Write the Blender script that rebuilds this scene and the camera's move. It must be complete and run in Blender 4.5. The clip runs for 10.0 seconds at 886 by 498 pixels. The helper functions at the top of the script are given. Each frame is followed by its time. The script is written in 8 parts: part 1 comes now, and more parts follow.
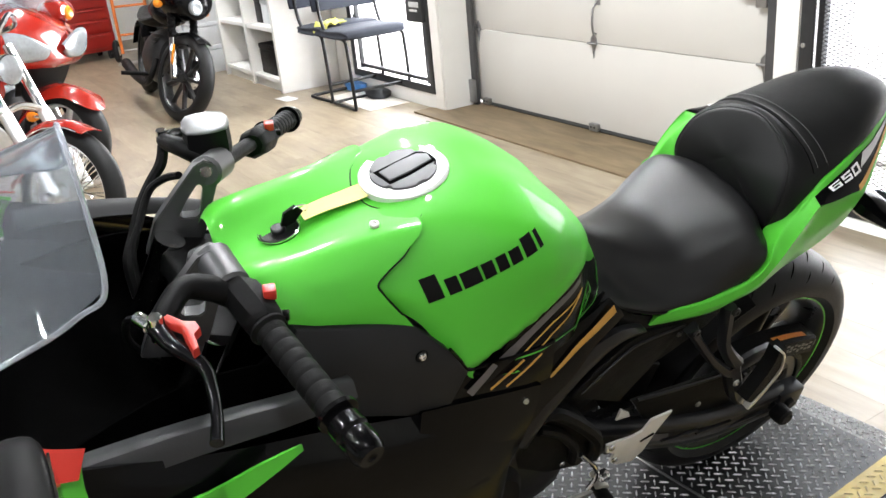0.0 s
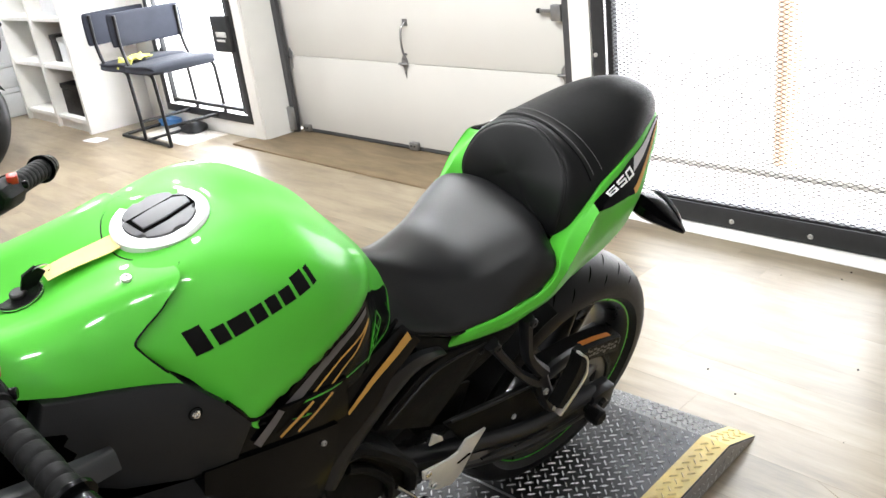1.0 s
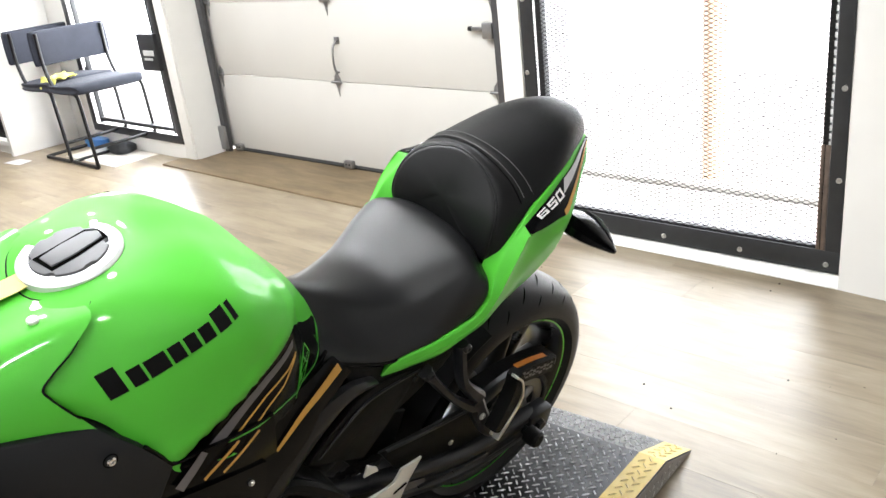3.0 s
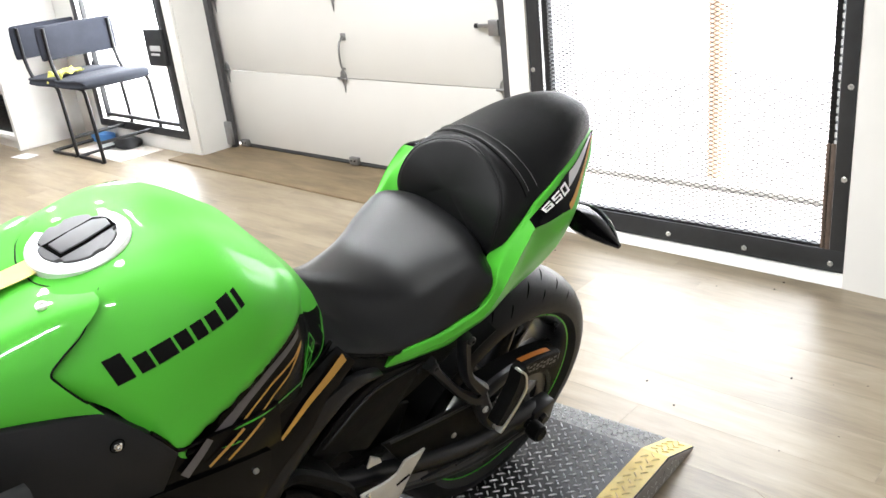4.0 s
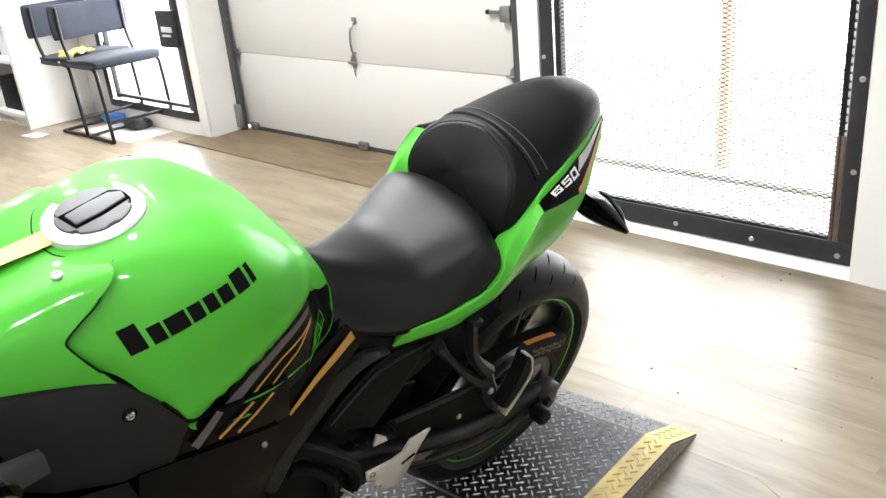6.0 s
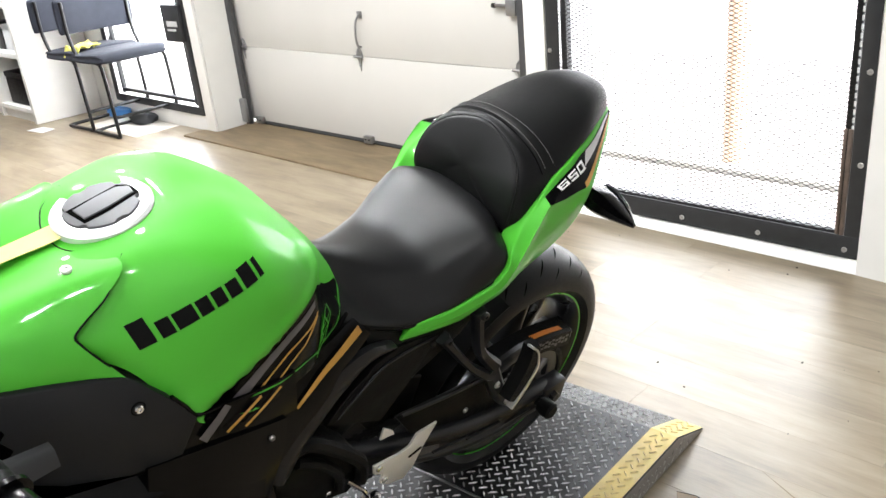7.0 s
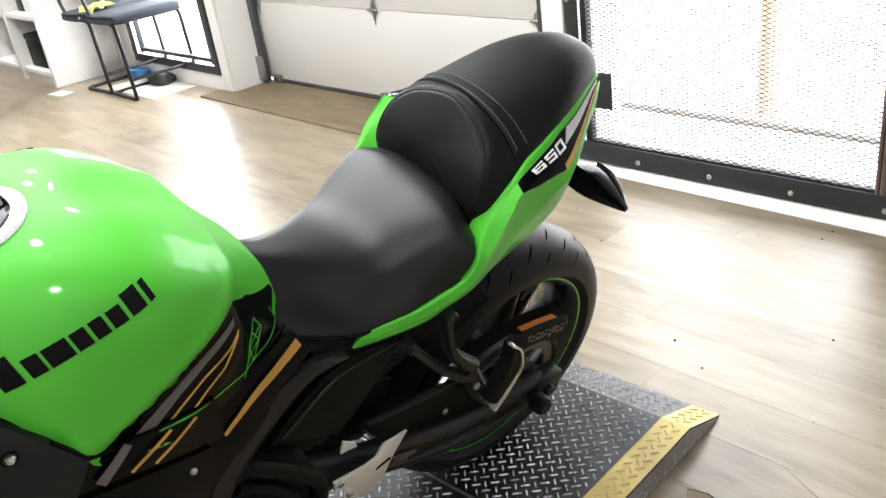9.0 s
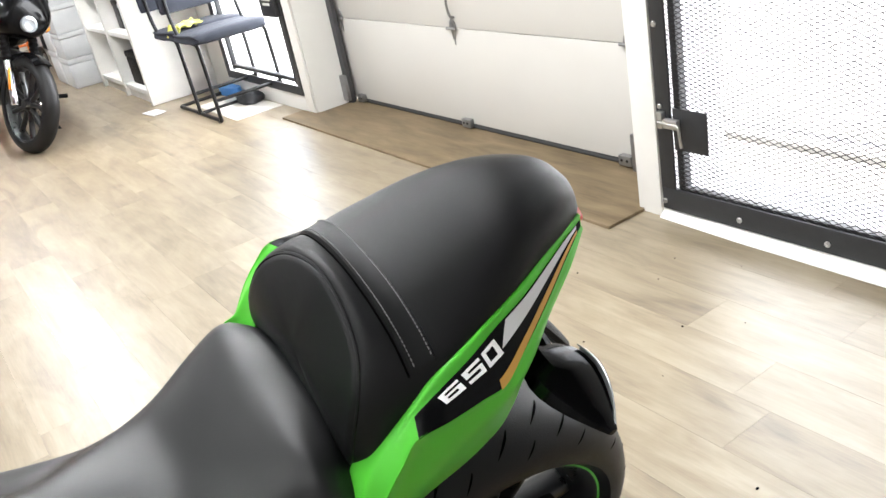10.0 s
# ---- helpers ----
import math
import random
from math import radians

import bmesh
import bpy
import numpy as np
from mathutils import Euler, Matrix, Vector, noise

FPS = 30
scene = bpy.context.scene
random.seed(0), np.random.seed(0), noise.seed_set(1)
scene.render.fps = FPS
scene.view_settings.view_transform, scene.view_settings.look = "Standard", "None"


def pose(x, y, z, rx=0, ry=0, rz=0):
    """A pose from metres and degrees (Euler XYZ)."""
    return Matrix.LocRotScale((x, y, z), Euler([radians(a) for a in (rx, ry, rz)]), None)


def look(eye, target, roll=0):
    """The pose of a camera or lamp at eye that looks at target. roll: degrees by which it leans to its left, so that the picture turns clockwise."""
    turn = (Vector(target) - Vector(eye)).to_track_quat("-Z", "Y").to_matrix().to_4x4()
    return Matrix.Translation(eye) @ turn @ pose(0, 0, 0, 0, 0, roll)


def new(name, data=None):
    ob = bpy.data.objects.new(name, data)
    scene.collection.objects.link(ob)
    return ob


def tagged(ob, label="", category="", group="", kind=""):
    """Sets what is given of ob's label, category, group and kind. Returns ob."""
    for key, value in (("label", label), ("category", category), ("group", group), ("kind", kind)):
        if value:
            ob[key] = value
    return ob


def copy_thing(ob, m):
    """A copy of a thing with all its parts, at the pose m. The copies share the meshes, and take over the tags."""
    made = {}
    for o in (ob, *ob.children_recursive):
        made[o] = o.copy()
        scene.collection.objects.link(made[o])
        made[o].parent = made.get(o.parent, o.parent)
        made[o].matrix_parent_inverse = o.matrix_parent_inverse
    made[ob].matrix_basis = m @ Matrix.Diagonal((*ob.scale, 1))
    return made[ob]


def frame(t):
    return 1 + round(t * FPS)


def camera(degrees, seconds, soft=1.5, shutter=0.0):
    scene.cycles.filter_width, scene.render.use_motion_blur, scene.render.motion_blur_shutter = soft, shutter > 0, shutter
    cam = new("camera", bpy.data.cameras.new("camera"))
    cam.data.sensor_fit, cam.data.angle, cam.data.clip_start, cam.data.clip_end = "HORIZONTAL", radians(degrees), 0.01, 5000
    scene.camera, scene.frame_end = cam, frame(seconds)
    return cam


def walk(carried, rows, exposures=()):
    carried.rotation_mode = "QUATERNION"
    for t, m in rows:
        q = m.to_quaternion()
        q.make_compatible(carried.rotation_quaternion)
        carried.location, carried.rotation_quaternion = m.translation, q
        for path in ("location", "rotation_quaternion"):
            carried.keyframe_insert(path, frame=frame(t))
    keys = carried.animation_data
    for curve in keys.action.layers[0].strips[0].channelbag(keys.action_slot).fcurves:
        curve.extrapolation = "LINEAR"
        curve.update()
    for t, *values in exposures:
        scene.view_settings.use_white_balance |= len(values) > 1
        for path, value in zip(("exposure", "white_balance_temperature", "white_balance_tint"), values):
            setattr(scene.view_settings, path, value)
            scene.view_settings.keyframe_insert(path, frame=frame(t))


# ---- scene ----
cam = camera(55.0, 10.0)
PATH = [
    (0, (3.761, -3.303, 1.381), (2.161, -2.377, 0.619), -5.68),
    (0.5, (3.783, -3.242, 1.375), (2.285, -2.148, 0.629), -7.18),
    (1, (3.784, -3.200, 1.370), (2.389, -1.980, 0.617), -7.15),
    (1.5, (3.780, -3.179, 1.375), (2.426, -1.901, 0.643), -6.82),
    (2, (3.777, -3.170, 1.381), (2.446, -1.864, 0.658), -6.95),
    (2.5, (3.774, -3.166, 1.382), (2.457, -1.848, 0.655), -6.94),
    (3, (3.774, -3.167, 1.376), (2.474, -1.838, 0.639), -6.72),
    (4.5, (3.784, -3.178, 1.369), (2.474, -1.859, 0.629), -6.27),
    (5, (3.787, -3.178, 1.368), (2.479, -1.859, 0.625), -6.37),
    (5.5, (3.786, -3.185, 1.363), (2.481, -1.873, 0.605), -5.66),
    (7, (3.784, -3.192, 1.364), (2.466, -1.903, 0.589), -5.70),
    (7.5, (3.784, -3.195, 1.362), (2.509, -1.885, 0.551), -5.32),
    (8, (3.791, -3.255, 1.374), (2.555, -1.875, 0.621), -4.38),
    (8.5, (3.766, -3.228, 1.352), (2.569, -1.878, 0.489), -7.45),
    (9, (3.750, -2.970, 1.348), (2.384, -1.798, 0.475), -8.20),
    (9.5, (3.647, -2.722, 1.317), (2.183, -1.682, 0.437), -6.98),
    (10, (3.543, -2.398, 1.346), (1.981, -1.478, 0.502), -11.49),
]
walk(cam, [(t, look(eye, target, roll)) for t, eye, target, roll in PATH],
     exposures=[(0, 2.85), (1.5, 2.95), (5.5, 2.96), (7.5, 2.90), (8.5, 2.87), (10, 2.95)])
from mathutils.bvhtree import BVHTree


# ---- world, sun, lamps ----
SUN_EL, SUN_AZ = radians(50), radians(90)
world = bpy.data.worlds.new("world")
scene.world = world
world.use_nodes = True
wn = world.node_tree
sky = wn.nodes.new("ShaderNodeTexSky")
sky.sky_type = 'NISHITA'
sky.sun_disc = False
sky.sun_elevation, sky.sun_rotation = SUN_EL, SUN_AZ
wn.nodes["Background"].inputs["Strength"].default_value = 0.15
wn.links.new(sky.outputs["Color"], wn.nodes["Background"].inputs["Color"])
sun_data = bpy.data.lights.new("sun", 'SUN')
sun_data.energy, sun_data.angle, sun_data.color = 5.0, radians(0.5), (1.0, 0.96, 0.9)
sun = new("sun", sun_data)
sun.matrix_world = look((math.sin(SUN_AZ) * 20, math.cos(SUN_AZ) * 20, math.tan(SUN_EL) * 20), (0, 0, 0))

# ---- materials ----
def mat(name, color, rough=0.5, metal=0.0, var=0.15, scale=30.0, bump=0.0, bump_scale=200.0, coat=0.0, rough_var=0.1,
        spec=0.5, island=0.0, obj=0.0, emission=0.0):
    """A principled material with two scales of colour variation and a fine relief."""
    m = bpy.data.materials.new(name)
    m.use_nodes = True
    nt = m.node_tree
    b = nt.nodes["Principled BSDF"]
    b.inputs["Metallic"].default_value = metal
    b.inputs["Coat Weight"].default_value = coat
    b.inputs["Coat Roughness"].default_value = 0.025
    b.inputs["Specular IOR Level"].default_value = spec
    tc = nt.nodes.new("ShaderNodeTexCoord")
    n1 = nt.nodes.new("ShaderNodeTexNoise")
    n1.inputs["Scale"].default_value = scale
    n1.inputs["Detail"].default_value = 6
    n2 = nt.nodes.new("ShaderNodeTexNoise")
    n2.inputs["Scale"].default_value = scale * 0.12
    nt.links.new(tc.outputs["Object"], n1.inputs["Vector"])
    nt.links.new(tc.outputs["Object"], n2.inputs["Vector"])
    add = nt.nodes.new("ShaderNodeMath")
    add.operation = 'MULTIPLY_ADD'
    nt.links.new(n1.outputs["Fac"], add.inputs[0])
    add.inputs[1].default_value = 0.5
    half = nt.nodes.new("ShaderNodeMath")
    half.operation = 'MULTIPLY'
    half.inputs[1].default_value = 0.5
    nt.links.new(n2.outputs["Fac"], half.inputs[0])
    nt.links.new(half.outputs[0], add.inputs[2])
    src = add.outputs[0]
    for amount, node, out in ((obj, "ShaderNodeObjectInfo", "Random"), (island, "ShaderNodeNewGeometry", "Random Per Island")):
        if amount:
            inf = nt.nodes.new(node)
            mx = nt.nodes.new("ShaderNodeMix")
            mx.inputs["Factor"].default_value = amount
            nt.links.new(src, mx.inputs["A"])
            nt.links.new(inf.outputs[out], mx.inputs["B"])
            src = mx.outputs["Result"]
    ramp = nt.nodes.new("ShaderNodeValToRGB")
    lo, hi = 1 - var, 1 + var
    ramp.color_ramp.elements[0].position, ramp.color_ramp.elements[1].position = 0.25, 0.75
    ramp.color_ramp.elements[0].color = (*[c * lo for c in color], 1)
    ramp.color_ramp.elements[1].color = (*[min(1, c * hi) for c in color], 1)
    nt.links.new(src, ramp.inputs["Fac"])
    nt.links.new(ramp.outputs["Color"], b.inputs["Base Color"])
    rr = nt.nodes.new("ShaderNodeMapRange")
    rr.inputs["To Min"].default_value = max(0.02, rough - rough_var)
    rr.inputs["To Max"].default_value = min(1, rough + rough_var)
    nt.links.new(n1.outputs["Fac"], rr.inputs["Value"])
    nt.links.new(rr.outputs["Result"], b.inputs["Roughness"])
    if bump:
        n3 = nt.nodes.new("ShaderNodeTexNoise")
        n3.inputs["Scale"].default_value = bump_scale
        n3.inputs["Detail"].default_value = 3
        nt.links.new(tc.outputs["Object"], n3.inputs["Vector"])
        bp = nt.nodes.new("ShaderNodeBump")
        bp.inputs["Strength"].default_value = bump
        bp.inputs["Distance"].default_value = 0.002
        nt.links.new(n3.outputs["Fac"], bp.inputs["Height"])
        nt.links.new(bp.outputs["Normal"], b.inputs["Normal"])
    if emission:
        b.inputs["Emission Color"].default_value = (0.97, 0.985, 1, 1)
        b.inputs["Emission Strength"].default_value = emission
    return m


def wood_mat(name, dark, mid, light, rough, along=0, obj=0.35, island=0.0):
    """Plank wood: broad blotches, long streaks and fine grain along one axis, tone by piece."""
    m = bpy.data.materials.new(name)
    m.use_nodes = True
    nt = m.node_tree
    b = nt.nodes["Principled BSDF"]
    geo = nt.nodes.new("ShaderNodeNewGeometry")
    inf = nt.nodes.new("ShaderNodeObjectInfo")
    rnd = inf.outputs["Random"] if obj else geo.outputs["Random Per Island"]
    shift = nt.nodes.new("ShaderNodeMath")
    shift.operation = 'MULTIPLY'
    shift.inputs[1].default_value = 40.0
    nt.links.new(rnd, shift.inputs[0])

    def streak(across, length, detail, rough_, distort):
        mp = nt.nodes.new("ShaderNodeMapping")
        sc = [across] * 3
        sc[along] = length
        mp.inputs["Scale"].default_value = sc
        nt.links.new(geo.outputs["Position"], mp.inputs["Vector"])
        off = nt.nodes.new("ShaderNodeVectorMath")
        off.operation = 'ADD'
        nt.links.new(mp.outputs["Vector"], off.inputs[0])
        nt.links.new(shift.outputs[0], off.inputs[1])
        n = nt.nodes.new("ShaderNodeTexNoise")
        n.inputs["Scale"].default_value = 1.0
        n.inputs["Detail"].default_value = detail
        n.inputs["Roughness"].default_value = rough_
        n.inputs["Distortion"].default_value = distort
        nt.links.new(off.outputs[0], n.inputs["Vector"])
        return n.outputs["Fac"]
    broad, mid_, fine = streak(7.0, 2.2, 4, 0.58, 0.7), streak(24.0, 3.0, 4, 0.6, 0.5), streak(220.0, 9.0, 3, 0.6, 0.1)

    def mixed(a, c, f):
        mx = nt.nodes.new("ShaderNodeMix")
        mx.inputs["Factor"].default_value = f
        nt.links.new(a, mx.inputs["A"])
        nt.links.new(c, mx.inputs["B"])
        return mx.outputs["Result"]
    tone = mixed(mixed(mixed(broad, mid_, 0.40), fine, 0.14), rnd, obj or island)
    ramp = nt.nodes.new("ShaderNodeValToRGB")
    e = ramp.color_ramp.elements
    e[0].position, e[1].position = 0.31, 0.69
    e[0].color, e[1].color = (*dark, 1), (*light, 1)
    e.new(0.48).color = (*mid, 1)
    nt.links.new(tone, ramp.inputs["Fac"])
    nt.links.new(ramp.outputs["Color"], b.inputs["Base Color"])
    rr = nt.nodes.new("ShaderNodeMapRange")
    rr.inputs["To Min"].default_value, rr.inputs["To Max"].default_value = rough - 0.05, rough + 0.08
    nt.links.new(mid_, rr.inputs["Value"])
    nt.links.new(rr.outputs["Result"], b.inputs["Roughness"])
    b.inputs["Specular IOR Level"].default_value = 1.0 if rough < 0.5 else 0.3
    bp = nt.nodes.new("ShaderNodeBump")
    bp.inputs["Strength"].default_value, bp.inputs["Distance"].default_value = 0.06, 0.001
    nt.links.new(mid_, bp.inputs["Height"])
    nt.links.new(bp.outputs["Normal"], b.inputs["Normal"])
    return m


def glass_mat(name, tint, rough=0.03, clear=1.0):
    m = bpy.data.materials.new(name)
    m.use_nodes = True
    b = m.node_tree.nodes["Principled BSDF"]
    b.inputs["Base Color"].default_value = (*tint, 1)
    b.inputs["Roughness"].default_value = rough
    b.inputs["Transmission Weight"].default_value = clear
    b.inputs["IOR"].default_value = 1.45
    return m


WHITE_WALL = mat("white_wall_paint", (0.74, 0.73, 0.70), 0.55, var=0.06, scale=6, bump=0.15, bump_scale=90)
WHITE_TRIM = mat("white_trim_paint", (0.78, 0.77, 0.74), 0.4, var=0.07, scale=9, bump=0.1, bump_scale=60)
CEILING = mat("unseen_ceiling_dark", (0.07, 0.07, 0.072), 0.85, var=0.1, scale=4)
DIM_WALL = mat("unseen_wall_grey", (0.46, 0.46, 0.46), 0.6, var=0.08, scale=5, bump=0.15, bump_scale=90)
DOOR_WHITE = mat("door_enamel", (0.58, 0.565, 0.53), 0.38, var=0.05, scale=3, bump=0.25, bump_scale=260)
FLOOR_BASE = mat("floor_base", (0.12, 0.09, 0.06), 0.7, scale=8)
PLANK = wood_mat("vinyl_plank", (0.098, 0.072, 0.045), (0.220, 0.172, 0.110), (0.335, 0.280, 0.198), 0.36, obj=0.08)
PLANK_FAR = wood_mat("vinyl_plank_far", (0.098, 0.072, 0.045), (0.220, 0.172, 0.110), (0.335, 0.280, 0.198), 0.36, obj=0.0, island=0.08)
BOARD = wood_mat("weathered_plywood", (0.085, 0.060, 0.034), (0.165, 0.121, 0.070), (0.250, 0.188, 0.115), 0.62, obj=0.05)
GREEN = mat("lime_green_paint", (0.078, 0.465, 0.034), 0.5, var=0.04, scale=4, coat=0.33, rough_var=0.03, spec=0.25)
GREEN_LINE = mat("green_line", (0.07, 0.50, 0.035), 0.3, var=0.05)
BLACK_GLOSS = mat("gloss_black", (0.0025, 0.0025, 0.0028), 0.18, var=0.2, scale=12, coat=0.05, rough_var=0.04, spec=0.12)
SATIN_BLACK = mat("satin_black_paint", (0.0095, 0.0098, 0.0115), 0.32, var=0.2, scale=20, rough_var=0.05, spec=0.35)
BLACK_PLASTIC = mat("textured_black_plastic", (0.0032, 0.0032, 0.0034), 0.5, var=0.2, scale=40, bump=0.25, bump_scale=900, spec=0.12)
MATT_COVER = mat("matt_black_cover", (0.0105, 0.0108, 0.0118), 0.5, var=0.15, scale=40, bump=0.2, bump_scale=900, spec=0.28)
GREY_PLASTIC = mat("dark_grey_plastic", (0.010, 0.010, 0.0105), 0.45, var=0.15, scale=30, bump=0.15, bump_scale=700)
VINYL = mat("black_seat_vinyl", (0.0055, 0.0055, 0.0057), 0.44, var=0.12, scale=25, bump=0.22, bump_scale=1300, rough_var=0.05, spec=0.17)
VINYL_PAD = mat("pad_vinyl", (0.005, 0.005, 0.0052), 0.42, var=0.1, scale=25, bump=0.15, bump_scale=1500, rough_var=0.05, spec=0.20)
VINYL_SMOOTH = mat("smooth_seat_vinyl", (0.006, 0.006, 0.0063), 0.40, var=0.1, scale=25, bump=0.12, bump_scale=1600, rough_var=0.05, spec=0.36)
THREAD = mat("grey_thread", (0.16, 0.16, 0.16), 0.8)
RUBBER = mat("tyre_rubber", (0.0100, 0.0100, 0.0104), 0.46, var=0.2, scale=18, bump=0.2, bump_scale=400, spec=0.25)
GROOVE = mat("groove_shade_and_grit_black", (0.0012, 0.0012, 0.0012), 0.9, spec=0.02)
GRIP = mat("grip_rubber", (0.0035, 0.0035, 0.0035), 0.55, var=0.2, scale=50, bump=0.3, bump_scale=600, spec=0.12)
ALU = mat("brushed_aluminium", (0.78, 0.78, 0.76), 0.32, metal=1.0, var=0.1, scale=60)
SATIN = mat("satin_silver", (0.74, 0.72, 0.68), 0.38, metal=0.35, var=0.08, scale=40)
CHROME = mat("chrome", (0.80, 0.80, 0.80), 0.10, metal=1.0, var=0.04, rough_var=0.04)
STEEL = mat("zinc_steel", (0.48, 0.47, 0.45), 0.42, metal=0.9, var=0.2, scale=40)
DOOR_STEEL = mat("dull_zinc_steel", (0.30, 0.30, 0.30), 0.4, metal=0.85, var=0.25, scale=40)
TRACK_STEEL = mat("galvanised_track_steel", (0.10, 0.10, 0.105), 0.5, metal=0.7, var=0.25, scale=30)
DARK_METAL = mat("dark_metal", (0.025, 0.025, 0.026), 0.4, metal=0.7, var=0.25, scale=30)
# near-zero black: the shade of the cockpit cavity put into the colour
CAVITY_SHADE = mat("cavity_shade_black", (0.0008, 0.0008, 0.0008), 0.9, var=0.2, spec=0.01)
SPROCKET = mat("oiled_sprocket_steel", (0.16, 0.155, 0.15), 0.45, metal=0.8, var=0.3, scale=60)
LID_METAL = mat("reservoir_lid_metal", (0.20, 0.20, 0.205), 0.36, metal=0.6, var=0.2, scale=40)
FRAME_GREY = mat("frame_grey_steel", (0.085, 0.085, 0.088), 0.4, metal=0.6, var=0.1)
TRIM_GREY = mat("grey_trim_plastic", (0.030, 0.030, 0.031), 0.45, var=0.12, scale=30, bump=0.1, bump_scale=500, spec=0.2)
RIM_BLACK = mat("black_rim", (0.006, 0.006, 0.0065), 0.3, var=0.15, coat=0.2)
CAP_GREY = mat("grey_cap", (0.105, 0.105, 0.110), 0.5, metal=0.2, var=0.08)
RED = mat("red_anodised", (0.42, 0.025, 0.015), 0.35, var=0.1)
ORANGE_DECAL = mat("gold_decal", (0.50, 0.27, 0.05), 0.4, var=0.08)
GREY_DECAL = mat("grey_decal", (0.10, 0.092, 0.092), 0.4, var=0.08)
SILVER_DECAL = mat("silver_decal", (0.55, 0.55, 0.55), 0.4, var=0.05)
WHITE_DECAL = mat("white_decal", (0.82, 0.82, 0.82), 0.4, var=0.03)
LABEL_ORANGE = mat("orange_warning_label", (0.60, 0.20, 0.04), 0.45, var=0.1)
TAG_YELLOW = mat("yellow_paper_tag", (0.75, 0.60, 0.22), 0.7, var=0.1, scale=80)
PLATE = mat("diamond_plate_grey", (0.034, 0.034, 0.036), 0.38, metal=0.4, var=0.2, scale=20, bump=0.15, bump_scale=120)
# lugs are paler than their plate: the highlights they catch, put into colour
PLATE_LUG = mat("lug_highlight_metal", (0.58, 0.58, 0.59), 0.28, metal=0.5, var=0.25, scale=60)
YELLOW_LUG = mat("yellow_lug_highlight", (0.66, 0.54, 0.24), 0.4, metal=0.1, var=0.25, scale=60)
PLATE_YELLOW = mat("yellow_safety_paint", (0.56, 0.42, 0.11), 0.4, var=0.2, scale=25, bump=0.2, bump_scale=100)
GATE_IRON = mat("dark_gate_iron", (0.028, 0.029, 0.031), 0.5, metal=0.3, var=0.3, scale=25, bump=0.2, bump_scale=150)
RUST = mat("rusty_iron", (0.10, 0.072, 0.055), 0.75, var=0.45, scale=45, bump=0.4, bump_scale=200)
MESH_IRON = mat("expanded_mesh_iron", (0.022, 0.022, 0.023), 0.55, metal=0.3, var=0.2)
SEAL = mat("door_seal_rubber", (0.03, 0.03, 0.03), 0.7)
FABRIC = mat("navy_chair_fabric", (0.014, 0.017, 0.028), 0.85, var=0.3, scale=120, bump=0.4, bump_scale=700)
BLACK_TUBE = mat("black_tube_steel", (0.006, 0.006, 0.0065), 0.4, var=0.2, spec=0.3)
CLOTH = mat("yellow_cloth", (0.55, 0.52, 0.12), 0.9, var=0.25, scale=40, bump=0.5, bump_scale=120)
RED_PAINT = mat("metallic_red_paint", (0.30, 0.014, 0.007), 0.22, var=0.08, coat=1.0, rough_var=0.04)
TOOL_RED = mat("tool_chest_red", (0.28, 0.012, 0.009), 0.35, var=0.12, scale=6, coat=0.3)
ORANGE_PAINT = mat("orange_powder_coat", (0.65, 0.17, 0.03), 0.45, var=0.15)
CARTON = mat("brown_carton", (0.36, 0.24, 0.13), 0.8, var=0.15, scale=15)
WHITE_BOX = mat("white_carton", (0.62, 0.63, 0.64), 0.6, var=0.12, scale=10)
BLUE = mat("blue_plastic", (0.06, 0.22, 0.55), 0.45)
LENS = mat("headlight_lens", (0.30, 0.32, 0.34), 0.16, metal=0.3, var=0.25, scale=60, coat=1.0)
AMBER = mat("amber_lens", (0.75, 0.25, 0.02), 0.25, var=0.1)
CONCRETE = mat("outdoor_concrete", (0.27, 0.265, 0.255), 0.85, var=0.15, scale=3, bump=0.2, bump_scale=40)
TORN = mat("torn_vinyl_underside", (0.22, 0.155, 0.092), 0.6, var=0.55, scale=16, bump=0.4, bump_scale=60)
# orange paled in the colour itself for the yard's washed-out glare
ORANGE_POLE = mat("glare_paled_orange", (0.60, 0.42, 0.31), 0.6, var=0.2, scale=12)
LAMP_GLASS = mat("lamp_diffuser", (0.9, 0.9, 0.9), 0.5, emission=4.0)
CAP_RING = mat("satin_cap_ring", (0.72, 0.72, 0.72), 0.38, metal=0.25, var=0.05)
BACKDROP = mat("glowing_yard_backdrop", (0.8, 0.8, 0.8), 0.9, var=0.03, emission=1.5)
SMOKE = glass_mat("clear_windscreen", (0.82, 0.88, 0.96), 0.045, 0.92)
SCREEN_EDGE = glass_mat("windscreen_edge", (0.66, 0.69, 0.74), 0.25, 0.75)
PLATE_SIDE = mat("bare_diamond_plate_side", (0.30, 0.29, 0.28), 0.4, metal=0.6, var=0.2, scale=30)
TILE = mat("white_floor_tile", (0.62, 0.58, 0.53), 0.4, var=0.08, scale=6)


# ---- building helpers ----
def part(name, bm, material, parent=None, label="", smooth=40):
    """Links a bmesh as one mesh object, under a thing or a part if one is given."""
    bmesh.ops.recalc_face_normals(bm, faces=bm.faces)
    me = bpy.data.meshes.new(name)
    bm.to_mesh(me)
    bm.free()
    if material:
        me.materials.append(material)
    if smooth:
        me.shade_smooth()
        me.set_sharp_from_angle(angle=radians(smooth))
    ob = new(name, me)
    if parent:
        ob.parent = parent
    if label:
        tagged(ob, label)
    return ob


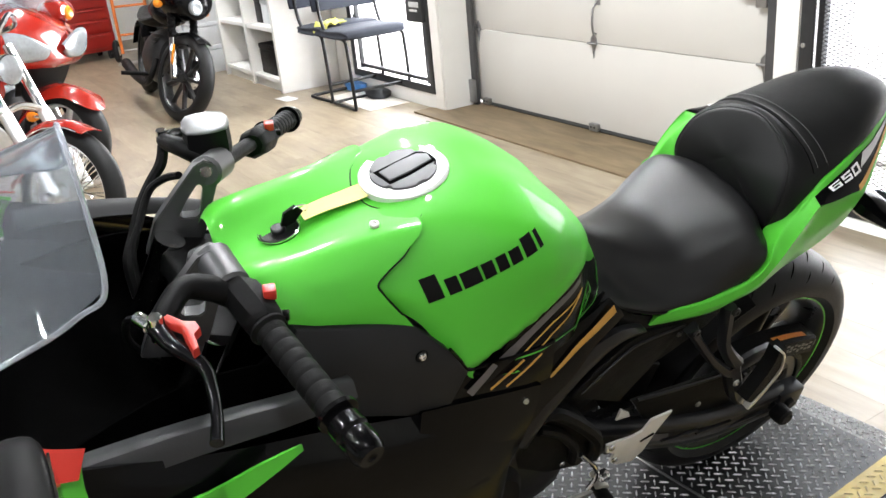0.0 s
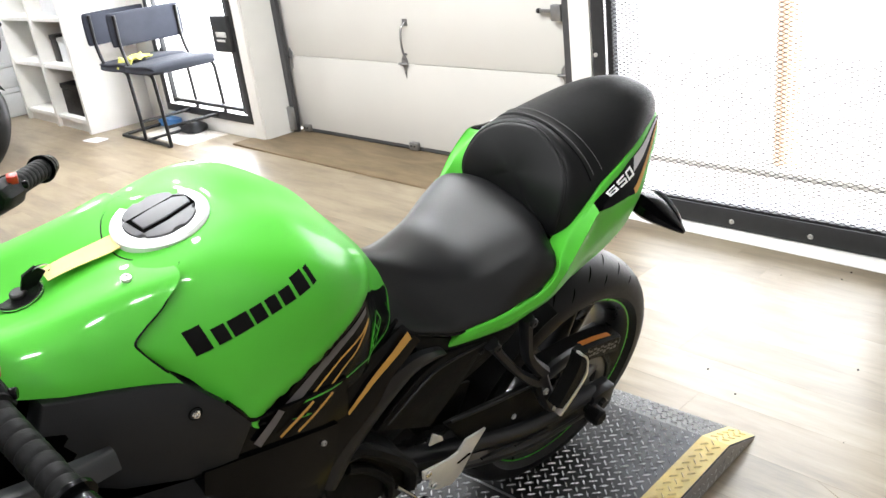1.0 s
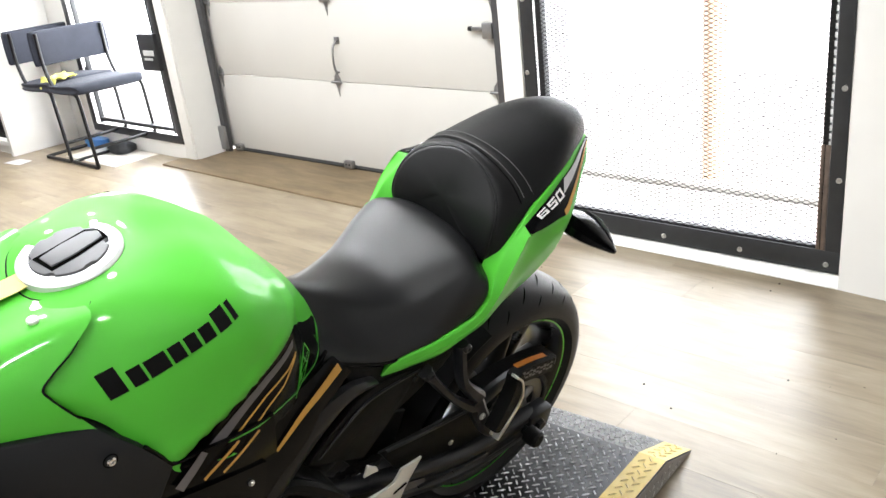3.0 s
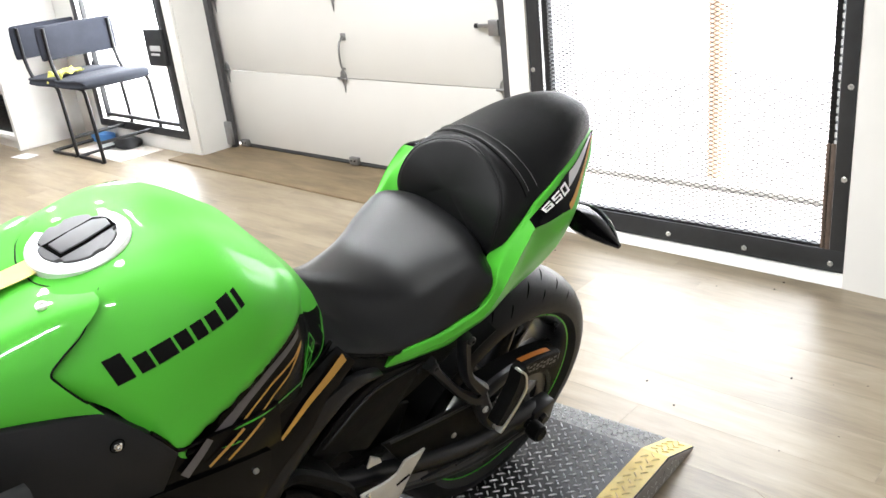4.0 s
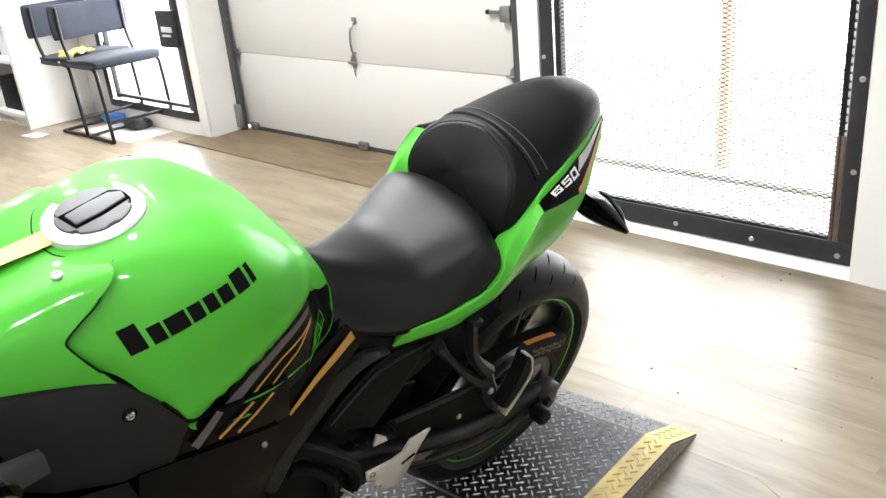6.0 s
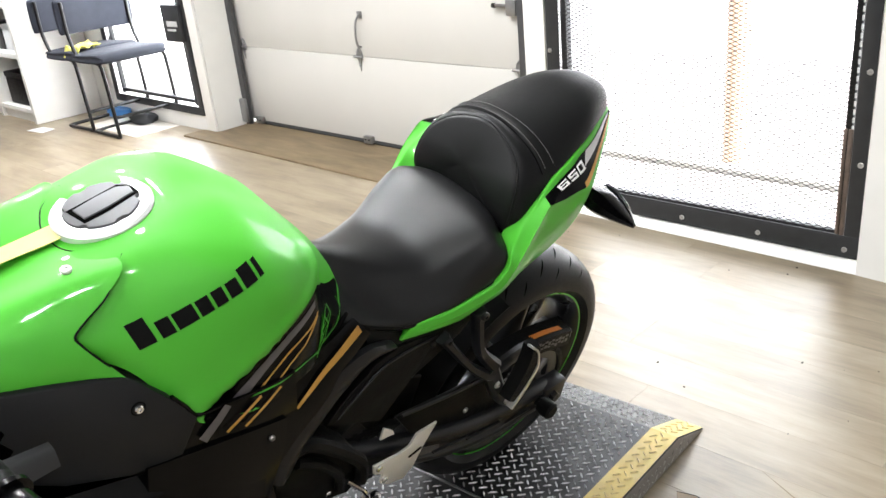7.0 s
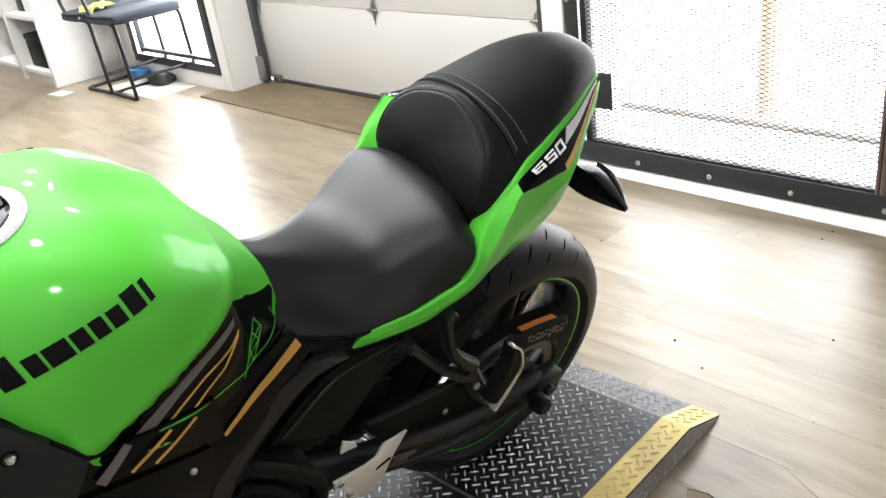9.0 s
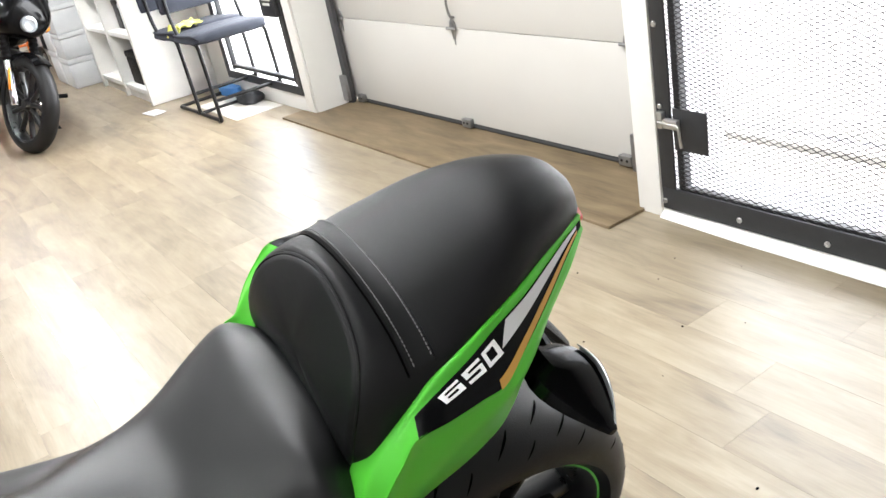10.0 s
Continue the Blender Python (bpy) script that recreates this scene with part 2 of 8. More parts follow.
def root(name, m, label, category, group="", kind=""):
    ob = new(name)
    ob.empty_display_size = 0.1
    ob.matrix_world = m
    return tagged(ob, label, category, group, kind)


def thing(name, bm, material, label, category, group="", kind="", smooth=40):
    return tagged(part(name, bm, material, None, "", smooth), label, category, group, kind)


def add_box(bm, lo, hi, bevel=0.0):
    """Adds a box with slightly rounded edges to bm."""
    lo, hi = Vector(lo), Vector(hi)
    d = hi - lo
    r = bmesh.ops.create_cube(bm, size=1, matrix=Matrix.Translation((lo + hi) / 2) @ Matrix.Diagonal((*d, 1)))
    if bevel:
        edges = list({e for v in r["verts"] for e in v.link_edges})
        bmesh.ops.bevel(bm, geom=edges, offset=bevel, segments=2, affect='EDGES', profile=0.5)
    return bm


def box(lo, hi, bevel=0.003):
    return add_box(bmesh.new(), lo, hi, bevel)


def catmull(pts, n, closed=False):
    """n points a span along a Catmull-Rom curve through pts."""
    pts = np.array(pts, float)
    if len(pts) == 2 and not closed:
        return [Vector(pts[0] * (1 - t) + pts[1] * t) for t in np.linspace(0, 1, n + 1)]
    out = []
    k = len(pts)
    for i in range(k if closed else k - 1):
        g = (lambda j: pts[j % k]) if closed else (lambda j: pts[min(max(j, 0), k - 1)])
        a, b, c, d = g(i - 1), g(i), g(i + 1), g(i + 2)
        for t in np.arange(n) / n:
            out.append(0.5 * (2 * b + (c - a) * t + (2 * a - 5 * b + 4 * c - d) * t * t + (3 * b - a - 3 * c + d) * t ** 3))
    if not closed:
        out.append(pts[-1])
    return [Vector(p) for p in out]


def add_tube(bm, pts, r, sides=10, n=5, closed=False, caps=True):
    """Sweeps a circle (r: a radius or one for each point) along a smooth path."""
    path = catmull(pts, n, closed)
    rs = [r] * len(path) if isinstance(r, (int, float)) else list(np.interp(np.linspace(0, 1, len(path)), np.linspace(0, 1, len(r)), r))
    rings = []
    prev = None
    for i, p in enumerate(path):
        q = path[(i + 1) % len(path)] if (closed or i < len(path) - 1) else p
        o = path[i - 1] if (closed or i) else p
        d = (q - o).normalized()
        ref = prev if prev is not None else (Vector((0, 0, 1)) if abs(d.z) < 0.9 else Vector((1, 0, 0)))
        x = (ref - d * ref.dot(d)).normalized()
        prev = x
        y = d.cross(x)
        rings.append([bm.verts.new(p + (x * math.cos(a) + y * math.sin(a)) * rs[i]) for a in [2 * math.pi * j / sides for j in range(sides)]])
    m = len(rings)
    for i in range(m if closed else m - 1):
        a, b = rings[i], rings[(i + 1) % m]
        for j in range(sides):
            bm.faces.new((a[j], a[(j + 1) % sides], b[(j + 1) % sides], b[j]))
    if caps and not closed:
        bm.faces.new(rings[0][::-1])
        bm.faces.new(rings[-1])
    return bm


def tube(pts, r, sides=10, n=5, closed=False):
    return add_tube(bmesh.new(), pts, r, sides, n, closed)


def add_lathe(bm, profile, origin, axis, seg=48, closed=False):
    """Turns (distance along the axis, radius) pairs about an axis."""
    origin, axis = Vector(origin), Vector(axis).normalized()
    x = axis.orthogonal().normalized()
    y = axis.cross(x)
    rings = []
    for h, r in profile:
        if r < 1e-6:
            rings.append([bm.verts.new(origin + axis * h)])
        else:
            rings.append([bm.verts.new(origin + axis * h + (x * math.cos(a) + y * math.sin(a)) * r) for a in [2 * math.pi * j / seg for j in range(seg)]])
    k = len(rings)
    for i in range(k if closed else k - 1):
        a, b = rings[i], rings[(i + 1) % k]
        for j in range(seg):
            j2 = (j + 1) % seg
            if len(a) == 1 and len(b) == 1:
                continue
            if len(a) == 1:
                bm.faces.new((a[0], b[j], b[j2]))
            elif len(b) == 1:
                bm.faces.new((a[j], a[j2], b[0]))
            else:
                bm.faces.new((a[j], a[j2], b[j2], b[j]))
    return bm


def lathe(profile, origin, axis, seg=48, closed=False):
    return add_lathe(bmesh.new(), profile, origin, axis, seg, closed)


def rod(a, b, r, r2=None, seg=14, bevel=0.0):
    """A straight round bar from a to b with closed, softened ends."""
    a, b = Vector(a), Vector(b)
    ln = (b - a).length
    r2 = r if r2 is None else r2
    e = min(bevel or r * 0.18, ln * 0.3)
    return lathe([(0, 0), (0, r - e), (e, r), (ln - e, r2), (ln, max(r2 - e, 0)), (ln, 0)], a, b - a, seg)


def add_plate(bm, poly, normal, depth, bevel=0.0):
    """Adds a flat plate: a polygon of 3D points, thickened against its normal, with softened rims."""
    vs = [bm.verts.new(Vector(p)) for p in poly]
    f = bm.faces.new(vs)
    nv = Vector(normal).normalized()
    ext = bmesh.ops.extrude_face_region(bm, geom=[f])
    top = [g for g in ext["geom"] if isinstance(g, bmesh.types.BMVert)]
    bmesh.ops.translate(bm, verts=top, vec=-nv * depth)
    if bevel:
        es = list({e for v in vs for e in v.link_edges if all(w in vs for w in e.verts)})
        bmesh.ops.bevel(bm, geom=es, offset=bevel, segments=2, affect='EDGES', profile=0.5)
    return bm


def plate(poly, normal, depth, bevel=0.0):
    return add_plate(bmesh.new(), poly, normal, depth, bevel)


def window_plate(outer, inner, v, depth, sign=1):
    """A side plate with a window: outer and inner (u, w) rings of the same count."""
    bm = bmesh.new()
    n = len(outer)
    r = [[bm.verts.new((u, sign * y, w)) for u, w in ring_] for y in (v, v - depth) for ring_ in (outer, inner)]
    for i in range(n):
        j = (i + 1) % n
        bm.faces.new((r[0][i], r[0][j], r[1][j], r[1][i]))
        bm.faces.new((r[2][i], r[2][j], r[3][j], r[3][i]))
        bm.faces.new((r[0][i], r[0][j], r[2][j], r[2][i]))
        bm.faces.new((r[1][i], r[1][j], r[3][j], r[3][i]))
    bmesh.ops.recalc_face_normals(bm, faces=bm.faces)
    bmesh.ops.bevel(bm, geom=[e for e in bm.edges if e.calc_face_angle(0) > 1.0], offset=0.0015, segments=2, affect='EDGES')
    return bm


def side_plate(uw, v, depth, bevel=0.004, sign=1):
    """A plate in the side plane of a vehicle: (u, w) outline at the side offset v (a number, or one for each corner)."""
    vv = [v] * len(uw) if isinstance(v, (int, float)) else v
    return plate([(u, sign * y, w) for (u, w), y in zip(uw, vv)], (0, sign, 0), depth, bevel)


def loft(sections, nu=5, nv=4, closed=False, thick=0.0, caps=False):
    """A smooth skin over a grid of control points."""
    rows_ = [catmull(s, nv, closed) for s in sections]
    cols = [catmull([r[j] for r in rows_], nu) for j in range(len(rows_[0]))]
    bm = bmesh.new()
    grid = [[bm.verts.new(c[i]) for c in cols] for i in range(len(cols[0]))]
    m = len(grid[0])
    for i in range(len(grid) - 1):
        for j in range(m if closed else m - 1):
            bm.faces.new((grid[i][j], grid[i][(j + 1) % m], grid[i + 1][(j + 1) % m], grid[i + 1][j]))
    if caps and closed:
        bm.faces.new(grid[0])
        bm.faces.new(grid[-1])
    bmesh.ops.remove_doubles(bm, verts=bm.verts, dist=1e-5)
    if thick:
        bmesh.ops.recalc_face_normals(bm, faces=bm.faces)
        bmesh.ops.solidify(bm, geom=list(bm.faces), thickness=thick)
    return bm


def mirrored(half):
    """(u, [(v, w) from the middle outward]) stations made whole on both sides."""
    out = []
    for u, prof in half:
        left = [(u, v, w) for v, w in prof]
        out.append([(u, -v, w) for v, w in prof[:0:-1]] + left)
    return out


def bvh_of(bm):
    return BVHTree.FromBMesh(bm)


def project(bm, tree, off=0.001, sign=1):
    """Presses a flat (u, ., w) sheet sideways onto a body."""
    for v in bm.verts:
        hit_at = tree.ray_cast(Vector((v.co.x, sign * 0.6, v.co.z)), Vector((0, -sign, 0)))
        if hit_at[0] is None:
            hit_at = tree.find_nearest(Vector((v.co.x, sign * 0.12, v.co.z)))
        v.co = hit_at[0] + Vector((0, sign * off, 0))
    return bm


def decal(uw, tree, off=0.001, cut=0.012, sign=1):
    """A thin sticker with the outline uw pressed onto a body."""
    bm = bmesh.new()
    bm.faces.new([bm.verts.new((u, sign * 0.3, w)) for u, w in uw])
    bmesh.ops.triangulate(bm, faces=bm.faces)
    for _ in range(5):
        es = [e for e in bm.edges if e.calc_length() > cut]
        if not es:
            break
        bmesh.ops.subdivide_edges(bm, edges=es, cuts=1)
        bmesh.ops.triangulate(bm, faces=bm.faces)
    return project(bm, tree, off, sign)


def bolt_head(at, axis, r=0.007, h=0.004):
    return lathe([(0, r), (h * 0.6, r), (h, r * 0.75), (h, r * 0.45), (h * 0.4, r * 0.4), (h * 0.4, 0)], at, axis, 12)

# ---- the hall: floor, walls, ceiling ----
WALL_Y, WALL_BACK = -0.27, 0.06          # inner and outer face of the gate wall
X0, X1, Y0, ROOF = -8.4, 5.4, -7.2, 3.0

floor = thing("floor", box((X0 - 0.2, Y0 - 0.2, -0.12), (X1 + 0.2, WALL_BACK, -0.006), 0), FLOOR_BASE,
              "pale oak vinyl plank floor, worn and glossy", "floor", kind="structure", smooth=0)
# unseen ceiling, made dark to hold back bounced light
ceiling = thing("ceiling", box((X0 - 0.2, Y0 - 0.2, ROOF), (X1 + 0.2, WALL_BACK, ROOF + 0.15), 0), CEILING,
                "plain ceiling out of view, darkened to cut bounce light", "ceiling", kind="structure", smooth=0)

OPENINGS = [(-2.60, -1.37, 0.12, 2.15), (-1.23, 1.43, 0.0, 2.12), (1.56, 2.84, 0.05, 2.15)]   # side gate, door, big gate


def wall_north():
    bm = bmesh.new()
    x = X0 - 0.2
    for a, b, z0, z1 in OPENINGS:
        add_box(bm, (x, WALL_Y, -0.1), (a, WALL_BACK, ROOF))
        if z0 > 0:
            add_box(bm, (a, WALL_Y, -0.1), (b, WALL_BACK, z0))
        add_box(bm, (a, WALL_Y, z1), (b, WALL_BACK, ROOF))
        x = b
    add_box(bm, (x, WALL_Y, -0.1), (X1 + 0.2, WALL_BACK, ROOF))
    return thing("wall_north", bm, WHITE_WALL, "white painted plaster wall with a garage door and gates", "wall", kind="structure", smooth=0)


wall_north()
# south and east walls are unseen; their grey only sets the fill light
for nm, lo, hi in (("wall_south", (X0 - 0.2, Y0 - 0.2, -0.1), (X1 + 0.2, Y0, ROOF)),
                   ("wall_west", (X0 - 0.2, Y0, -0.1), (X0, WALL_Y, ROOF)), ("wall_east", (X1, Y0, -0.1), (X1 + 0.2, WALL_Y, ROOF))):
    thing(nm, box(lo, hi, 0), WHITE_WALL if nm == "wall_west" else DIM_WALL, "plain wall closing the hall", "wall", kind="structure", smooth=0)

# plaster foot of the wall, flaring a little onto the floor, from the door post on
def wall_foot():
    rows_ = [[(x, WALL_Y + 0.02, -0.004), (x, yf, -0.004), (x, yf, 0.003), (x, yf + (WALL_Y - 0.001 - yf) * 0.55, zt * 0.45), (x, WALL_Y - 0.0015, zt), (x, WALL_Y + 0.02, zt)]
             for x, yf, zt in ((1.548, WALL_Y - 0.030, 0.034), (1.90, WALL_Y - 0.044, 0.034), (2.40, WALL_Y - 0.050, 0.034), (2.886, WALL_Y - 0.058, 0.034))]
    return thing("baseboard", loft(rows_, 1, 1, True, caps=True), WHITE_WALL, "white plastered wall foot, scuffed", "baseboard", kind="structure", smooth=50)


wall_foot()
# the plaster beside the gate stands a little forward
thing("wall_return", loft([[(x, WALL_Y + 0.02, -0.004), (x, WALL_Y - d0, -0.004), (x, WALL_Y - d1, ROOF - 0.004), (x, WALL_Y + 0.02, ROOF - 0.004)] for x, d0, d1 in ((2.887, 0.058, 0.002), (3.0, 0.068, 0.008), (3.3, 0.090, 0.030), (X1, 0.12, 0.06))], 1, 1, True, caps=True), WHITE_WALL,
      "white plastered wall beside the gate", "wall", kind="structure", smooth=50)
thing("trim_left_post", box((-1.34, WALL_Y - 0.014, -0.004), (-1.235, WALL_Y - 0.002, 2.1), 0.004), WHITE_TRIM,
      "white painted door post board", "trim", kind="structure")
thing("trim_right_post", box((1.435, WALL_Y - 0.014, -0.004), (1.545, WALL_Y - 0.002, 2.1), 0.004), WHITE_TRIM,
      "white painted door post board", "trim", kind="structure")

# outside
thing("ground", box((-60, WALL_BACK + 0.001, -0.3), (60, 120, -0.02), 0), CONCRETE,
      "sunlit pale concrete yard outside", "ground", kind="structure", smooth=0)

# added sheet that glows to stand in for the yard's glare
thing("backdrop", box((-9, 3.2, -0.02), (9, 3.25, 5.0), 0), BACKDROP, "plain glowing white backdrop standing in for the bright yard", "backdrop", kind="structure", smooth=0)

# ceiling lamps
def ceiling_light(x, y, watts):
    r = root("ceiling_light", pose(x, y, ROOF), "white round ceiling light out of view, switched on", "light", "ceiling lights")
    part("housing", lathe([(0, 0.0), (0, 0.07), (-0.03, 0.08), (-0.05, 0.078), (-0.05, 0.062)], (0, 0, 0), (0, 0, 1), 32), WHITE_TRIM, r)
    part("diffuser", lathe([(-0.045, 0.0), (-0.045, 0.062), (-0.04, 0.064)], (0, 0, 0), (0, 0, 1), 32), LAMP_GLASS, r)
    ld = bpy.data.lights.new("ceiling_lamp", 'AREA')
    ld.shape, ld.size, ld.energy, ld.color = 'DISK', 0.12, watts, (0.97, 0.985, 1.0)
    lo = new("ceiling_lamp", ld)
    lo.parent = r
    lo.location = (0, 0, -0.07)
    return r


# first six sit where the tank's glints point; the others are added fill
for lx, ly, lw in [(1.05, -2.5, 4.4), (0.55, -1.55, 4.4), (1.25, -1.85, 4.4), (1.35, -1.42, 4.4), (2.4, -2.45, 4.4), (4.5, -3.3, 4.4), (2.2, -4.5, 4.4), (3.5, -4.6, 4.4), (2.8, -5.6, 4.4),
                   (-1.2, -1.75, 7.0), (-3.4, -1.75, 10.0), (-5.6, -1.75, 10.0), (-3.2, -4.3, 9.0), (-0.8, -4.3, 5.0)]:
    ceiling_light(lx, ly, lw)
# daylight from the yard in the opening of the side door
win = bpy.data.lights.new("side_door_daylight", 'AREA')
win.shape, win.size, win.size_y, win.energy, win.color = 'RECTANGLE', 1.1, 1.8, 10.0, (0.97, 0.985, 1.0)
win_ob = new("side_door_daylight", win)
win_ob.matrix_world = look((-1.98, 0.0, 1.15), (-2.0, -3.0, -0.3))

# ---- plywood strip in front of the door ----
thing("threshold_board", plate([(-1.40, -0.44, 0.012), (1.46, -0.47, 0.012), (1.46, -0.275, 0.012), (1.42, -0.26, 0.012), (1.42, 0.02, 0.012), (-1.22, 0.02, 0.012), (-1.22, -0.26, 0.012), (-1.40, -0.29, 0.012)],
                              (0, 0, 1), 0.016, 0.003), BOARD, "weathered brown plywood strip along the door sill", "board")

# ---- sectional garage door ----
def garage_door():
    r = root("garage_door", pose(0, 0, 0), "cream white sectional garage door, closed", "garage door")
    zs = [0.035, 0.53, 0.985, 1.44, 2.1]
    for i in range(4):
        bm = box((-1.228, 0.0, zs[i] + 0.0015), (1.428, 0.045, zs[i + 1] - 0.0015), 0.002)
        part("door_section", bm, DOOR_WHITE, r, "cream white insulated door section")
    part("bottom_seal", tube([(-1.18, 0.012, 0.022), (0, 0.012, 0.022), (1.19, 0.012, 0.022)], 0.014, 8), SEAL, r, "black rubber bottom seal")

    def hinge(x, z, name="hinge"):
        h = part(name, plate([(x - 0.028, -0.006, z), (x - 0.012, -0.006, z - 0.025), (x, -0.006, z - 0.085), (x + 0.012, -0.006, z - 0.025), (x + 0.028, -0.006, z),
                              (x + 0.022, -0.006, z + 0.03), (x, -0.006, z + 0.055), (x - 0.022, -0.006, z + 0.03)], (0, -1, 0), 0.006, 0.002), DOOR_STEEL, r, "zinc plated hinge")
        part("hinge_pin", rod((x - 0.04, -0.014, z), (x + 0.04, -0.014, z), 0.007), DOOR_STEEL, h)
        for dz in (-0.05, 0.03):
            part("screw", bolt_head((x, -0.006, z + dz), (0, -1, 0), 0.006), DOOR_STEEL, h)
    for z in zs[1:4]:
        for x in (-1.165, 0.0, 1.175):
            hinge(x, z)
    # pull handle on the second section
    ha = part("pull_handle", tube([(0.025, -0.004, 0.585), (0.028, -0.03, 0.60), (0.035, -0.042, 0.66), (0.04, -0.035, 0.73), (0.042, -0.006, 0.765)], 0.0065, 8), DOOR_STEEL, r, "dark steel pull handle")
    part("handle_plate", box((0.022, -0.005, 0.745), (0.062, 0.0, 0.785), 0.002), DOOR_STEEL, ha)
    # slide lock
    lk = part("slide_lock", box((1.13, -0.035, 0.79), (1.19, 0.0, 0.865), 0.004), DOOR_STEEL, r, "zinc slide lock")
    part("lock_bar", box((1.045, -0.028, 0.828), (1.14, -0.016, 0.845), 0.002), DOOR_STEEL, lk)
    part("knob", rod((1.04, -0.022, 0.836), (1.06, -0.022, 0.836), 0.012), DARK_METAL, lk)
    for x in (-1.10, 0.005, 1.12):
        b = part("bottom_bracket", box((x - 0.035, -0.03, 0.02), (x + 0.035, 0.0, 0.065), 0.004), DOOR_STEEL, r, "small zinc bottom bracket")
        part("screw", bolt_head((x - 0.015, -0.03, 0.045), (0, -1, 0), 0.006), DARK_METAL, b)
        part("screw", bolt_head((x + 0.015, -0.03, 0.045), (0, -1, 0), 0.006), DARK_METAL, b)
    for x, s in ((-1.205, 1), (1.235, -1)):
        bm = bmesh.new()
        add_box(bm, (x - 0.025, -0.045, 0.0), (x - 0.022, 0.01, 2.1))
        add_box(bm, (x - 0.025, -0.048, 0.0), (x + 0.025, -0.045, 2.1))
        add_box(bm, (x + 0.022, -0.045, 0.0), (x + 0.025, -0.02, 2.1))
        part("track", bm, TRACK_STEEL, r, "galvanised vertical roller track", 0)
        part("roller_bracket", box((x - 0.03, -0.075, 0.03), (x + 0.035, -0.05, 0.19), 0.006), DOOR_STEEL, r)
    return r


garage_door()


# ---- expanded metal gates ----
def mesh_panel(x0, x1, z0, z1, y, w=0.036, h=0.0165, t=0.0016):
    """Diamond mesh: two families of slanting strands, each a thin square wire."""
    bm = bmesh.new()
    k = h / w

    def strand(xa, za, xb, zb, dy):
        d = Vector((xb - xa, 0, zb - za)).normalized()
        nrm = Vector((-d.z, 0, d.x)) * t
        a, b = Vector((xa, y + dy, za)), Vector((xb, y + dy, zb))
        o = Vector((0, t, 0))
        vs = [bm.verts.new(p) for p in (a + nrm - o, b + nrm - o, b - nrm - o, a - nrm - o, a + o * 1.4, b + o * 1.4)]
        bm.faces.new((vs[0], vs[1], vs[2], vs[3]))
        bm.faces.new((vs[0], vs[4], vs[5], vs[1]))
        bm.faces.new((vs[3], vs[2], vs[5], vs[4]))
    height = z1 - z0
    width = x1 - x0
    n = int((height + k * width) / h) + 1
    for i in range(n):
        c = z0 - k * width + i * h
        # rising strands: z = c + k (x - x0)
        xa, xb = x0, x1
        if c < z0:
            xa = x0 + (z0 - c) / k
        if c + k * width > z1:
            xb = x0 + (z1 - c) / k
        if xb > xa + 0.004:
            strand(xa, c + k * (xa - x0), xb, c + k * (xb - x0), 0.0)
        c2 = z0 + i * h
        xa, xb = x0, x1
        if c2 > z1:
            xa = x0 + (c2 - z1) / k
        if c2 - k * width < z0:
            xb = x0 + (c2 - z0) / k
        if xb > xa + 0.004:
            strand(xa, c2 - k * (xa - x0), xb, c2 - k * (xb - x0), 0.0012)
    return bm


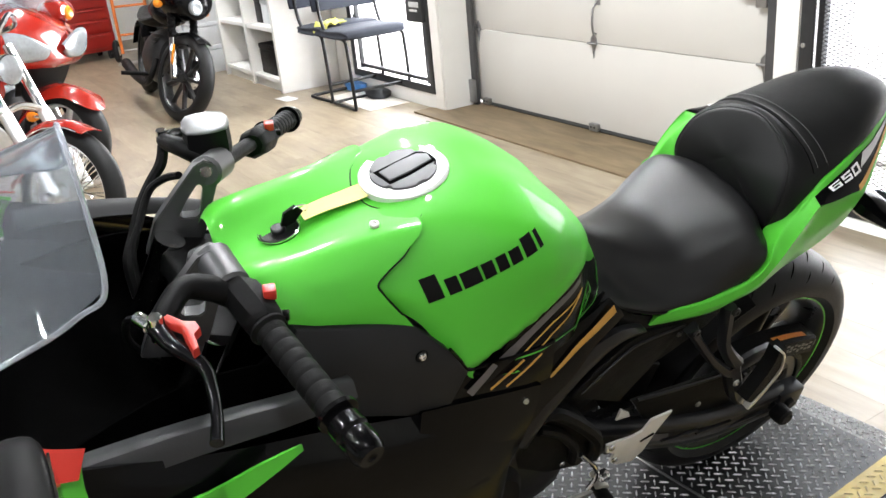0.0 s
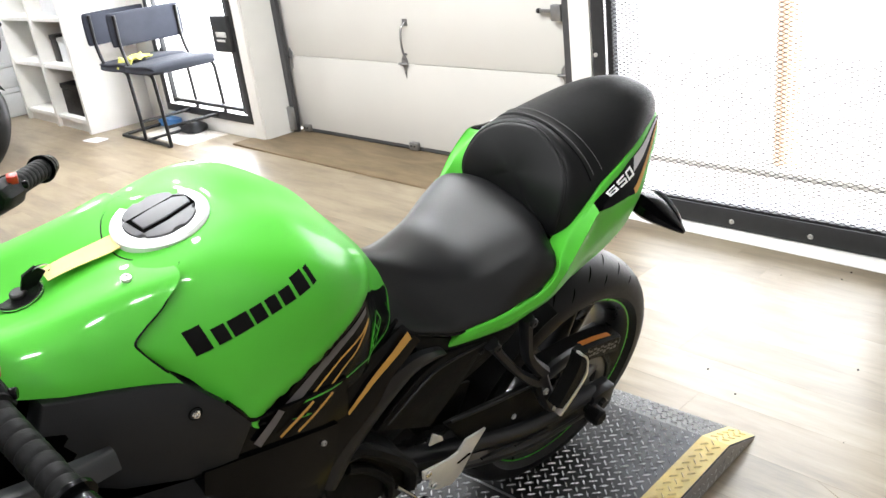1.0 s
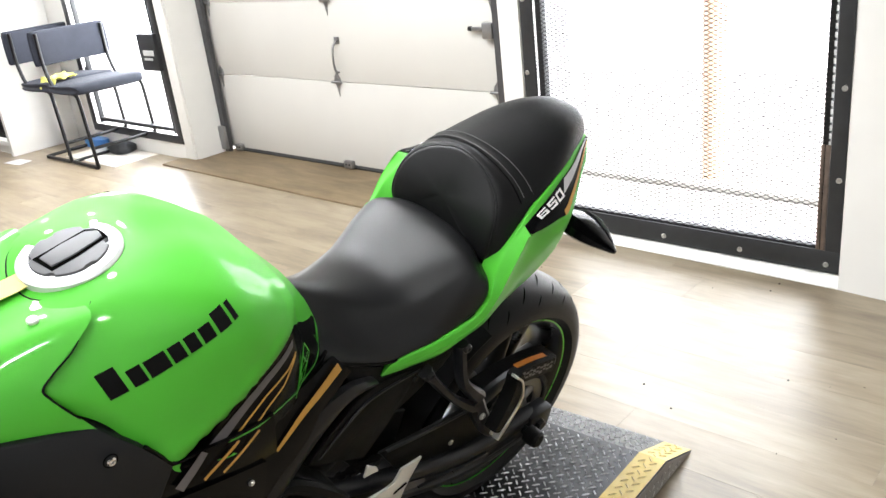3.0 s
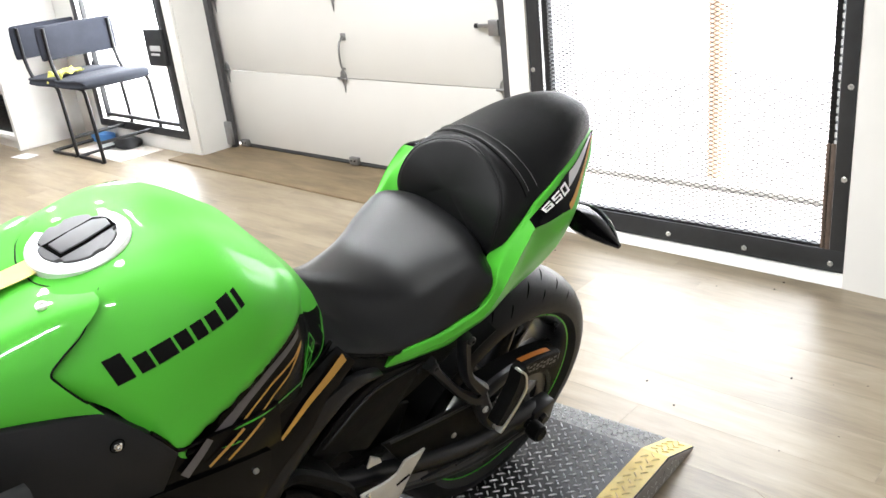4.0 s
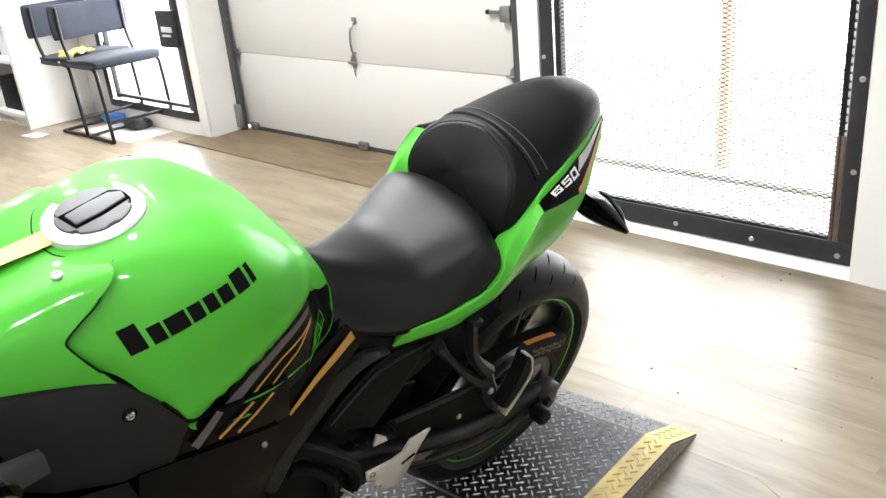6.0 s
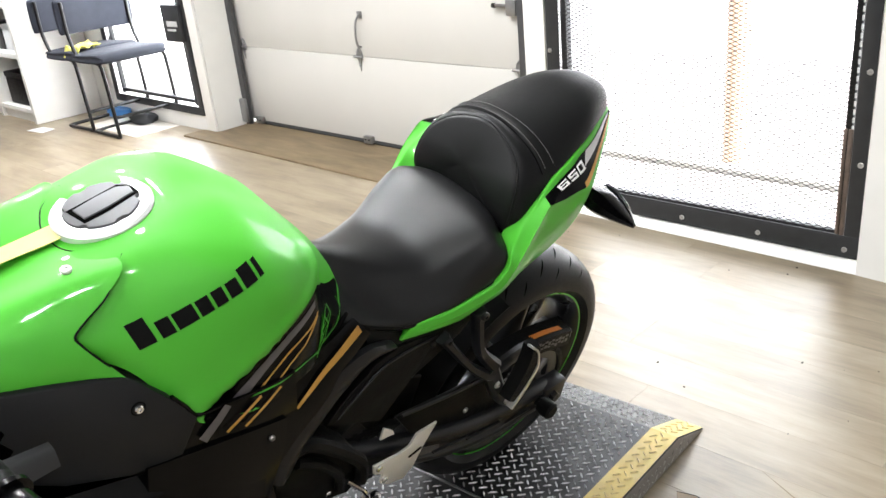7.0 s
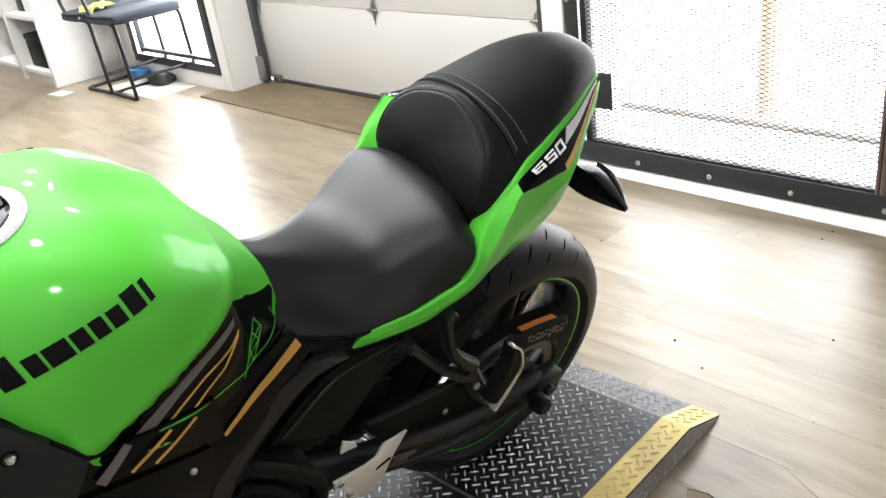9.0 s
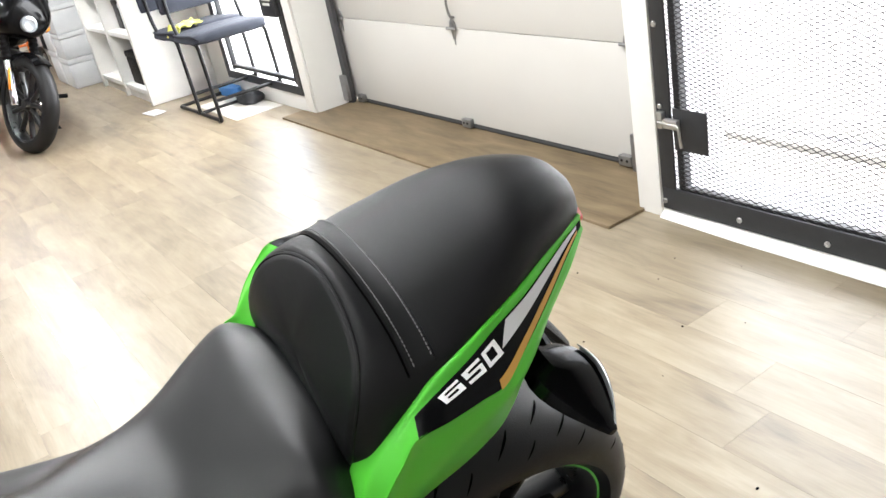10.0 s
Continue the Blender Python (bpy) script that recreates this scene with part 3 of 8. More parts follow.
def big_gate():
    r = root("mesh_gate", pose(0, 0, 0), "dark iron security gate with expanded metal mesh", "gate")
    x0, x1, z0, z1, y = 1.553, 2.872, 0.035, 2.10, WALL_Y - 0.012
    bw = 0.082
    part("bottom_bar", box((x0, y, z0), (x1, y + 0.01, z0 + bw), 0.002), GATE_IRON, r)
    part("top_bar", box((x0, y, z1 - bw), (x1, y + 0.01, z1), 0.002), GATE_IRON, r)
    part("side_bar", box((x0, y - 0.001, z0 + bw), (x0 + bw * 0.75, y + 0.009, z1 - bw), 0.002), GATE_IRON, r)
    part("side_bar", box((x1 - bw * 0.62, y - 0.001, z0 + bw), (x1, y + 0.009, z1 - bw), 0.002), GATE_IRON, r)
    # swinging leaf inside the frame: angle iron stiles
    part("leaf_stile", box((x0 + bw * 0.8, y + 0.014, z0 + 0.05), (x0 + bw * 0.8 + 0.028, y + 0.05, z1 - 0.05), 0.003), GATE_IRON, r)
    part("leaf_stile", box((x1 - 0.085, y + 0.014, z0 + 0.05), (x1 - 0.062, y + 0.05, z1 - 0.05), 0.003), DARK_METAL, r)
    part("leaf_rail", box((x0 + bw * 0.8, y + 0.016, z0 + bw - 0.02), (x1 - 0.07, y + 0.048, z0 + bw + 0.008), 0.003), GATE_IRON, r)
    part("mesh", mesh_panel(x0 + 0.06, x1 - 0.075, z0 + 0.05, z1 - 0.06, y + 0.012), MESH_IRON, r, "expanded metal mesh", 0)
    part("rusty_strap", box((x1 - 0.086, y + 0.0045, 0.10), (x1 - 0.074, y + 0.012, 0.50), 0.002), RUST, r, "rust-brown steel strap")
    part("rusty_strap", box((x1 - 0.070, y + 0.002, 0.10), (x1 - 0.054, y + 0.012, 0.50), 0.002), RUST, r, "rust-brown steel strap")
    # pale plates painted as the daylight that shows through the stile's slots
    for i in range(56):
        part("stile_slot", box((x1 - 0.0635, y + 0.0115, 0.465 + i * 0.0280), (x1 - 0.0575, y + 0.014, 0.482 + i * 0.0280), 0), SILVER_DECAL, r, "pale plate for the daylight through a stile slot", 0)
    for i in range(5):
        part("bolt", bolt_head((x0 + 0.012 + i * 0.3155, y, 0.066), (0, -1, 0), 0.010, 0.006), STEEL, r, "zinc carriage bolt")
    for i in range(1, 7):
        part("bolt", bolt_head((x1 - 0.018, y - 0.001, 0.066 + i * 0.3155), (0, -1, 0), 0.010, 0.006), STEEL, r, "zinc carriage bolt")
    for z in (0.42, 0.70, 1.0, 1.3):
        part("bolt", bolt_head((x0 + 0.018, y - 0.001, z), (0, -1, 0), 0.010, 0.006), STEEL, r, "zinc carriage bolt")
    # latch and its cover plate
    part("lock_plate", box((1.622, y + 0.002, 0.27), (1.765, y + 0.006, 0.418), 0.001), GATE_IRON, r, "rusty dark latch cover plate")
    la = part("latch", box((1.565, y - 0.02, 0.345), (1.592, y, 0.405), 0.003), STEEL, r, "worn zinc gate latch")
    part("latch_bar", rod((1.575, y - 0.022, 0.37), (1.665, y - 0.022, 0.365), 0.007), STEEL, la)
    part("latch_block", box((1.60, y - 0.026, 0.352), (1.66, y - 0.006, 0.385), 0.003), STEEL, la)
    part("latch_handle", tube([(1.655, y - 0.026, 0.368), (1.672, y - 0.03, 0.36), (1.676, y - 0.03, 0.325), (1.678, y - 0.028, 0.295)], 0.0055, 8), STEEL, la)
    return r


big_gate()


def side_gate():
    r = root("side_gate", pose(0, 0, 0), "dark framed glazed side door with a black lock box", "door")
    x0, x1, z0, z1, y = -2.615, -1.355, 0.105, 2.16, WALL_Y - 0.012
    bw = 0.055
    part("bottom_bar", box((x0, y, z0), (x1, y + 0.012, z0 + bw), 0.002), GATE_IRON, r)
    part("top_bar", box((x0, y, z1 - bw), (x1, y + 0.012, z1), 0.002), GATE_IRON, r)
    part("side_bar", box((x0, y - 0.001, z0 + bw), (x0 + bw, y + 0.011, z1 - bw), 0.002), GATE_IRON, r)
    part("side_bar", box((x1 - bw, y - 0.001, z0 + bw), (x1, y + 0.011, z1 - bw), 0.002), GATE_IRON, r)
    part("leaf_stile", box((x1 - 0.115, y + 0.014, z0 + 0.06), (x1 - 0.095, y + 0.05, z1 - 0.06), 0.003), GATE_IRON, r)
    part("leaf_stile", box((x0 + 0.10, y + 0.014, z0 + 0.06), (x0 + 0.118, y + 0.05, z1 - 0.06), 0.003), GATE_IRON, r)
    part("leaf_rail", box((x0 + 0.10, y + 0.015, z0 + 0.075), (x1 - 0.10, y + 0.05, z0 + 0.10), 0.003), GATE_IRON, r)
    lb = part("lock_box", box((-1.60, y - 0.03, 0.60), (-1.385, y + 0.01, 0.84), 0.006), GATE_IRON, r, "black steel lock box")
    part("lock_label", box((-1.545, y - 0.0325, 0.70), (-1.415, y - 0.0305, 0.735), 0.0005), SILVER_DECAL, lb)
    part("lock_label", box((-1.545, y - 0.0325, 0.67), (-1.44, y - 0.0305, 0.685), 0.0005), SILVER_DECAL, lb)
    return r


side_gate()

# orange pole and distant pale block outside
def outside():
    thing("orange_pole", add_tube(lathe([(0, 0.07), (0.015, 0.07), (0.02, 0.055), (0.02, 0.0)], (1.97, 0.64, -0.02), (0, 0, 1), 20),
                                  [(1.97, 0.64, 0.0), (1.97, 0.64, 1.6), (1.97, 0.64, 3.2)], 0.058, 14), ORANGE_POLE,
          "orange steel pole in the yard, glare put into its pale colour", "pole")
    thing("kerb", box((0.9, 0.50, -0.021), (2.95, 0.60, 0.012), 0.008), CONCRETE, "low concrete kerb beside the pole", "kerb")


outside()


# ---- stools ----
def stool(m, label):
    """Local: faces +x, width along y, origin on the floor below the seat's middle."""
    r = root("chair", m, label, "chair", "chairs by the side door")
    hw = 0.235
    for s in (-1, 1):
        leg = part("leg", tube([(-0.20, s * hw, 0.90), (-0.205, s * hw, 0.70), (-0.15, s * hw, 0.56), (-0.06, s * hw, 0.515), (0.12, s * hw, 0.51), (0.185, s * hw, 0.49), (0.20, s * hw, 0.42),
                                (0.215, s * hw, 0.20), (0.225, s * hw, 0.03), (0.215, s * hw, 0.012), (0.15, s * hw, 0.012), (-0.12, s * hw, 0.012)], 0.0125, 10), BLACK_TUBE, r, "black bent tube side frame")
        part("glide", rod((0.2, s * hw, 0.0), (0.2, s * hw, 0.014), 0.014), BLACK_TUBE, leg)
    part("cross_bar", tube([(-0.12, -hw, 0.012), (-0.15, -hw * 0.8, 0.012), (-0.15, hw * 0.8, 0.012), (-0.12, hw, 0.012)], 0.0125, 10), BLACK_TUBE, r)
    part("cross_bar", tube([(0.205, -hw, 0.14), (0.205, hw, 0.14)], 0.0115, 8), BLACK_TUBE, r)
    secs = []
    for x, zt, zb, k in ((-0.215, 0.535, 0.51, 0.86), (-0.20, 0.56, 0.50, 0.97), (-0.05, 0.565, 0.495, 1.0), (0.12, 0.575, 0.50, 1.0), (0.20, 0.57, 0.505, 0.97), (0.225, 0.545, 0.52, 0.9)):
        w = 0.25 * k
        secs.append([(x, -w, (zt + zb) / 2), (x, -w * 0.93, zt - 0.006), (x, 0, zt), (x, w * 0.93, zt - 0.006), (x, w, (zt + zb) / 2), (x, w * 0.93, zb), (x, 0, zb - 0.004), (x, -w * 0.93, zb)])
    part("seat", loft(secs, 4, 4, True, caps=True), FABRIC, r, "navy fabric seat pad")
    secs = []
    for z, k, d in ((0.685, 0.9, 0.012), (0.695, 0.98, 0.022), (0.80, 1.0, 0.026), (0.90, 0.98, 0.022), (0.915, 0.9, 0.012)):
        w = 0.25 * k
        xo = -0.235
        secs.append([(xo - d, -w, z), (xo - d - 0.012, 0, z), (xo - d, w, z), (xo + d, w, z), (xo + d - 0.012, 0, z), (xo + d, -w, z)])
    part("backrest", loft(secs, 4, 4, True, caps=True), FABRIC, r, "navy fabric backrest pad")
    return r


stool_a = stool(pose(-2.03, -0.455, 0), "black tube framed chair with navy fabric pads")
stool_b = copy_thing(stool_a, pose(-2.44, -0.46, 0, 0, 0, 2))
tagged(stool_b, "black tube framed chair with a yellow cloth on its seat")
cl = bmesh.new()
bmesh.ops.create_grid(cl, x_segments=14, y_segments=12, size=0.5)
for v in cl.verts:
    x, y = v.co.x * 0.17, v.co.y * 0.2
    z = 0.018 + 0.028 * noise.noise(Vector((v.co.x * 5, v.co.y * 4, 1.7))) + 0.012 * noise.noise(Vector((v.co.x * 14, v.co.y * 11, 4)))
    z -= max(0, -y - 0.06) * 1.6
    v.co = (x, y, z)
bmesh.ops.solidify(cl, geom=list(cl.faces), thickness=0.004)
cloth = thing("cloth", cl, CLOTH, "crumpled yellow cloth on a chair seat", "cloth")
cloth.matrix_world = pose(-2.27, -0.60, 0.578, 0, 0, 10)

# things below the chairs
thing("floor_tile", box((-2.45, -0.62, -0.0055), (-1.72, -0.29, 0.006), 0.002), TILE, "pale loose floor tile under the chairs", "tile")
thing("paper_sheet", plate([(-2.80, -0.93, 0.004), (-2.60, -0.90, 0.003), (-2.62, -0.80, 0.006), (-2.79, -0.82, 0.004)], (0, 0, 1), 0.0045, 0.0), WHITE_BOX, "white paper sheet on the floor", "paper")
thing("blue_tray", loft([[(-2.62, -0.38, z), (-2.40, -0.36, z), (-2.40, -0.29, z), (-2.62, -0.30, z)] for z in (0.0, 0.03, 0.06)], 2, 4, True, caps=True), BLUE, "small blue plastic tray on the floor", "tray")
rag = bmesh.new()
bmesh.ops.create_icosphere(rag, subdivisions=3, radius=0.1)
for v in rag.verts:
    v.co = Vector((v.co.x * 1.2, v.co.y * 0.8, max(-0.0, v.co.z * 0.55 + 0.02))) * (1 + 0.35 * noise.noise(v.co * 14))
    v.co.z = max(v.co.z, 0.0)
ragob = thing("rag", rag, GATE_IRON, "crumpled black rag below a chair", "cloth")
ragob.matrix_world = pose(-2.08, -0.36, 0.007)


# ---- white shelf unit with its contents ----
def shelf_unit():
    r = root("shelf_unit", pose(0, 0, 0), "white painted open shelf unit, half full", "shelf")
    x0, x1, y0, y1 = -4.35, -2.93, -0.80, WALL_Y - 0.004
    t = 0.045
    for x in (x0, -3.64, x1 - t):
        part("upright", box((x, y0, 0.0), (x + t, y1, 2.0), 0.003), WHITE_TRIM, r)
    for z in (0.0, 0.49, 0.86, 1.25, 1.65):
        for a, b in ((x0 + t, -3.64), (-3.64 + t, x1 - t)):
            part("shelf_board", box((a, y0 + 0.012, z + (0.07 if z == 0 else 0)), (b, y1, z + 0.035 + (0.07 if z == 0 else 0)), 0.002), WHITE_TRIM, r)
    part("back_panel", box((x0 + t, y1 - 0.012, 0.105), (x1 - t, y1 - 0.002, 1.98), 0.0), WHITE_TRIM, r)
    part("plinth", box((x0 + t, y0 + 0.03, 0.0), (x1 - t, y0 + 0.045, 0.07), 0.002), WHITE_TRIM, r)
    return r


shelf_unit()
def case(lo, hi, material, label, name="box"):
    ob = root(name, Matrix.Translation(((lo[0] + hi[0]) / 2, (lo[1] + hi[1]) / 2, lo[2])), label, "box")
    d = [(b - a) / 2 for a, b in zip(lo, hi)]
    h = hi[2] - lo[2]
    part("body", box((-d[0], -d[1], 0), (d[0], d[1], h * 0.82), min(d) * 0.08), material, ob)
    part("lid", box((-d[0] - 0.004, -d[1] - 0.004, h * 0.82 + 0.001), (d[0] + 0.004, d[1] + 0.004, h), min(d) * 0.06), material, ob)
    return ob


case((-3.50, -0.74, 0.105), (-3.02, -0.42, 0.36), BLACK_PLASTIC, "black plastic storage case on a shelf", "storage_case")
case((-3.22, -0.70, 0.525), (-3.06, -0.45, 0.75), BLACK_PLASTIC, "black box on a white shelf")
case((-3.40, -0.70, 0.525), (-3.25, -0.45, 0.72), WHITE_BOX, "white carton on a white shelf")
case((-3.55, -0.70, 0.525), (-3.42, -0.45, 0.74), GREY_PLASTIC, "grey box on a white shelf")
case((-3.50, -0.72, 0.895), (-3.20, -0.45, 1.12), WHITE_BOX, "white carton on a white shelf")
for i, (cx, cz, w, h) in enumerate(((-4.75, 0.0, 0.34, 0.26), (-4.74, 0.261, 0.32, 0.22), (-4.76, 0.482, 0.34, 0.24), (-5.15, 0.0, 0.36, 0.3), (-5.14, 0.301, 0.34, 0.24), (-5.16, 0.542, 0.3, 0.22), (-4.75, 0.723, 0.3, 0.2))):
    ob = case((cx - w / 2, -0.98, cz), (cx + w / 2, -0.62, cz + h), WHITE_BOX if i != 5 else CARTON, "white carton stacked beside the shelf unit", "carton")
    tagged(ob, group="cartons beside the shelf")

# ---- lift platform with diamond plate ----
PLAT = Matrix.Translation((2.90, -1.44, 0)) @ Matrix.Rotation(radians(-3.0), 4, 'Z').inverted()
# local: y runs from the toe (0) towards the front (negative), x from the yellow outer edge (0) inwards (negative)


def lugs(bm, x0, x1, y0, y1, z_at, pitch=0.0215, size=0.0115, slope=0.0):
    """Raised lens-shaped lugs in the usual crossed pattern."""
    dx, dy = pitch * math.sqrt(2), pitch / math.sqrt(2)
    for k in range(int((y1 - y0) / dy) + 1):
        for i in range(int((x1 - x0) / dx) + 2):
            x, y = x0 + (i + 0.5 * (k % 2) + 0.2) * dx, y0 + (k + 0.5) * dy
            if x > x1 - 0.009 or y > y1 - 0.008 or x < x0 + 0.008:
                continue
            a = math.pi / 4 if k % 2 else -math.pi / 4
            c, s = math.cos(a), math.sin(a)
            z = z_at(y)
            ring = []
            for t, wdt in ((-1, 0), (-0.45, 0.19), (0.45, 0.19), (1, 0), (0.45, -0.19), (-0.45, -0.19)):
                px, py = x + (t * c - wdt * s) * size, y + (t * s + wdt * c) * size
                ring.append(bm.verts.new((px, py, z_at(py) + 0.0002)))
            tops = [bm.verts.new((x + t * c * size, y + t * s * size, z_at(y + t * s * size) + 0.0034)) for t in (-0.6, 0.6)]
            bm.faces.new((ring[0], ring[1], tops[0]))
            bm.faces.new((ring[1], ring[2], tops[1], tops[0]))
            bm.faces.new((ring[2], ring[3], tops[1]))
            bm.faces.new((ring[3], ring[4], tops[1]))
            bm.faces.new((ring[4], ring[5], tops[0], tops[1]))
            bm.faces.new((ring[5], ring[0], tops[0]))
    return bm


def lift_platform():
    r = root("lift_platform", PLAT, "grey diamond plate motorcycle lift with yellow edges, lowered", "lift")
    W, H, TOE, JOINT, END = 0.78, 0.056, 0.145, 0.60, 2.75

    def top(y):
        return H * min(1.0, -y / TOE) + 0.002 if y > -JOINT else H + 0.006
    prof = [(0.0, 0.0), (0.0, 0.002), (-TOE, H + 0.002), (-JOINT + 0.004, H + 0.002), (-JOINT + 0.004, 0.0)]
    bm = plate([(0, y, z) for y, z in prof], (1, 0, 0), W, 0.002)
    ramp = part("ramp", bm, PLATE, r, "grey diamond plate end ramp", 20)
    bm = plate([(0, -JOINT - 0.004, 0.0), (0, -JOINT - 0.004, H + 0.006), (0, -END, H + 0.006), (0, -END, 0.0)], (1, 0, 0), W, 0.002)
    deck = part("deck", bm, PLATE, r, "grey diamond plate deck", 20)
    part("deck_edge", box((-W, -JOINT - 0.010, H - 0.004), (0.0, -JOINT - 0.0045, H + 0.0095), 0.001), DOOR_STEEL, deck, "worn bright folded plate edge")

    def stripe(x0, x1, y0, y1, name, parent):
        n = [y0, y1] if not (y0 < -TOE < y1) else [y0, -TOE, y1]
        b = bmesh.new()
        add = [(y, top(y) + 0.0008) for y in n]
        lo = [b.verts.new((x0, y, z)) for y, z in add]
        hi = [b.verts.new((x1, y, z)) for y, z in add]
        for i in range(len(n) - 1):
            b.faces.new((lo[i], hi[i], hi[i + 1], lo[i + 1]))
        part(name, b, PLATE_YELLOW, parent, "worn yellow safety paint stripe", 20)
    stripe(-0.074, -0.0015, -JOINT + 0.006, -0.002, "yellow_stripe", ramp)
    stripe(-W + 0.0015, -W + 0.074, -JOINT + 0.006, -0.002, "yellow_stripe", ramp)
    stripe(-0.074, -0.0015, -END + 0.002, -JOINT - 0.006, "yellow_stripe", deck)
    stripe(-W + 0.0015, -W + 0.074, -END + 0.002, -JOINT - 0.006, "yellow_stripe", deck)
    for parent, y0, y1 in ((ramp, -JOINT + 0.008, -TOE), (ramp, -TOE + 0.002, -0.004), (deck, -END, -JOINT - 0.012)):
        tagged(part("diamond_tread", lugs(bmesh.new(), -W + 0.076, -0.076, y0, y1, lambda y: top(y)), PLATE_LUG, parent, "", 0), "raised metal lugs, highlights put into their pale colour", kind="stuff")
        for a, b_ in ((-0.074, -0.002), (-W + 0.002, -W + 0.074)):
            tagged(part("diamond_tread", lugs(bmesh.new(), a, b_, y0, y1, lambda y: top(y) + 0.0008), YELLOW_LUG, parent, "", 0), "raised metal lugs, highlights put into their pale colour", kind="stuff")
    # side skirt with lugs
    part("side_skirt", plate([(0.0015, y, z) for y, z in ((-0.006, 0.001), (-TOE, H - 0.002), (-JOINT + 0.006, H - 0.002), (-JOINT + 0.006, 0.001))], (1, 0, 0), 0.0014, 0), PLATE_SIDE, ramp, "bare diamond plate side", 20)
    sk = bmesh.new()
    for i in range(int(JOINT / 0.021)):
        y = -0.03 - i * 0.021
        for z in (0.012, 0.032):
            if z + 0.01 < top(y):
                s = 1 if i % 2 else -1
                a = [Vector((0.0017, y - 0.008, z - 0.007 * s)), Vector((0.0017, y - 0.002, z + 0.003)), Vector((0.0017, y + 0.008, z + 0.007 * s)), Vector((0.0017, y + 0.002, z - 0.003))]
                vs = [sk.verts.new(p) for p in a]
                t = sk.verts.new((0.0036, y, z))
                for k in range(4):
                    sk.faces.new((vs[k], vs[(k + 1) % 4], t))
    tagged(part("diamond_tread", sk, PLATE_LUG, ramp, "", 0), "raised metal lugs, highlights put into their pale colour", kind="stuff")
    return r


lift_platform()

# ---- the green sport motorcycle ----
# local axes: u forward from near the rear axle, v to its left, w up in its leaning plane
HEAD, LEAN = radians(-93.6), radians(19.15)
BIKE = Matrix.Translation((2.5211, -1.9455, 0.0819)) @ Matrix.Rotation(HEAD, 4, 'Z') @ Matrix.Rotation(-LEAN, 4, 'X')
bike = root("motorcycle", BIKE, "lime green and black sport motorcycle leaning on its side stand", "motorcycle")
# some parts are drawn in axes that stand 5.15 degrees more upright about the seat line
TIP = radians(5.15)
LEVEL = Matrix.Translation((0, 0, 0.88)) @ Matrix.Rotation(TIP, 4, 'X') @ Matrix.Translation((0, 0, -0.88))
FLIP = Matrix.Diagonal((1, -1, 1, 1))


def settle(known, rigid=False):
    """Turns the parts made since the names in known were noted from the upright axes into the bike's own, alike on both sides."""
    for ob in bpy.data.objects:
        if ob.type == 'MESH' and ob.name not in known:
            vs = ob.data.vertices
            mid = sum(v.co.y for v in vs) / max(1, len(vs))
            ob.data.transform(FLIP @ LEVEL @ FLIP if mid < -0.03 and not rigid else LEVEL)


def level(half):
    """Half stations from the upright axes into the bike's own."""
    c, s = math.cos(TIP), math.sin(TIP)
    return [(u, [(0.0 if i == 0 else v * c - (w - 0.88) * s, w if i == 0 else 0.88 + v * s + (w - 0.88) * c) for i, (v, w) in enumerate(prof)]) for u, prof in half]


def both(rows_):
    """Rows of (u, v, w) from the middle outward, made whole on both sides."""
    return [[(u, -v, w) for u, v, w in r[:0:-1]] + list(r) for r in rows_]


def cast_arm(path, v, widths, depth, sign=1, flat=0.55, n=5):
    """A cast arm in the side plane: a chamfered bar along a smooth (u, w) path; v: one offset or one for each point."""
    vv = [v] * len(path) if isinstance(v, (int, float)) else v
    pts = catmull([(u, y, w) for (u, w), y in zip(path, vv)], n)
    ws = list(np.interp(np.linspace(0, 1, len(pts)), np.linspace(0, 1, len(widths)), widths))
    secs = []
    for i, p in enumerate(pts):
        d = pts[min(i + 1, len(pts) - 1)] - pts[max(i - 1, 0)]
        nrm = Vector((-d.z, 0, d.x)).normalized()
        h = ws[i]
        ring_ = [p + nrm * h + Vector((0, -depth * 0.35, 0)), p + nrm * h * flat, p - nrm * h * flat, p - nrm * h + Vector((0, -depth * 0.35, 0)),
                 p - nrm * h + Vector((0, -depth, 0)), p + nrm * h + Vector((0, -depth, 0))]
        secs.append([Vector((q.x, sign * q.y, q.z)) for q in ring_])
    bm = bmesh.new()
    rings = [[bm.verts.new(q) for q in s_] for s_ in secs]
    for a, b in zip(rings, rings[1:]):
        for j in range(6):
            bm.faces.new((a[j], a[(j + 1) % 6], b[(j + 1) % 6], b[j]))
    bm.faces.new(rings[0])
    bm.faces.new(rings[-1])
    return bm


def band(pts, width, normal, lift=0.001):
    """A thin painted line along 3D points, lifted along a normal."""
    nv_ = Vector(normal).normalized()
    path_ = catmull(pts, 4)
    bm = bmesh.new()
    rows_ = []
    for i, p in enumerate(path_):
        d = path_[min(i + 1, len(path_) - 1)] - path_[max(i - 1, 0)]
        wd = width if isinstance(width, (int, float)) else width[0] + (width[1] - width[0]) * i / (len(path_) - 1)
        sd = d.cross(nv_).normalized() * wd / 2
        rows_.append((bm.verts.new(p + sd + nv_ * lift), bm.verts.new(p - sd + nv_ * lift)))
    for a, b in zip(rows_, rows_[1:]):
        bm.faces.new((a[0], a[1], b[1], b[0]))
    return bm


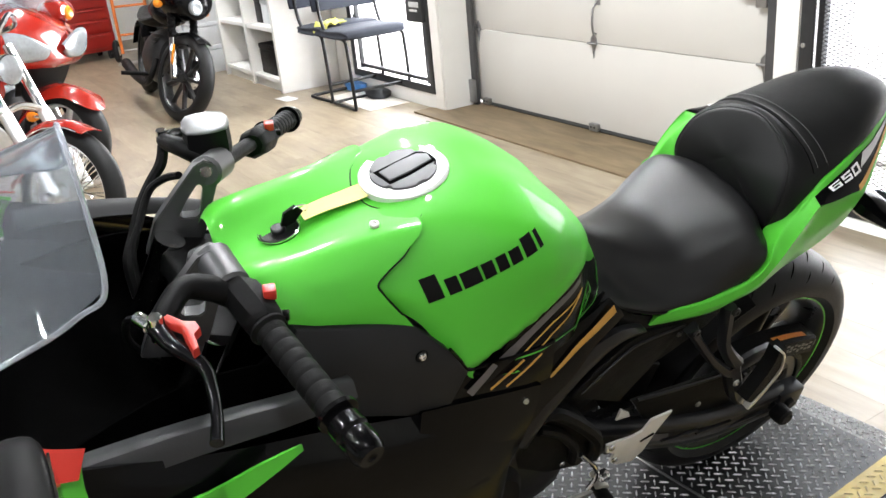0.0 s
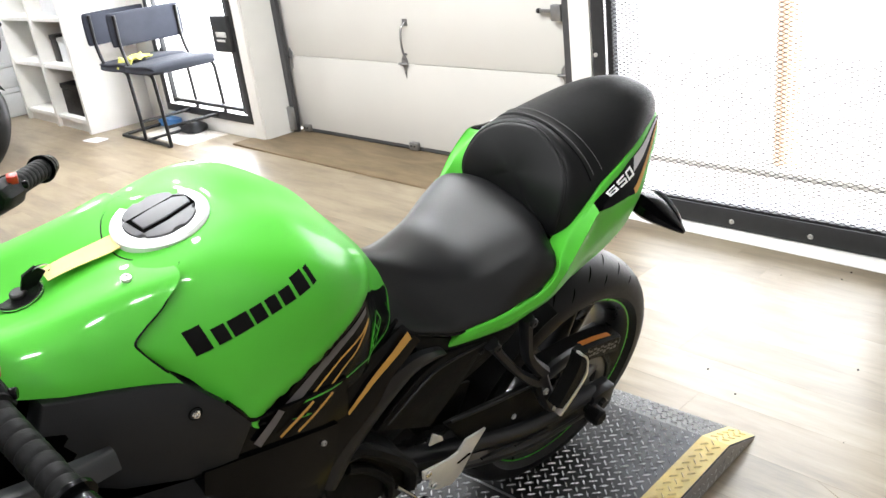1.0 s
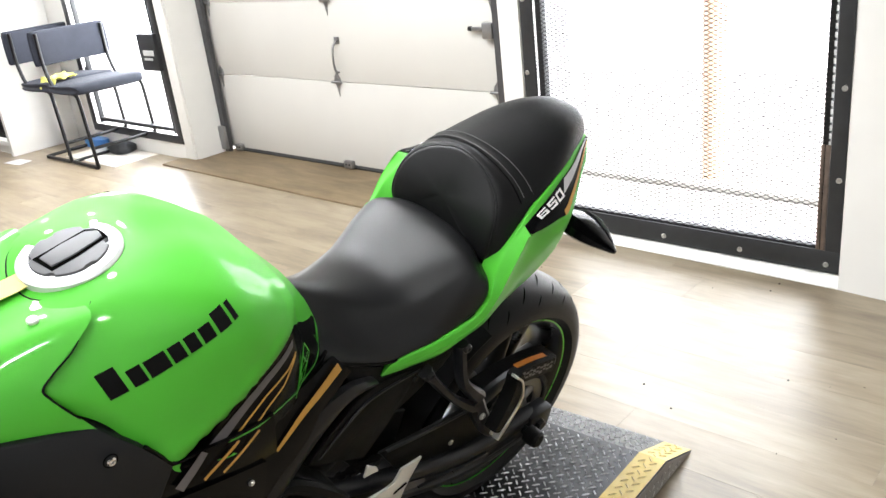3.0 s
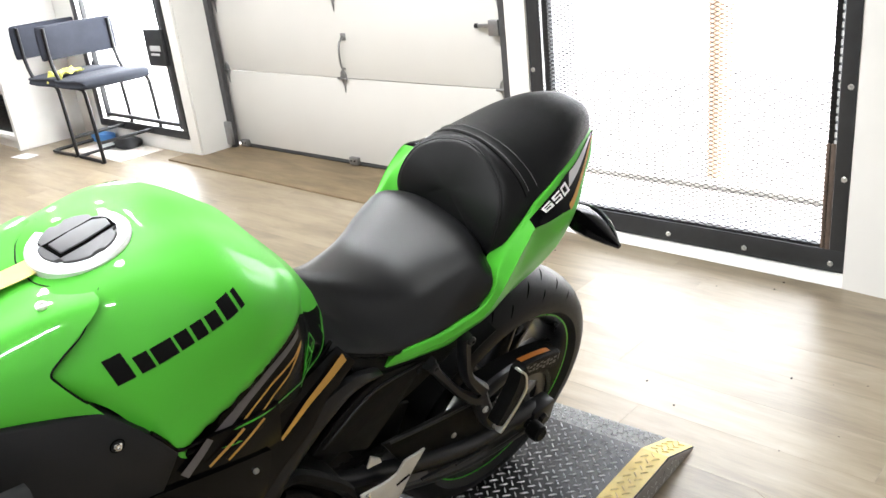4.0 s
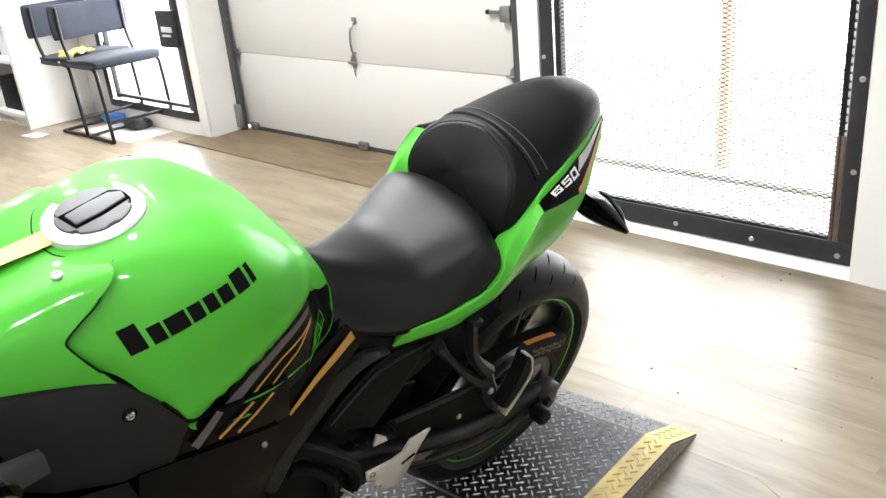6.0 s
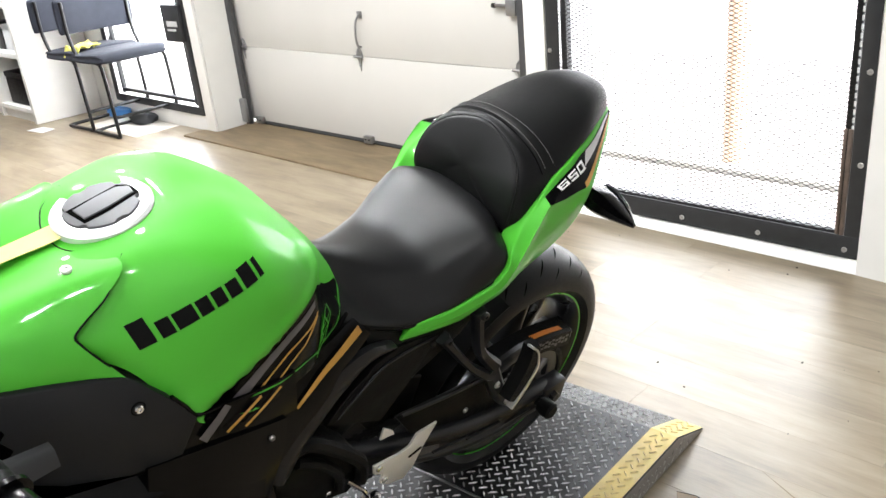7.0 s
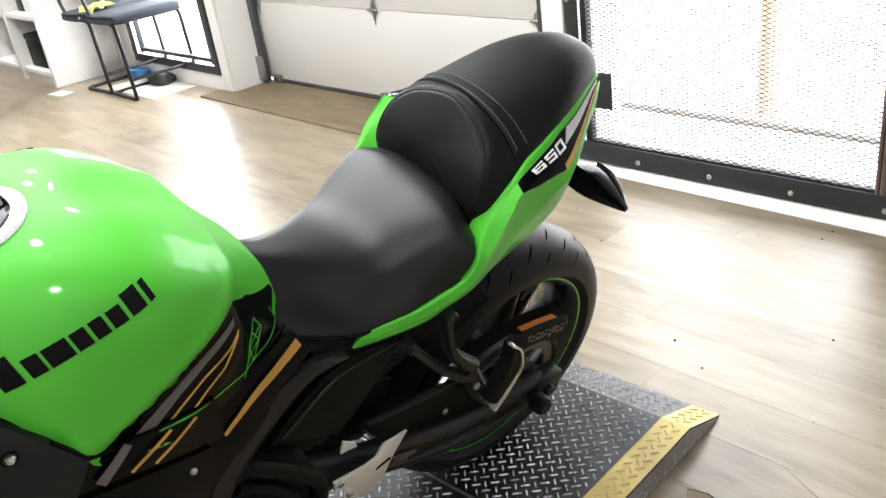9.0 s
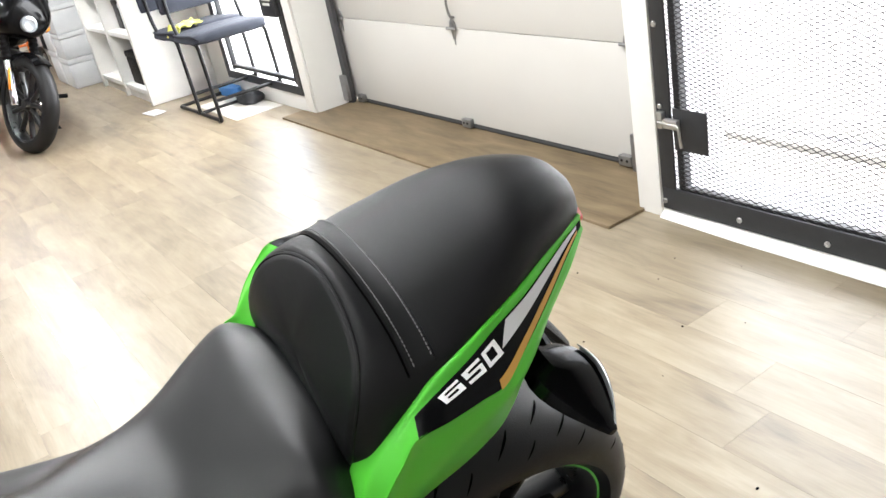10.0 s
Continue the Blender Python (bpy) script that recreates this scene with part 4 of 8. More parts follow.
def wheel(parent, c, R, half, name="rear_wheel"):
    """Sport wheel: tyre with grooves, black rim with green stripe, split spokes."""
    w = part(name, lathe([(-0.11, 0.0), (-0.11, 0.03), (-0.075, 0.045), (0.075, 0.045), (0.11, 0.03), (0.11, 0.0)], c, (0, 1, 0), 24), RIM_BLACK, parent, "black cast hub")
    prof = []
    for a in np.linspace(-1.0, 1.0, 19):
        th = a * 1.72
        prof.append((math.sin(th) * half, R - half * 0.74 + math.cos(th) * half * 0.74))
    prof = [(-half * 0.80, 0.224)] + prof + [(half * 0.80, 0.224), (half * 0.7, 0.215), (-half * 0.7, 0.215)]
    part("tyre", lathe(prof, c, (0, 1, 0), 128, True), RUBBER, w, "black sport tyre with curved tread grooves")
    hw = half * 0.76
    rim = [(-hw, 0.229), (-hw - 0.004, 0.226), (-hw, 0.214), (-hw * 0.55, 0.196), (hw * 0.55, 0.196), (hw, 0.214), (hw + 0.004, 0.226), (hw, 0.229), (hw * 0.9, 0.218), (0, 0.206), (-hw * 0.9, 0.218)]
    part("rim", lathe(rim, c, (0, 1, 0), 128, True), RIM_BLACK, w)
    for s in (-1, 1):
        part("rim_stripe", lathe([(s * (hw + 0.0054), 0.2280), (s * (hw + 0.0046), 0.2220)], c, (0, 1, 0), 128), GREEN_LINE, w, "thin green rim stripe")
    cu, cv, cw = c
    for k in range(5):
        for d in (-0.17, 0.17):
            a = 2 * math.pi * k / 5 + 0.75
            p0 = Vector((cu + math.cos(a + d * 0.5) * 0.04, 0, cw + math.sin(a + d * 0.5) * 0.04))
            p1 = Vector((cu + math.cos(a + d) * 0.202, 0, cw + math.sin(a + d) * 0.202))
            secs = []
            for t in (0, 0.5, 1):
                p = p0.lerp(p1, t)
                tg = (p1 - p0).normalized()
                nn = Vector((-tg.z, 0, tg.x)) * (0.022 - 0.008 * t)
                hv = 0.034 - 0.008 * t
                secs.append([p + nn + Vector((0, cv + hv * 0.6, 0)), p + Vector((0, cv + hv, 0)), p - nn + Vector((0, cv + hv * 0.6, 0)), p - nn - Vector((0, hv * 0.6 - cv, 0)), p + Vector((0, cv - hv, 0)), p + nn - Vector((0, hv * 0.6 - cv, 0))])
            part("spoke", loft(secs, 2, 3, True, caps=True), RIM_BLACK, w)
    # tread grooves: thin near-black strips painted as their shade, following the tyre's curve, in three staggered rows
    # on both shoulders
    g = bmesh.new()
    for k in range(17):
        for s in (-1, 1):
            for dk, t0, t1, sw, gw in ((0, 0.10, 0.52, 0.10, 0.0030), (0.36, 0.44, 0.88, 0.10, 0.0030), (0.70, 0.82, 1.16, 0.07, 0.0024)):
                a0 = 2 * math.pi * (k + dk + (0.25 if s > 0 else 0)) / 17
                row = []
                for t in np.linspace(0, 1, 7):
                    th = s * (t0 + (t1 - t0) * t)
                    a = a0 - sw * t ** 1.2
                    wd = gw * math.sin(math.pi * (0.12 + 0.8 * t)) / R
                    rr = R - half * 0.74 + math.cos(th) * half * 0.74 + 0.0007
                    y = math.sin(th) * (half + 0.0007)
                    row.append([g.verts.new((cu + math.cos(a + e) * rr, cv + y, cw + math.sin(a + e) * rr)) for e in (-wd, wd)])
                for i in range(6):
                    g.faces.new((row[i][0], row[i][1], row[i + 1][1], row[i + 1][0]))
    tagged(part("tread_pattern", g, GROOVE, w, "", 0), "near-black strips painted as the shade in the tread grooves", kind="stuff")
    return w


AX_U, AX_W = -0.0285, 0.285            # the rear axle
rear = wheel(bike, (AX_U, 0, AX_W), 0.307, 0.080)
# sprocket with spokes, chain and disc
sp = bmesh.new()
N = 43
outer, inner = [], []
for i in range(N * 2):
    a = 2 * math.pi * i / (N * 2)
    r_ = 0.107 if i % 2 else 0.101
    outer.append((AX_U + math.cos(a) * r_, AX_W + math.sin(a) * r_))
    inner.append((AX_U + math.cos(a) * 0.078, AX_W + math.sin(a) * 0.078))
for y in (0.098, 0.104):
    o = [sp.verts.new((p[0], y, p[1])) for p in outer]
    n_ = [sp.verts.new((p[0], y, p[1])) for p in inner]
    for i in range(N * 2):
        j = (i + 1) % (N * 2)
        sp.faces.new((o[i], o[j], n_[j], n_[i]))
    if y == 0.098:
        keep = o
    else:
        for i in range(N * 2):
            j = (i + 1) % (N * 2)
            sp.faces.new((keep[i], keep[j], o[j], o[i]))
for k in range(6):
    a = 2 * math.pi * k / 6 + 0.3
    add_tube(sp, [(AX_U + math.cos(a) * 0.04, 0.101, AX_W + math.sin(a) * 0.04), (AX_U + math.cos(a) * 0.08, 0.101, AX_W + math.sin(a) * 0.08)], 0.009, 8, 2)
add_lathe(sp, [(0.092, 0.0), (0.092, 0.048), (0.107, 0.048), (0.107, 0.0)], (AX_U, 0, AX_W), (0, 1, 0), 24)
part("sprocket", sp, SPROCKET, bike, "worn steel rear sprocket")
ch = bmesh.new()
path = [(0.52, 0.101, 0.452), (0.24, 0.101, 0.412), (-0.015, 0.101, 0.393), (-0.105, 0.101, 0.362), (-0.138, 0.101, 0.286), (-0.105, 0.101, 0.210), (-0.015, 0.101, 0.180), (0.24, 0.101, 0.262), (0.52, 0.101, 0.352)]
cp = catmull(path, 22)
for i in range(0, len(cp) - 1):
    d = (cp[i + 1] - cp[i])
    c_ = (cp[i + 1] + cp[i]) / 2
    m_ = Matrix.Translation(c_) @ d.to_track_quat('X', 'Z').to_matrix().to_4x4() @ Matrix.Diagonal((d.length * 1.02, 0.018 if i % 2 else 0.011, 0.013, 1))
    bmesh.ops.create_cube(ch, size=1, matrix=m_)
part("chain", ch, DARK_METAL, bike, "dark oiled drive chain", 0)
part("brake_disc", lathe([(-0.092, 0.07), (-0.092, 0.11), (-0.097, 0.11), (-0.097, 0.07)], (AX_U, 0, AX_W), (0, 1, 0), 48, True), STEEL, bike)

# swingarm: two hollow-sided arms, axle blocks, spools
SW = [(0.52, 0.470, 0.395, 0.130), (0.42, 0.428, 0.352, 0.138), (0.336, 0.394, 0.318, 0.142), (0.25, 0.362, 0.285, 0.146), (0.17, 0.335, 0.262, 0.148), (0.09, 0.322, 0.250, 0.150), (0.02, 0.318, 0.246, 0.150), (-0.05, 0.312, 0.244, 0.150), (-0.098, 0.300, 0.240, 0.148)]
for s in (1, -1):
    secs = []
    for u, t_, b_, v in SW:
        h = t_ - b_
        secs.append([(u, s * (v - 0.006), t_), (u, s * v, t_ - h * 0.10), (u, s * v, t_ - h * 0.26), (u, s * (v - 0.007), t_ - h * 0.36), (u, s * (v - 0.007), b_ + h * 0.34), (u, s * v, b_ + h * 0.24), (u, s * v, b_ + h * 0.08), (u, s * (v - 0.006), b_),
                     (u, s * (v - 0.030), b_), (u, s * (v - 0.034), (t_ + b_) / 2), (u, s * (v - 0.030), t_)])
    arm = part("swingarm", loft(secs, 4, 2, True, caps=True), SATIN_BLACK, bike, "black steel swingarm")
    part("axle_block", box((-0.104, s * 0.138 - 0.02, 0.248), (-0.030, s * 0.138 + 0.020, 0.312), 0.006), SATIN_BLACK, arm)
    part("axle_nut", rod((AX_U - 0.03, s * 0.157, 0.284), (AX_U - 0.03, s * 0.170, 0.284), 0.015, seg=6), DARK_METAL, arm)
    part("spool", lathe([(0.0, 0.0), (0.0, 0.011), (0.008, 0.011), (0.012, 0.020), (0.022, 0.0215), (0.040, 0.020), (0.045, 0.015), (0.045, 0.0)], (-0.020, s * 0.150, 0.282), (0, s, 0.04), 24), BLACK_PLASTIC, arm, "black paddock stand spool")
    for k in range(3):
        part("arm_rib", cast_arm([(0.300 - 0.10 * k, 0.330 - 0.030 * k), (0.235 - 0.10 * k, 0.322 - 0.026 * k), (0.205 - 0.10 * k, 0.318 - 0.022 * k)], [0.1465, 0.1500, 0.1520], [0.002, 0.003, 0.002], 0.006, s), SATIN_BLACK, arm)
part("swingarm_sticker", side_plate([(0.335, 0.362), (0.282, 0.340), (0.279, 0.319), (0.332, 0.340)], [0.1385, 0.1405, 0.1405, 0.1385], 0.001, 0.0), GREY_DECAL, bike, "faded warning sticker")
# chain guard with labels
cg = part("chain_guard", loft([[(u, 0.064, w + 0.003), (u, 0.106, w + 0.003), (u, 0.112, w - 0.002), (u, 0.114, w - hh), (u, 0.107, w - hh), (u, 0.105, w - 0.008), (u, 0.064, w - 0.006)] for u, w, hh in
          ((0.14, 0.428, 0.016), (0.10, 0.434, 0.022), (0.02, 0.436, 0.036), (-0.05, 0.428, 0.040), (-0.120, 0.411, 0.042), (-0.142, 0.404, 0.042))], 3, 1, True, caps=True), BLACK_PLASTIC, bike, "black chain guard", 30)
part("guard_end", plate([(-0.1425, 0.066, 0.4060), (-0.1425, 0.108, 0.4060), (-0.1425, 0.113, 0.4010), (-0.1425, 0.113, 0.3650), (-0.1425, 0.106, 0.3650), (-0.1425, 0.104, 0.3950), (-0.1425, 0.066, 0.3980)], (-1, 0, 0), 0.004, 0.001), FRAME_GREY, cg)
part("warning_label", loft([[(-0.006, 0.092, 0.4415), (-0.006, 0.105, 0.4415)], [(-0.060, 0.092, 0.4318), (-0.060, 0.105, 0.4318)], [(-0.112, 0.092, 0.4172), (-0.112, 0.105, 0.4172)]], 3, 2), LABEL_ORANGE, cg, "orange warning label")
lbl = bmesh.new()
for i in range(9):
    u0 = -0.018 - i * 0.0125
    w0 = 0.428 - 0.24 * (-0.018 - u0) - (0.004 if i % 2 else 0.0)
    for k in range(2):
        a_, b_ = w0 - 0.012 * k, w0 - 0.012 * k - (0.006 if (i + k) % 3 else 0.009)
        lbl.faces.new([lbl.verts.new(p) for p in ((u0, 0.1150, a_), (u0 - 0.010, 0.1150, a_ - 0.0018), (u0 - 0.010, 0.1150, b_ - 0.0018), (u0, 0.1150, b_))])
part("white_label", lbl, GREY_DECAL, cg, "worn grey printed label", 0)

# tail: green side panels; rows run from the front tip to the rear: top edge, upper line, crease, lower edge
TAIL = [((0.424, 0.128, 0.690), (0.423, 0.129, 0.689), (0.422, 0.1285, 0.688), (0.421, 0.127, 0.686)),
        ((0.398, 0.132, 0.714), (0.396, 0.137, 0.711), (0.387, 0.140, 0.701), (0.372, 0.137, 0.686)),
        ((0.331, 0.142, 0.721), (0.330, 0.149, 0.718), (0.321, 0.153, 0.706), (0.300, 0.146, 0.685)),
        ((0.287, 0.149, 0.733), (0.286, 0.157, 0.730), (0.277, 0.160, 0.717), (0.252, 0.143, 0.691)),
        ((0.241, 0.155, 0.751), (0.243, 0.163, 0.749), (0.236, 0.167, 0.735), (0.205, 0.140, 0.699)),
        ((0.216, 0.157, 0.785), (0.222, 0.166, 0.783), (0.212, 0.170, 0.766), (0.166, 0.137, 0.711)),
        ((0.201, 0.137, 0.806), (0.206, 0.153, 0.806), (0.197, 0.171, 0.796), (0.136, 0.136, 0.720)),
        ((0.190, 0.137, 0.834), (0.190, 0.150, 0.836), (0.182, 0.171, 0.828), (0.106, 0.136, 0.732)),
        ((0.166, 0.139, 0.862), (0.162, 0.149, 0.863), (0.163, 0.169, 0.858), (0.076, 0.139, 0.748)),
        ((0.137, 0.135, 0.884), (0.137, 0.143, 0.881), (0.146, 0.166, 0.878), (0.050, 0.142, 0.768)),
        ((0.107, 0.130, 0.905), (0.100, 0.138, 0.898), (0.110, 0.165, 0.878), (0.030, 0.146, 0.795)),
        ((0.066, 0.123, 0.920), (0.062, 0.131, 0.912), (0.070, 0.163, 0.879), (0.018, 0.149, 0.832)),
        ((0.030, 0.114, 0.930), (0.030, 0.121, 0.922), (0.039, 0.160, 0.879), (0.012, 0.150, 0.858)),
        ((-0.020, 0.098, 0.937), (-0.020, 0.105, 0.930), (0.000, 0.140, 0.893), (-0.015, 0.136, 0.872)),
        ((-0.061, 0.080, 0.940), (-0.061, 0.086, 0.933), (-0.050, 0.111, 0.909), (-0.055, 0.110, 0.891)),
        ((-0.105, 0.059, 0.939), (-0.105, 0.064, 0.933), (-0.095, 0.082, 0.922), (-0.100, 0.084, 0.910)),
        ((-0.143, 0.042, 0.936), (-0.143, 0.046, 0.932), (-0.140, 0.052, 0.928), (-0.143, 0.052, 0.922))]
tail_bm = {}
for s in (1, -1):
    secs = []
    for T_, A_, B_, L_ in TAIL:
        T_, A_, B_, L_ = [Vector((u, s * v, w)) for u, v, w in (T_, A_, B_, L_)]
        k = min(1.0, (B_ - L_).length / 0.06)
        out_ = Vector((0, s * 0.006 * k, 0))
        secs.append([T_ + Vector((0, -s * 0.020, -0.006)), T_, T_.lerp(A_, 0.5) + Vector((0, s * 0.001, 0.0012)), A_, A_.lerp(B_, 0.5), A_.lerp(B_, 0.88), B_, B_.lerp(L_, 0.14), B_.lerp(L_, 0.5) + out_, B_.lerp(L_, 0.85) + out_ * 0.5, L_,
                     L_ + Vector((0, -s * 0.012, 0.004)), L_ + Vector((0, -s * 0.030, 0.012))])
    bm = loft(secs, 6, 3)
    tail_bm[s] = bvh_of(bm)
    part("tail_panel", bm, GREEN, bike, "glossy lime green tail panel", 60)


def tail_at(a, b, s=1, off=0.0016):
    """A point of the flat between the tail's upper line and its crease: a counts the rows, b runs from line to crease."""
    A_ = catmull([r[1] for r in TAIL], 12)
    B_ = catmull([r[2] for r in TAIL], 12)
    x = min(max(a * 12, 0), len(A_) - 1.001)
    i, f_ = int(x), x - int(x)
    p = (A_[i].lerp(A_[i + 1], f_)).lerp(B_[i].lerp(B_[i + 1], f_), b)
    p = p + Vector((0, 0.62, 0.78)) * off
    return Vector((p.x, s * p.y, p.z))


def tail_patch(corners, s, off, n=14, m=4):
    """A sticker on the tail: corners (a, b) of a four-sided patch."""
    bm = bmesh.new()
    c0, c1, c2, c3 = [Vector(c) for c in corners]
    grid_ = [[bm.verts.new(tail_at(*(c0.lerp(c1, i / n)).lerp(c3.lerp(c2, i / n), j / m), s, off)) for j in range(m + 1)] for i in range(n + 1)]
    for i in range(n):
        for j in range(m):
            bm.faces.new((grid_[i][j], grid_[i + 1][j], grid_[i + 1][j + 1], grid_[i][j + 1]))
    return bm


# squared digits drawn with bars in a unit cell
BARS = {"6": [(0, 0, 1, 0.22), (0, 0.22, 0.24, 0.78), (0, 0.78, 1, 1), (0.24, 0.42, 1, 0.60), (0.76, 0.22, 1, 0.42)],
        "5": [(0, 0, 1, 0.22), (0.76, 0.22, 1, 0.42), (0, 0.42, 1, 0.60), (0, 0.60, 0.24, 0.78), (0, 0.78, 1, 1)],
        "0": [(0, 0, 1, 0.22), (0, 0.22, 0.24, 0.78), (0.76, 0.22, 1, 0.78), (0, 0.78, 1, 1)]}
for s in (1, -1):
    d0 = part("tail_decal", tail_patch([(9.0, 0.0), (15.9, 0.05), (15.9, 0.9), (9.0, 1.0)], s, 0.0012, 40, 6), BLACK_GLOSS, bike, "gloss black tail decal")
    part("gold_stripe", tail_patch([(11.75, 0.80), (15.6, 0.52), (15.6, 0.80), (11.75, 0.98)], s, 0.0020, 24, 2), ORANGE_DECAL, d0, "gold stripe")
    part("silver_stripe", tail_patch([(12.35, 0.06), (15.6, 0.10), (15.6, 0.40), (12.1, 0.42)], s, 0.0020, 24, 2), SILVER_DECAL, d0, "silver stripe")
    # lettering reads from front to rear on the left side
    bm = bmesh.new()
    for i, ch in enumerate("650"):
        for x0, y0, x1, y1 in BARS[ch]:
            quad = []
            for x, y in ((x0, y0), (x1, y0), (x1, y1), (x0, y1)):
                a_ = 0.355 * i + 0.29 * x
                a_ = 1 - a_ if s < 0 else a_
                quad.append(bm.verts.new(tail_at(9.75 + 2.15 * a_ + 0.22 * (1 - y), 0.50 - 0.36 * y, s, 0.0022)))
            bm.faces.new(quad)
    part("number_lettering", bm, WHITE_DECAL, d0, "white model number lettering", 0)

# tail underside and rear light unit
part("undertail", loft(mirrored([(0.42, [(0, 0.69), (0.08, 0.69), (0.105, 0.68), (0.10, 0.66), (0.05, 0.64), (0, 0.64)]), (0.25, [(0, 0.72), (0.09, 0.72), (0.118, 0.70), (0.115, 0.67), (0.06, 0.65), (0, 0.65)]),
                                 (0.10, [(0, 0.79), (0.09, 0.79), (0.112, 0.780), (0.108, 0.755), (0.06, 0.73), (0, 0.72)]), (0.0, [(0, 0.85), (0.07, 0.85), (0.10, 0.84), (0.09, 0.82), (0.05, 0.80), (0, 0.79)]), (-0.05, [(0, 0.875), (0.06, 0.875), (0.085, 0.868), (0.08, 0.85), (0.04, 0.83), (0, 0.825)]),
                                 (-0.14, [(0, 0.915), (0.03, 0.915), (0.042, 0.91), (0.040, 0.90), (0.02, 0.89), (0, 0.89)])]), 4, 3), BLACK_PLASTIC, bike, "black plastic undertail")
part("tail_light", loft(mirrored([(-0.138, [(0, 0.932), (0.03, 0.932), (0.044, 0.922), (0.03, 0.897), (0, 0.892)]), (-0.160, [(0, 0.927), (0.02, 0.927), (0.034, 0.916), (0.02, 0.902), (0, 0.898)])]), 3, 4), RED, bike, "red tail light lens")
ps = part("plate_holder", loft([[(-0.05, s_ * 0.03, 0.82) for s_ in (-1, 1)] + [(-0.08, s_ * 0.03, 0.815) for s_ in (1, -1)], [(-0.10, s_ * 0.03, 0.765) for s_ in (-1, 1)] + [(-0.12, s_ * 0.03, 0.77) for s_ in (1, -1)],
                               [(-0.15, s_ * 0.035, 0.70) for s_ in (-1, 1)] + [(-0.165, s_ * 0.035, 0.705) for s_ in (1, -1)]], 4, 3, True, caps=True), BLACK_PLASTIC, bike, "black plastic plate holder")
for s in (1, -1):
    stem = part("turn_signal", tube([(-0.080, s * 0.03, 0.800), (-0.074, s * 0.065, 0.806), (-0.068, s * 0.100, 0.803)], 0.010, 8), BLACK_PLASTIC, bike, "black turn signal")
    secs = []
    for v, hw, hh, du in ((0.088, 0.013, 0.010, 0.030), (0.110, 0.036, 0.022, 0.032), (0.140, 0.040, 0.022, 0.030), (0.175, 0.028, 0.014, 0.028), (0.214, 0.006, 0.004, 0.026)):
        w0 = 0.802 - (v - 0.088) * 0.14
        secs.append([(-0.094 + du + hw, s * v, w0), (-0.094 + du + hw * 0.3, s * v, w0 + hh), (-0.094 + du - hw, s * v, w0 + hh * 0.3), (-0.094 + du, s * v, w0 - hh)])
    part("signal_body", loft(secs, 2, 2, True, caps=True), BLACK_GLOSS, stem, "", 30)
    part("signal_lens", loft([[(-0.100, s * 0.112, 0.812), (-0.105, s * 0.142, 0.808), (-0.095, s * 0.178, 0.798), (-0.075, s * 0.208, 0.788)], [(-0.106, s * 0.112, 0.804), (-0.112, s * 0.142, 0.800), (-0.099, s * 0.178, 0.793), (-0.077, s * 0.209, 0.786)],
                              [(-0.101, s * 0.112, 0.794), (-0.104, s * 0.142, 0.790), (-0.095, s * 0.178, 0.786), (-0.075, s * 0.208, 0.783)]], 3, 3, thick=0.0015), LENS, stem, "clear signal lens")

# pillion seat: its front rim, then bands to the rear, each from the middle outward
RIM = [(0.151, 0, 0.962), (0.154, 0.048, 0.951), (0.163, 0.087, 0.930), (0.178, 0.111, 0.902), (0.190, 0.120, 0.868), (0.195, 0.121, 0.838), (0.194, 0.113, 0.815)]
PIL = [[(u - 0.006, v * 0.97, 0.885 + (w - 0.885) * 0.97) for u, v, w in RIM],
       RIM,
       [(0.143, 0, 0.966), (0.146, 0.050, 0.956), (0.154, 0.091, 0.935), (0.170, 0.117, 0.904), (0.183, 0.127, 0.869), (0.189, 0.128, 0.838), (0.189, 0.119, 0.813)],
       [(0.128, 0, 0.961), (0.130, 0.052, 0.954), (0.135, 0.096, 0.935), (0.146, 0.122, 0.9062), (0.163, 0.134, 0.8734), (0.176, 0.136, 0.845), (0.180, 0.125, 0.815)],
       [(0.112, 0, 0.958), (0.112, 0.050, 0.953), (0.113, 0.090, 0.938), (0.117, 0.117, 0.9176), (0.124, 0.129, 0.8972), (0.135, 0.132, 0.88), (0.140, 0.120, 0.85)],
       [(0.070, 0, 0.9685), (0.070, 0.052, 0.9635), (0.070, 0.090, 0.9495), (0.070, 0.113, 0.9329), (0.070, 0.122, 0.9213), (0.070, 0.121, 0.912), (0.070, 0.110, 0.89)],
       [(0.000, 0, 0.983), (0.000, 0.046, 0.98), (0.000, 0.080, 0.97), (0.000, 0.098, 0.9542), (0.000, 0.105, 0.9394), (0.000, 0.104, 0.932), (0.000, 0.095, 0.915)],
       [(-0.055, 0, 0.995), (-0.055, 0.036, 0.993), (-0.055, 0.064, 0.982), (-0.055, 0.079, 0.962), (-0.055, 0.083, 0.943), (-0.055, 0.082, 0.936), (-0.055, 0.072, 0.92)],
       [(-0.105, 0, 0.992), (-0.105, 0.026, 0.990), (-0.105, 0.048, 0.978), (-0.105, 0.059, 0.958), (-0.105, 0.061, 0.942), (-0.105, 0.060, 0.935), (-0.105, 0.052, 0.92)],
       [(-0.140, 0, 0.974), (-0.140, 0.019, 0.972), (-0.139, 0.034, 0.962), (-0.138, 0.042, 0.945), (-0.137, 0.044, 0.939), (-0.137, 0.043, 0.933), (-0.137, 0.036, 0.92)],
       [(-0.155, 0, 0.945), (-0.155, 0.013, 0.944), (-0.153, 0.024, 0.941), (-0.151, 0.031, 0.938), (-0.150, 0.033, 0.934), (-0.150, 0.032, 0.930), (-0.149, 0.028, 0.92)]]
pil = loft(both(PIL), 5, 5)
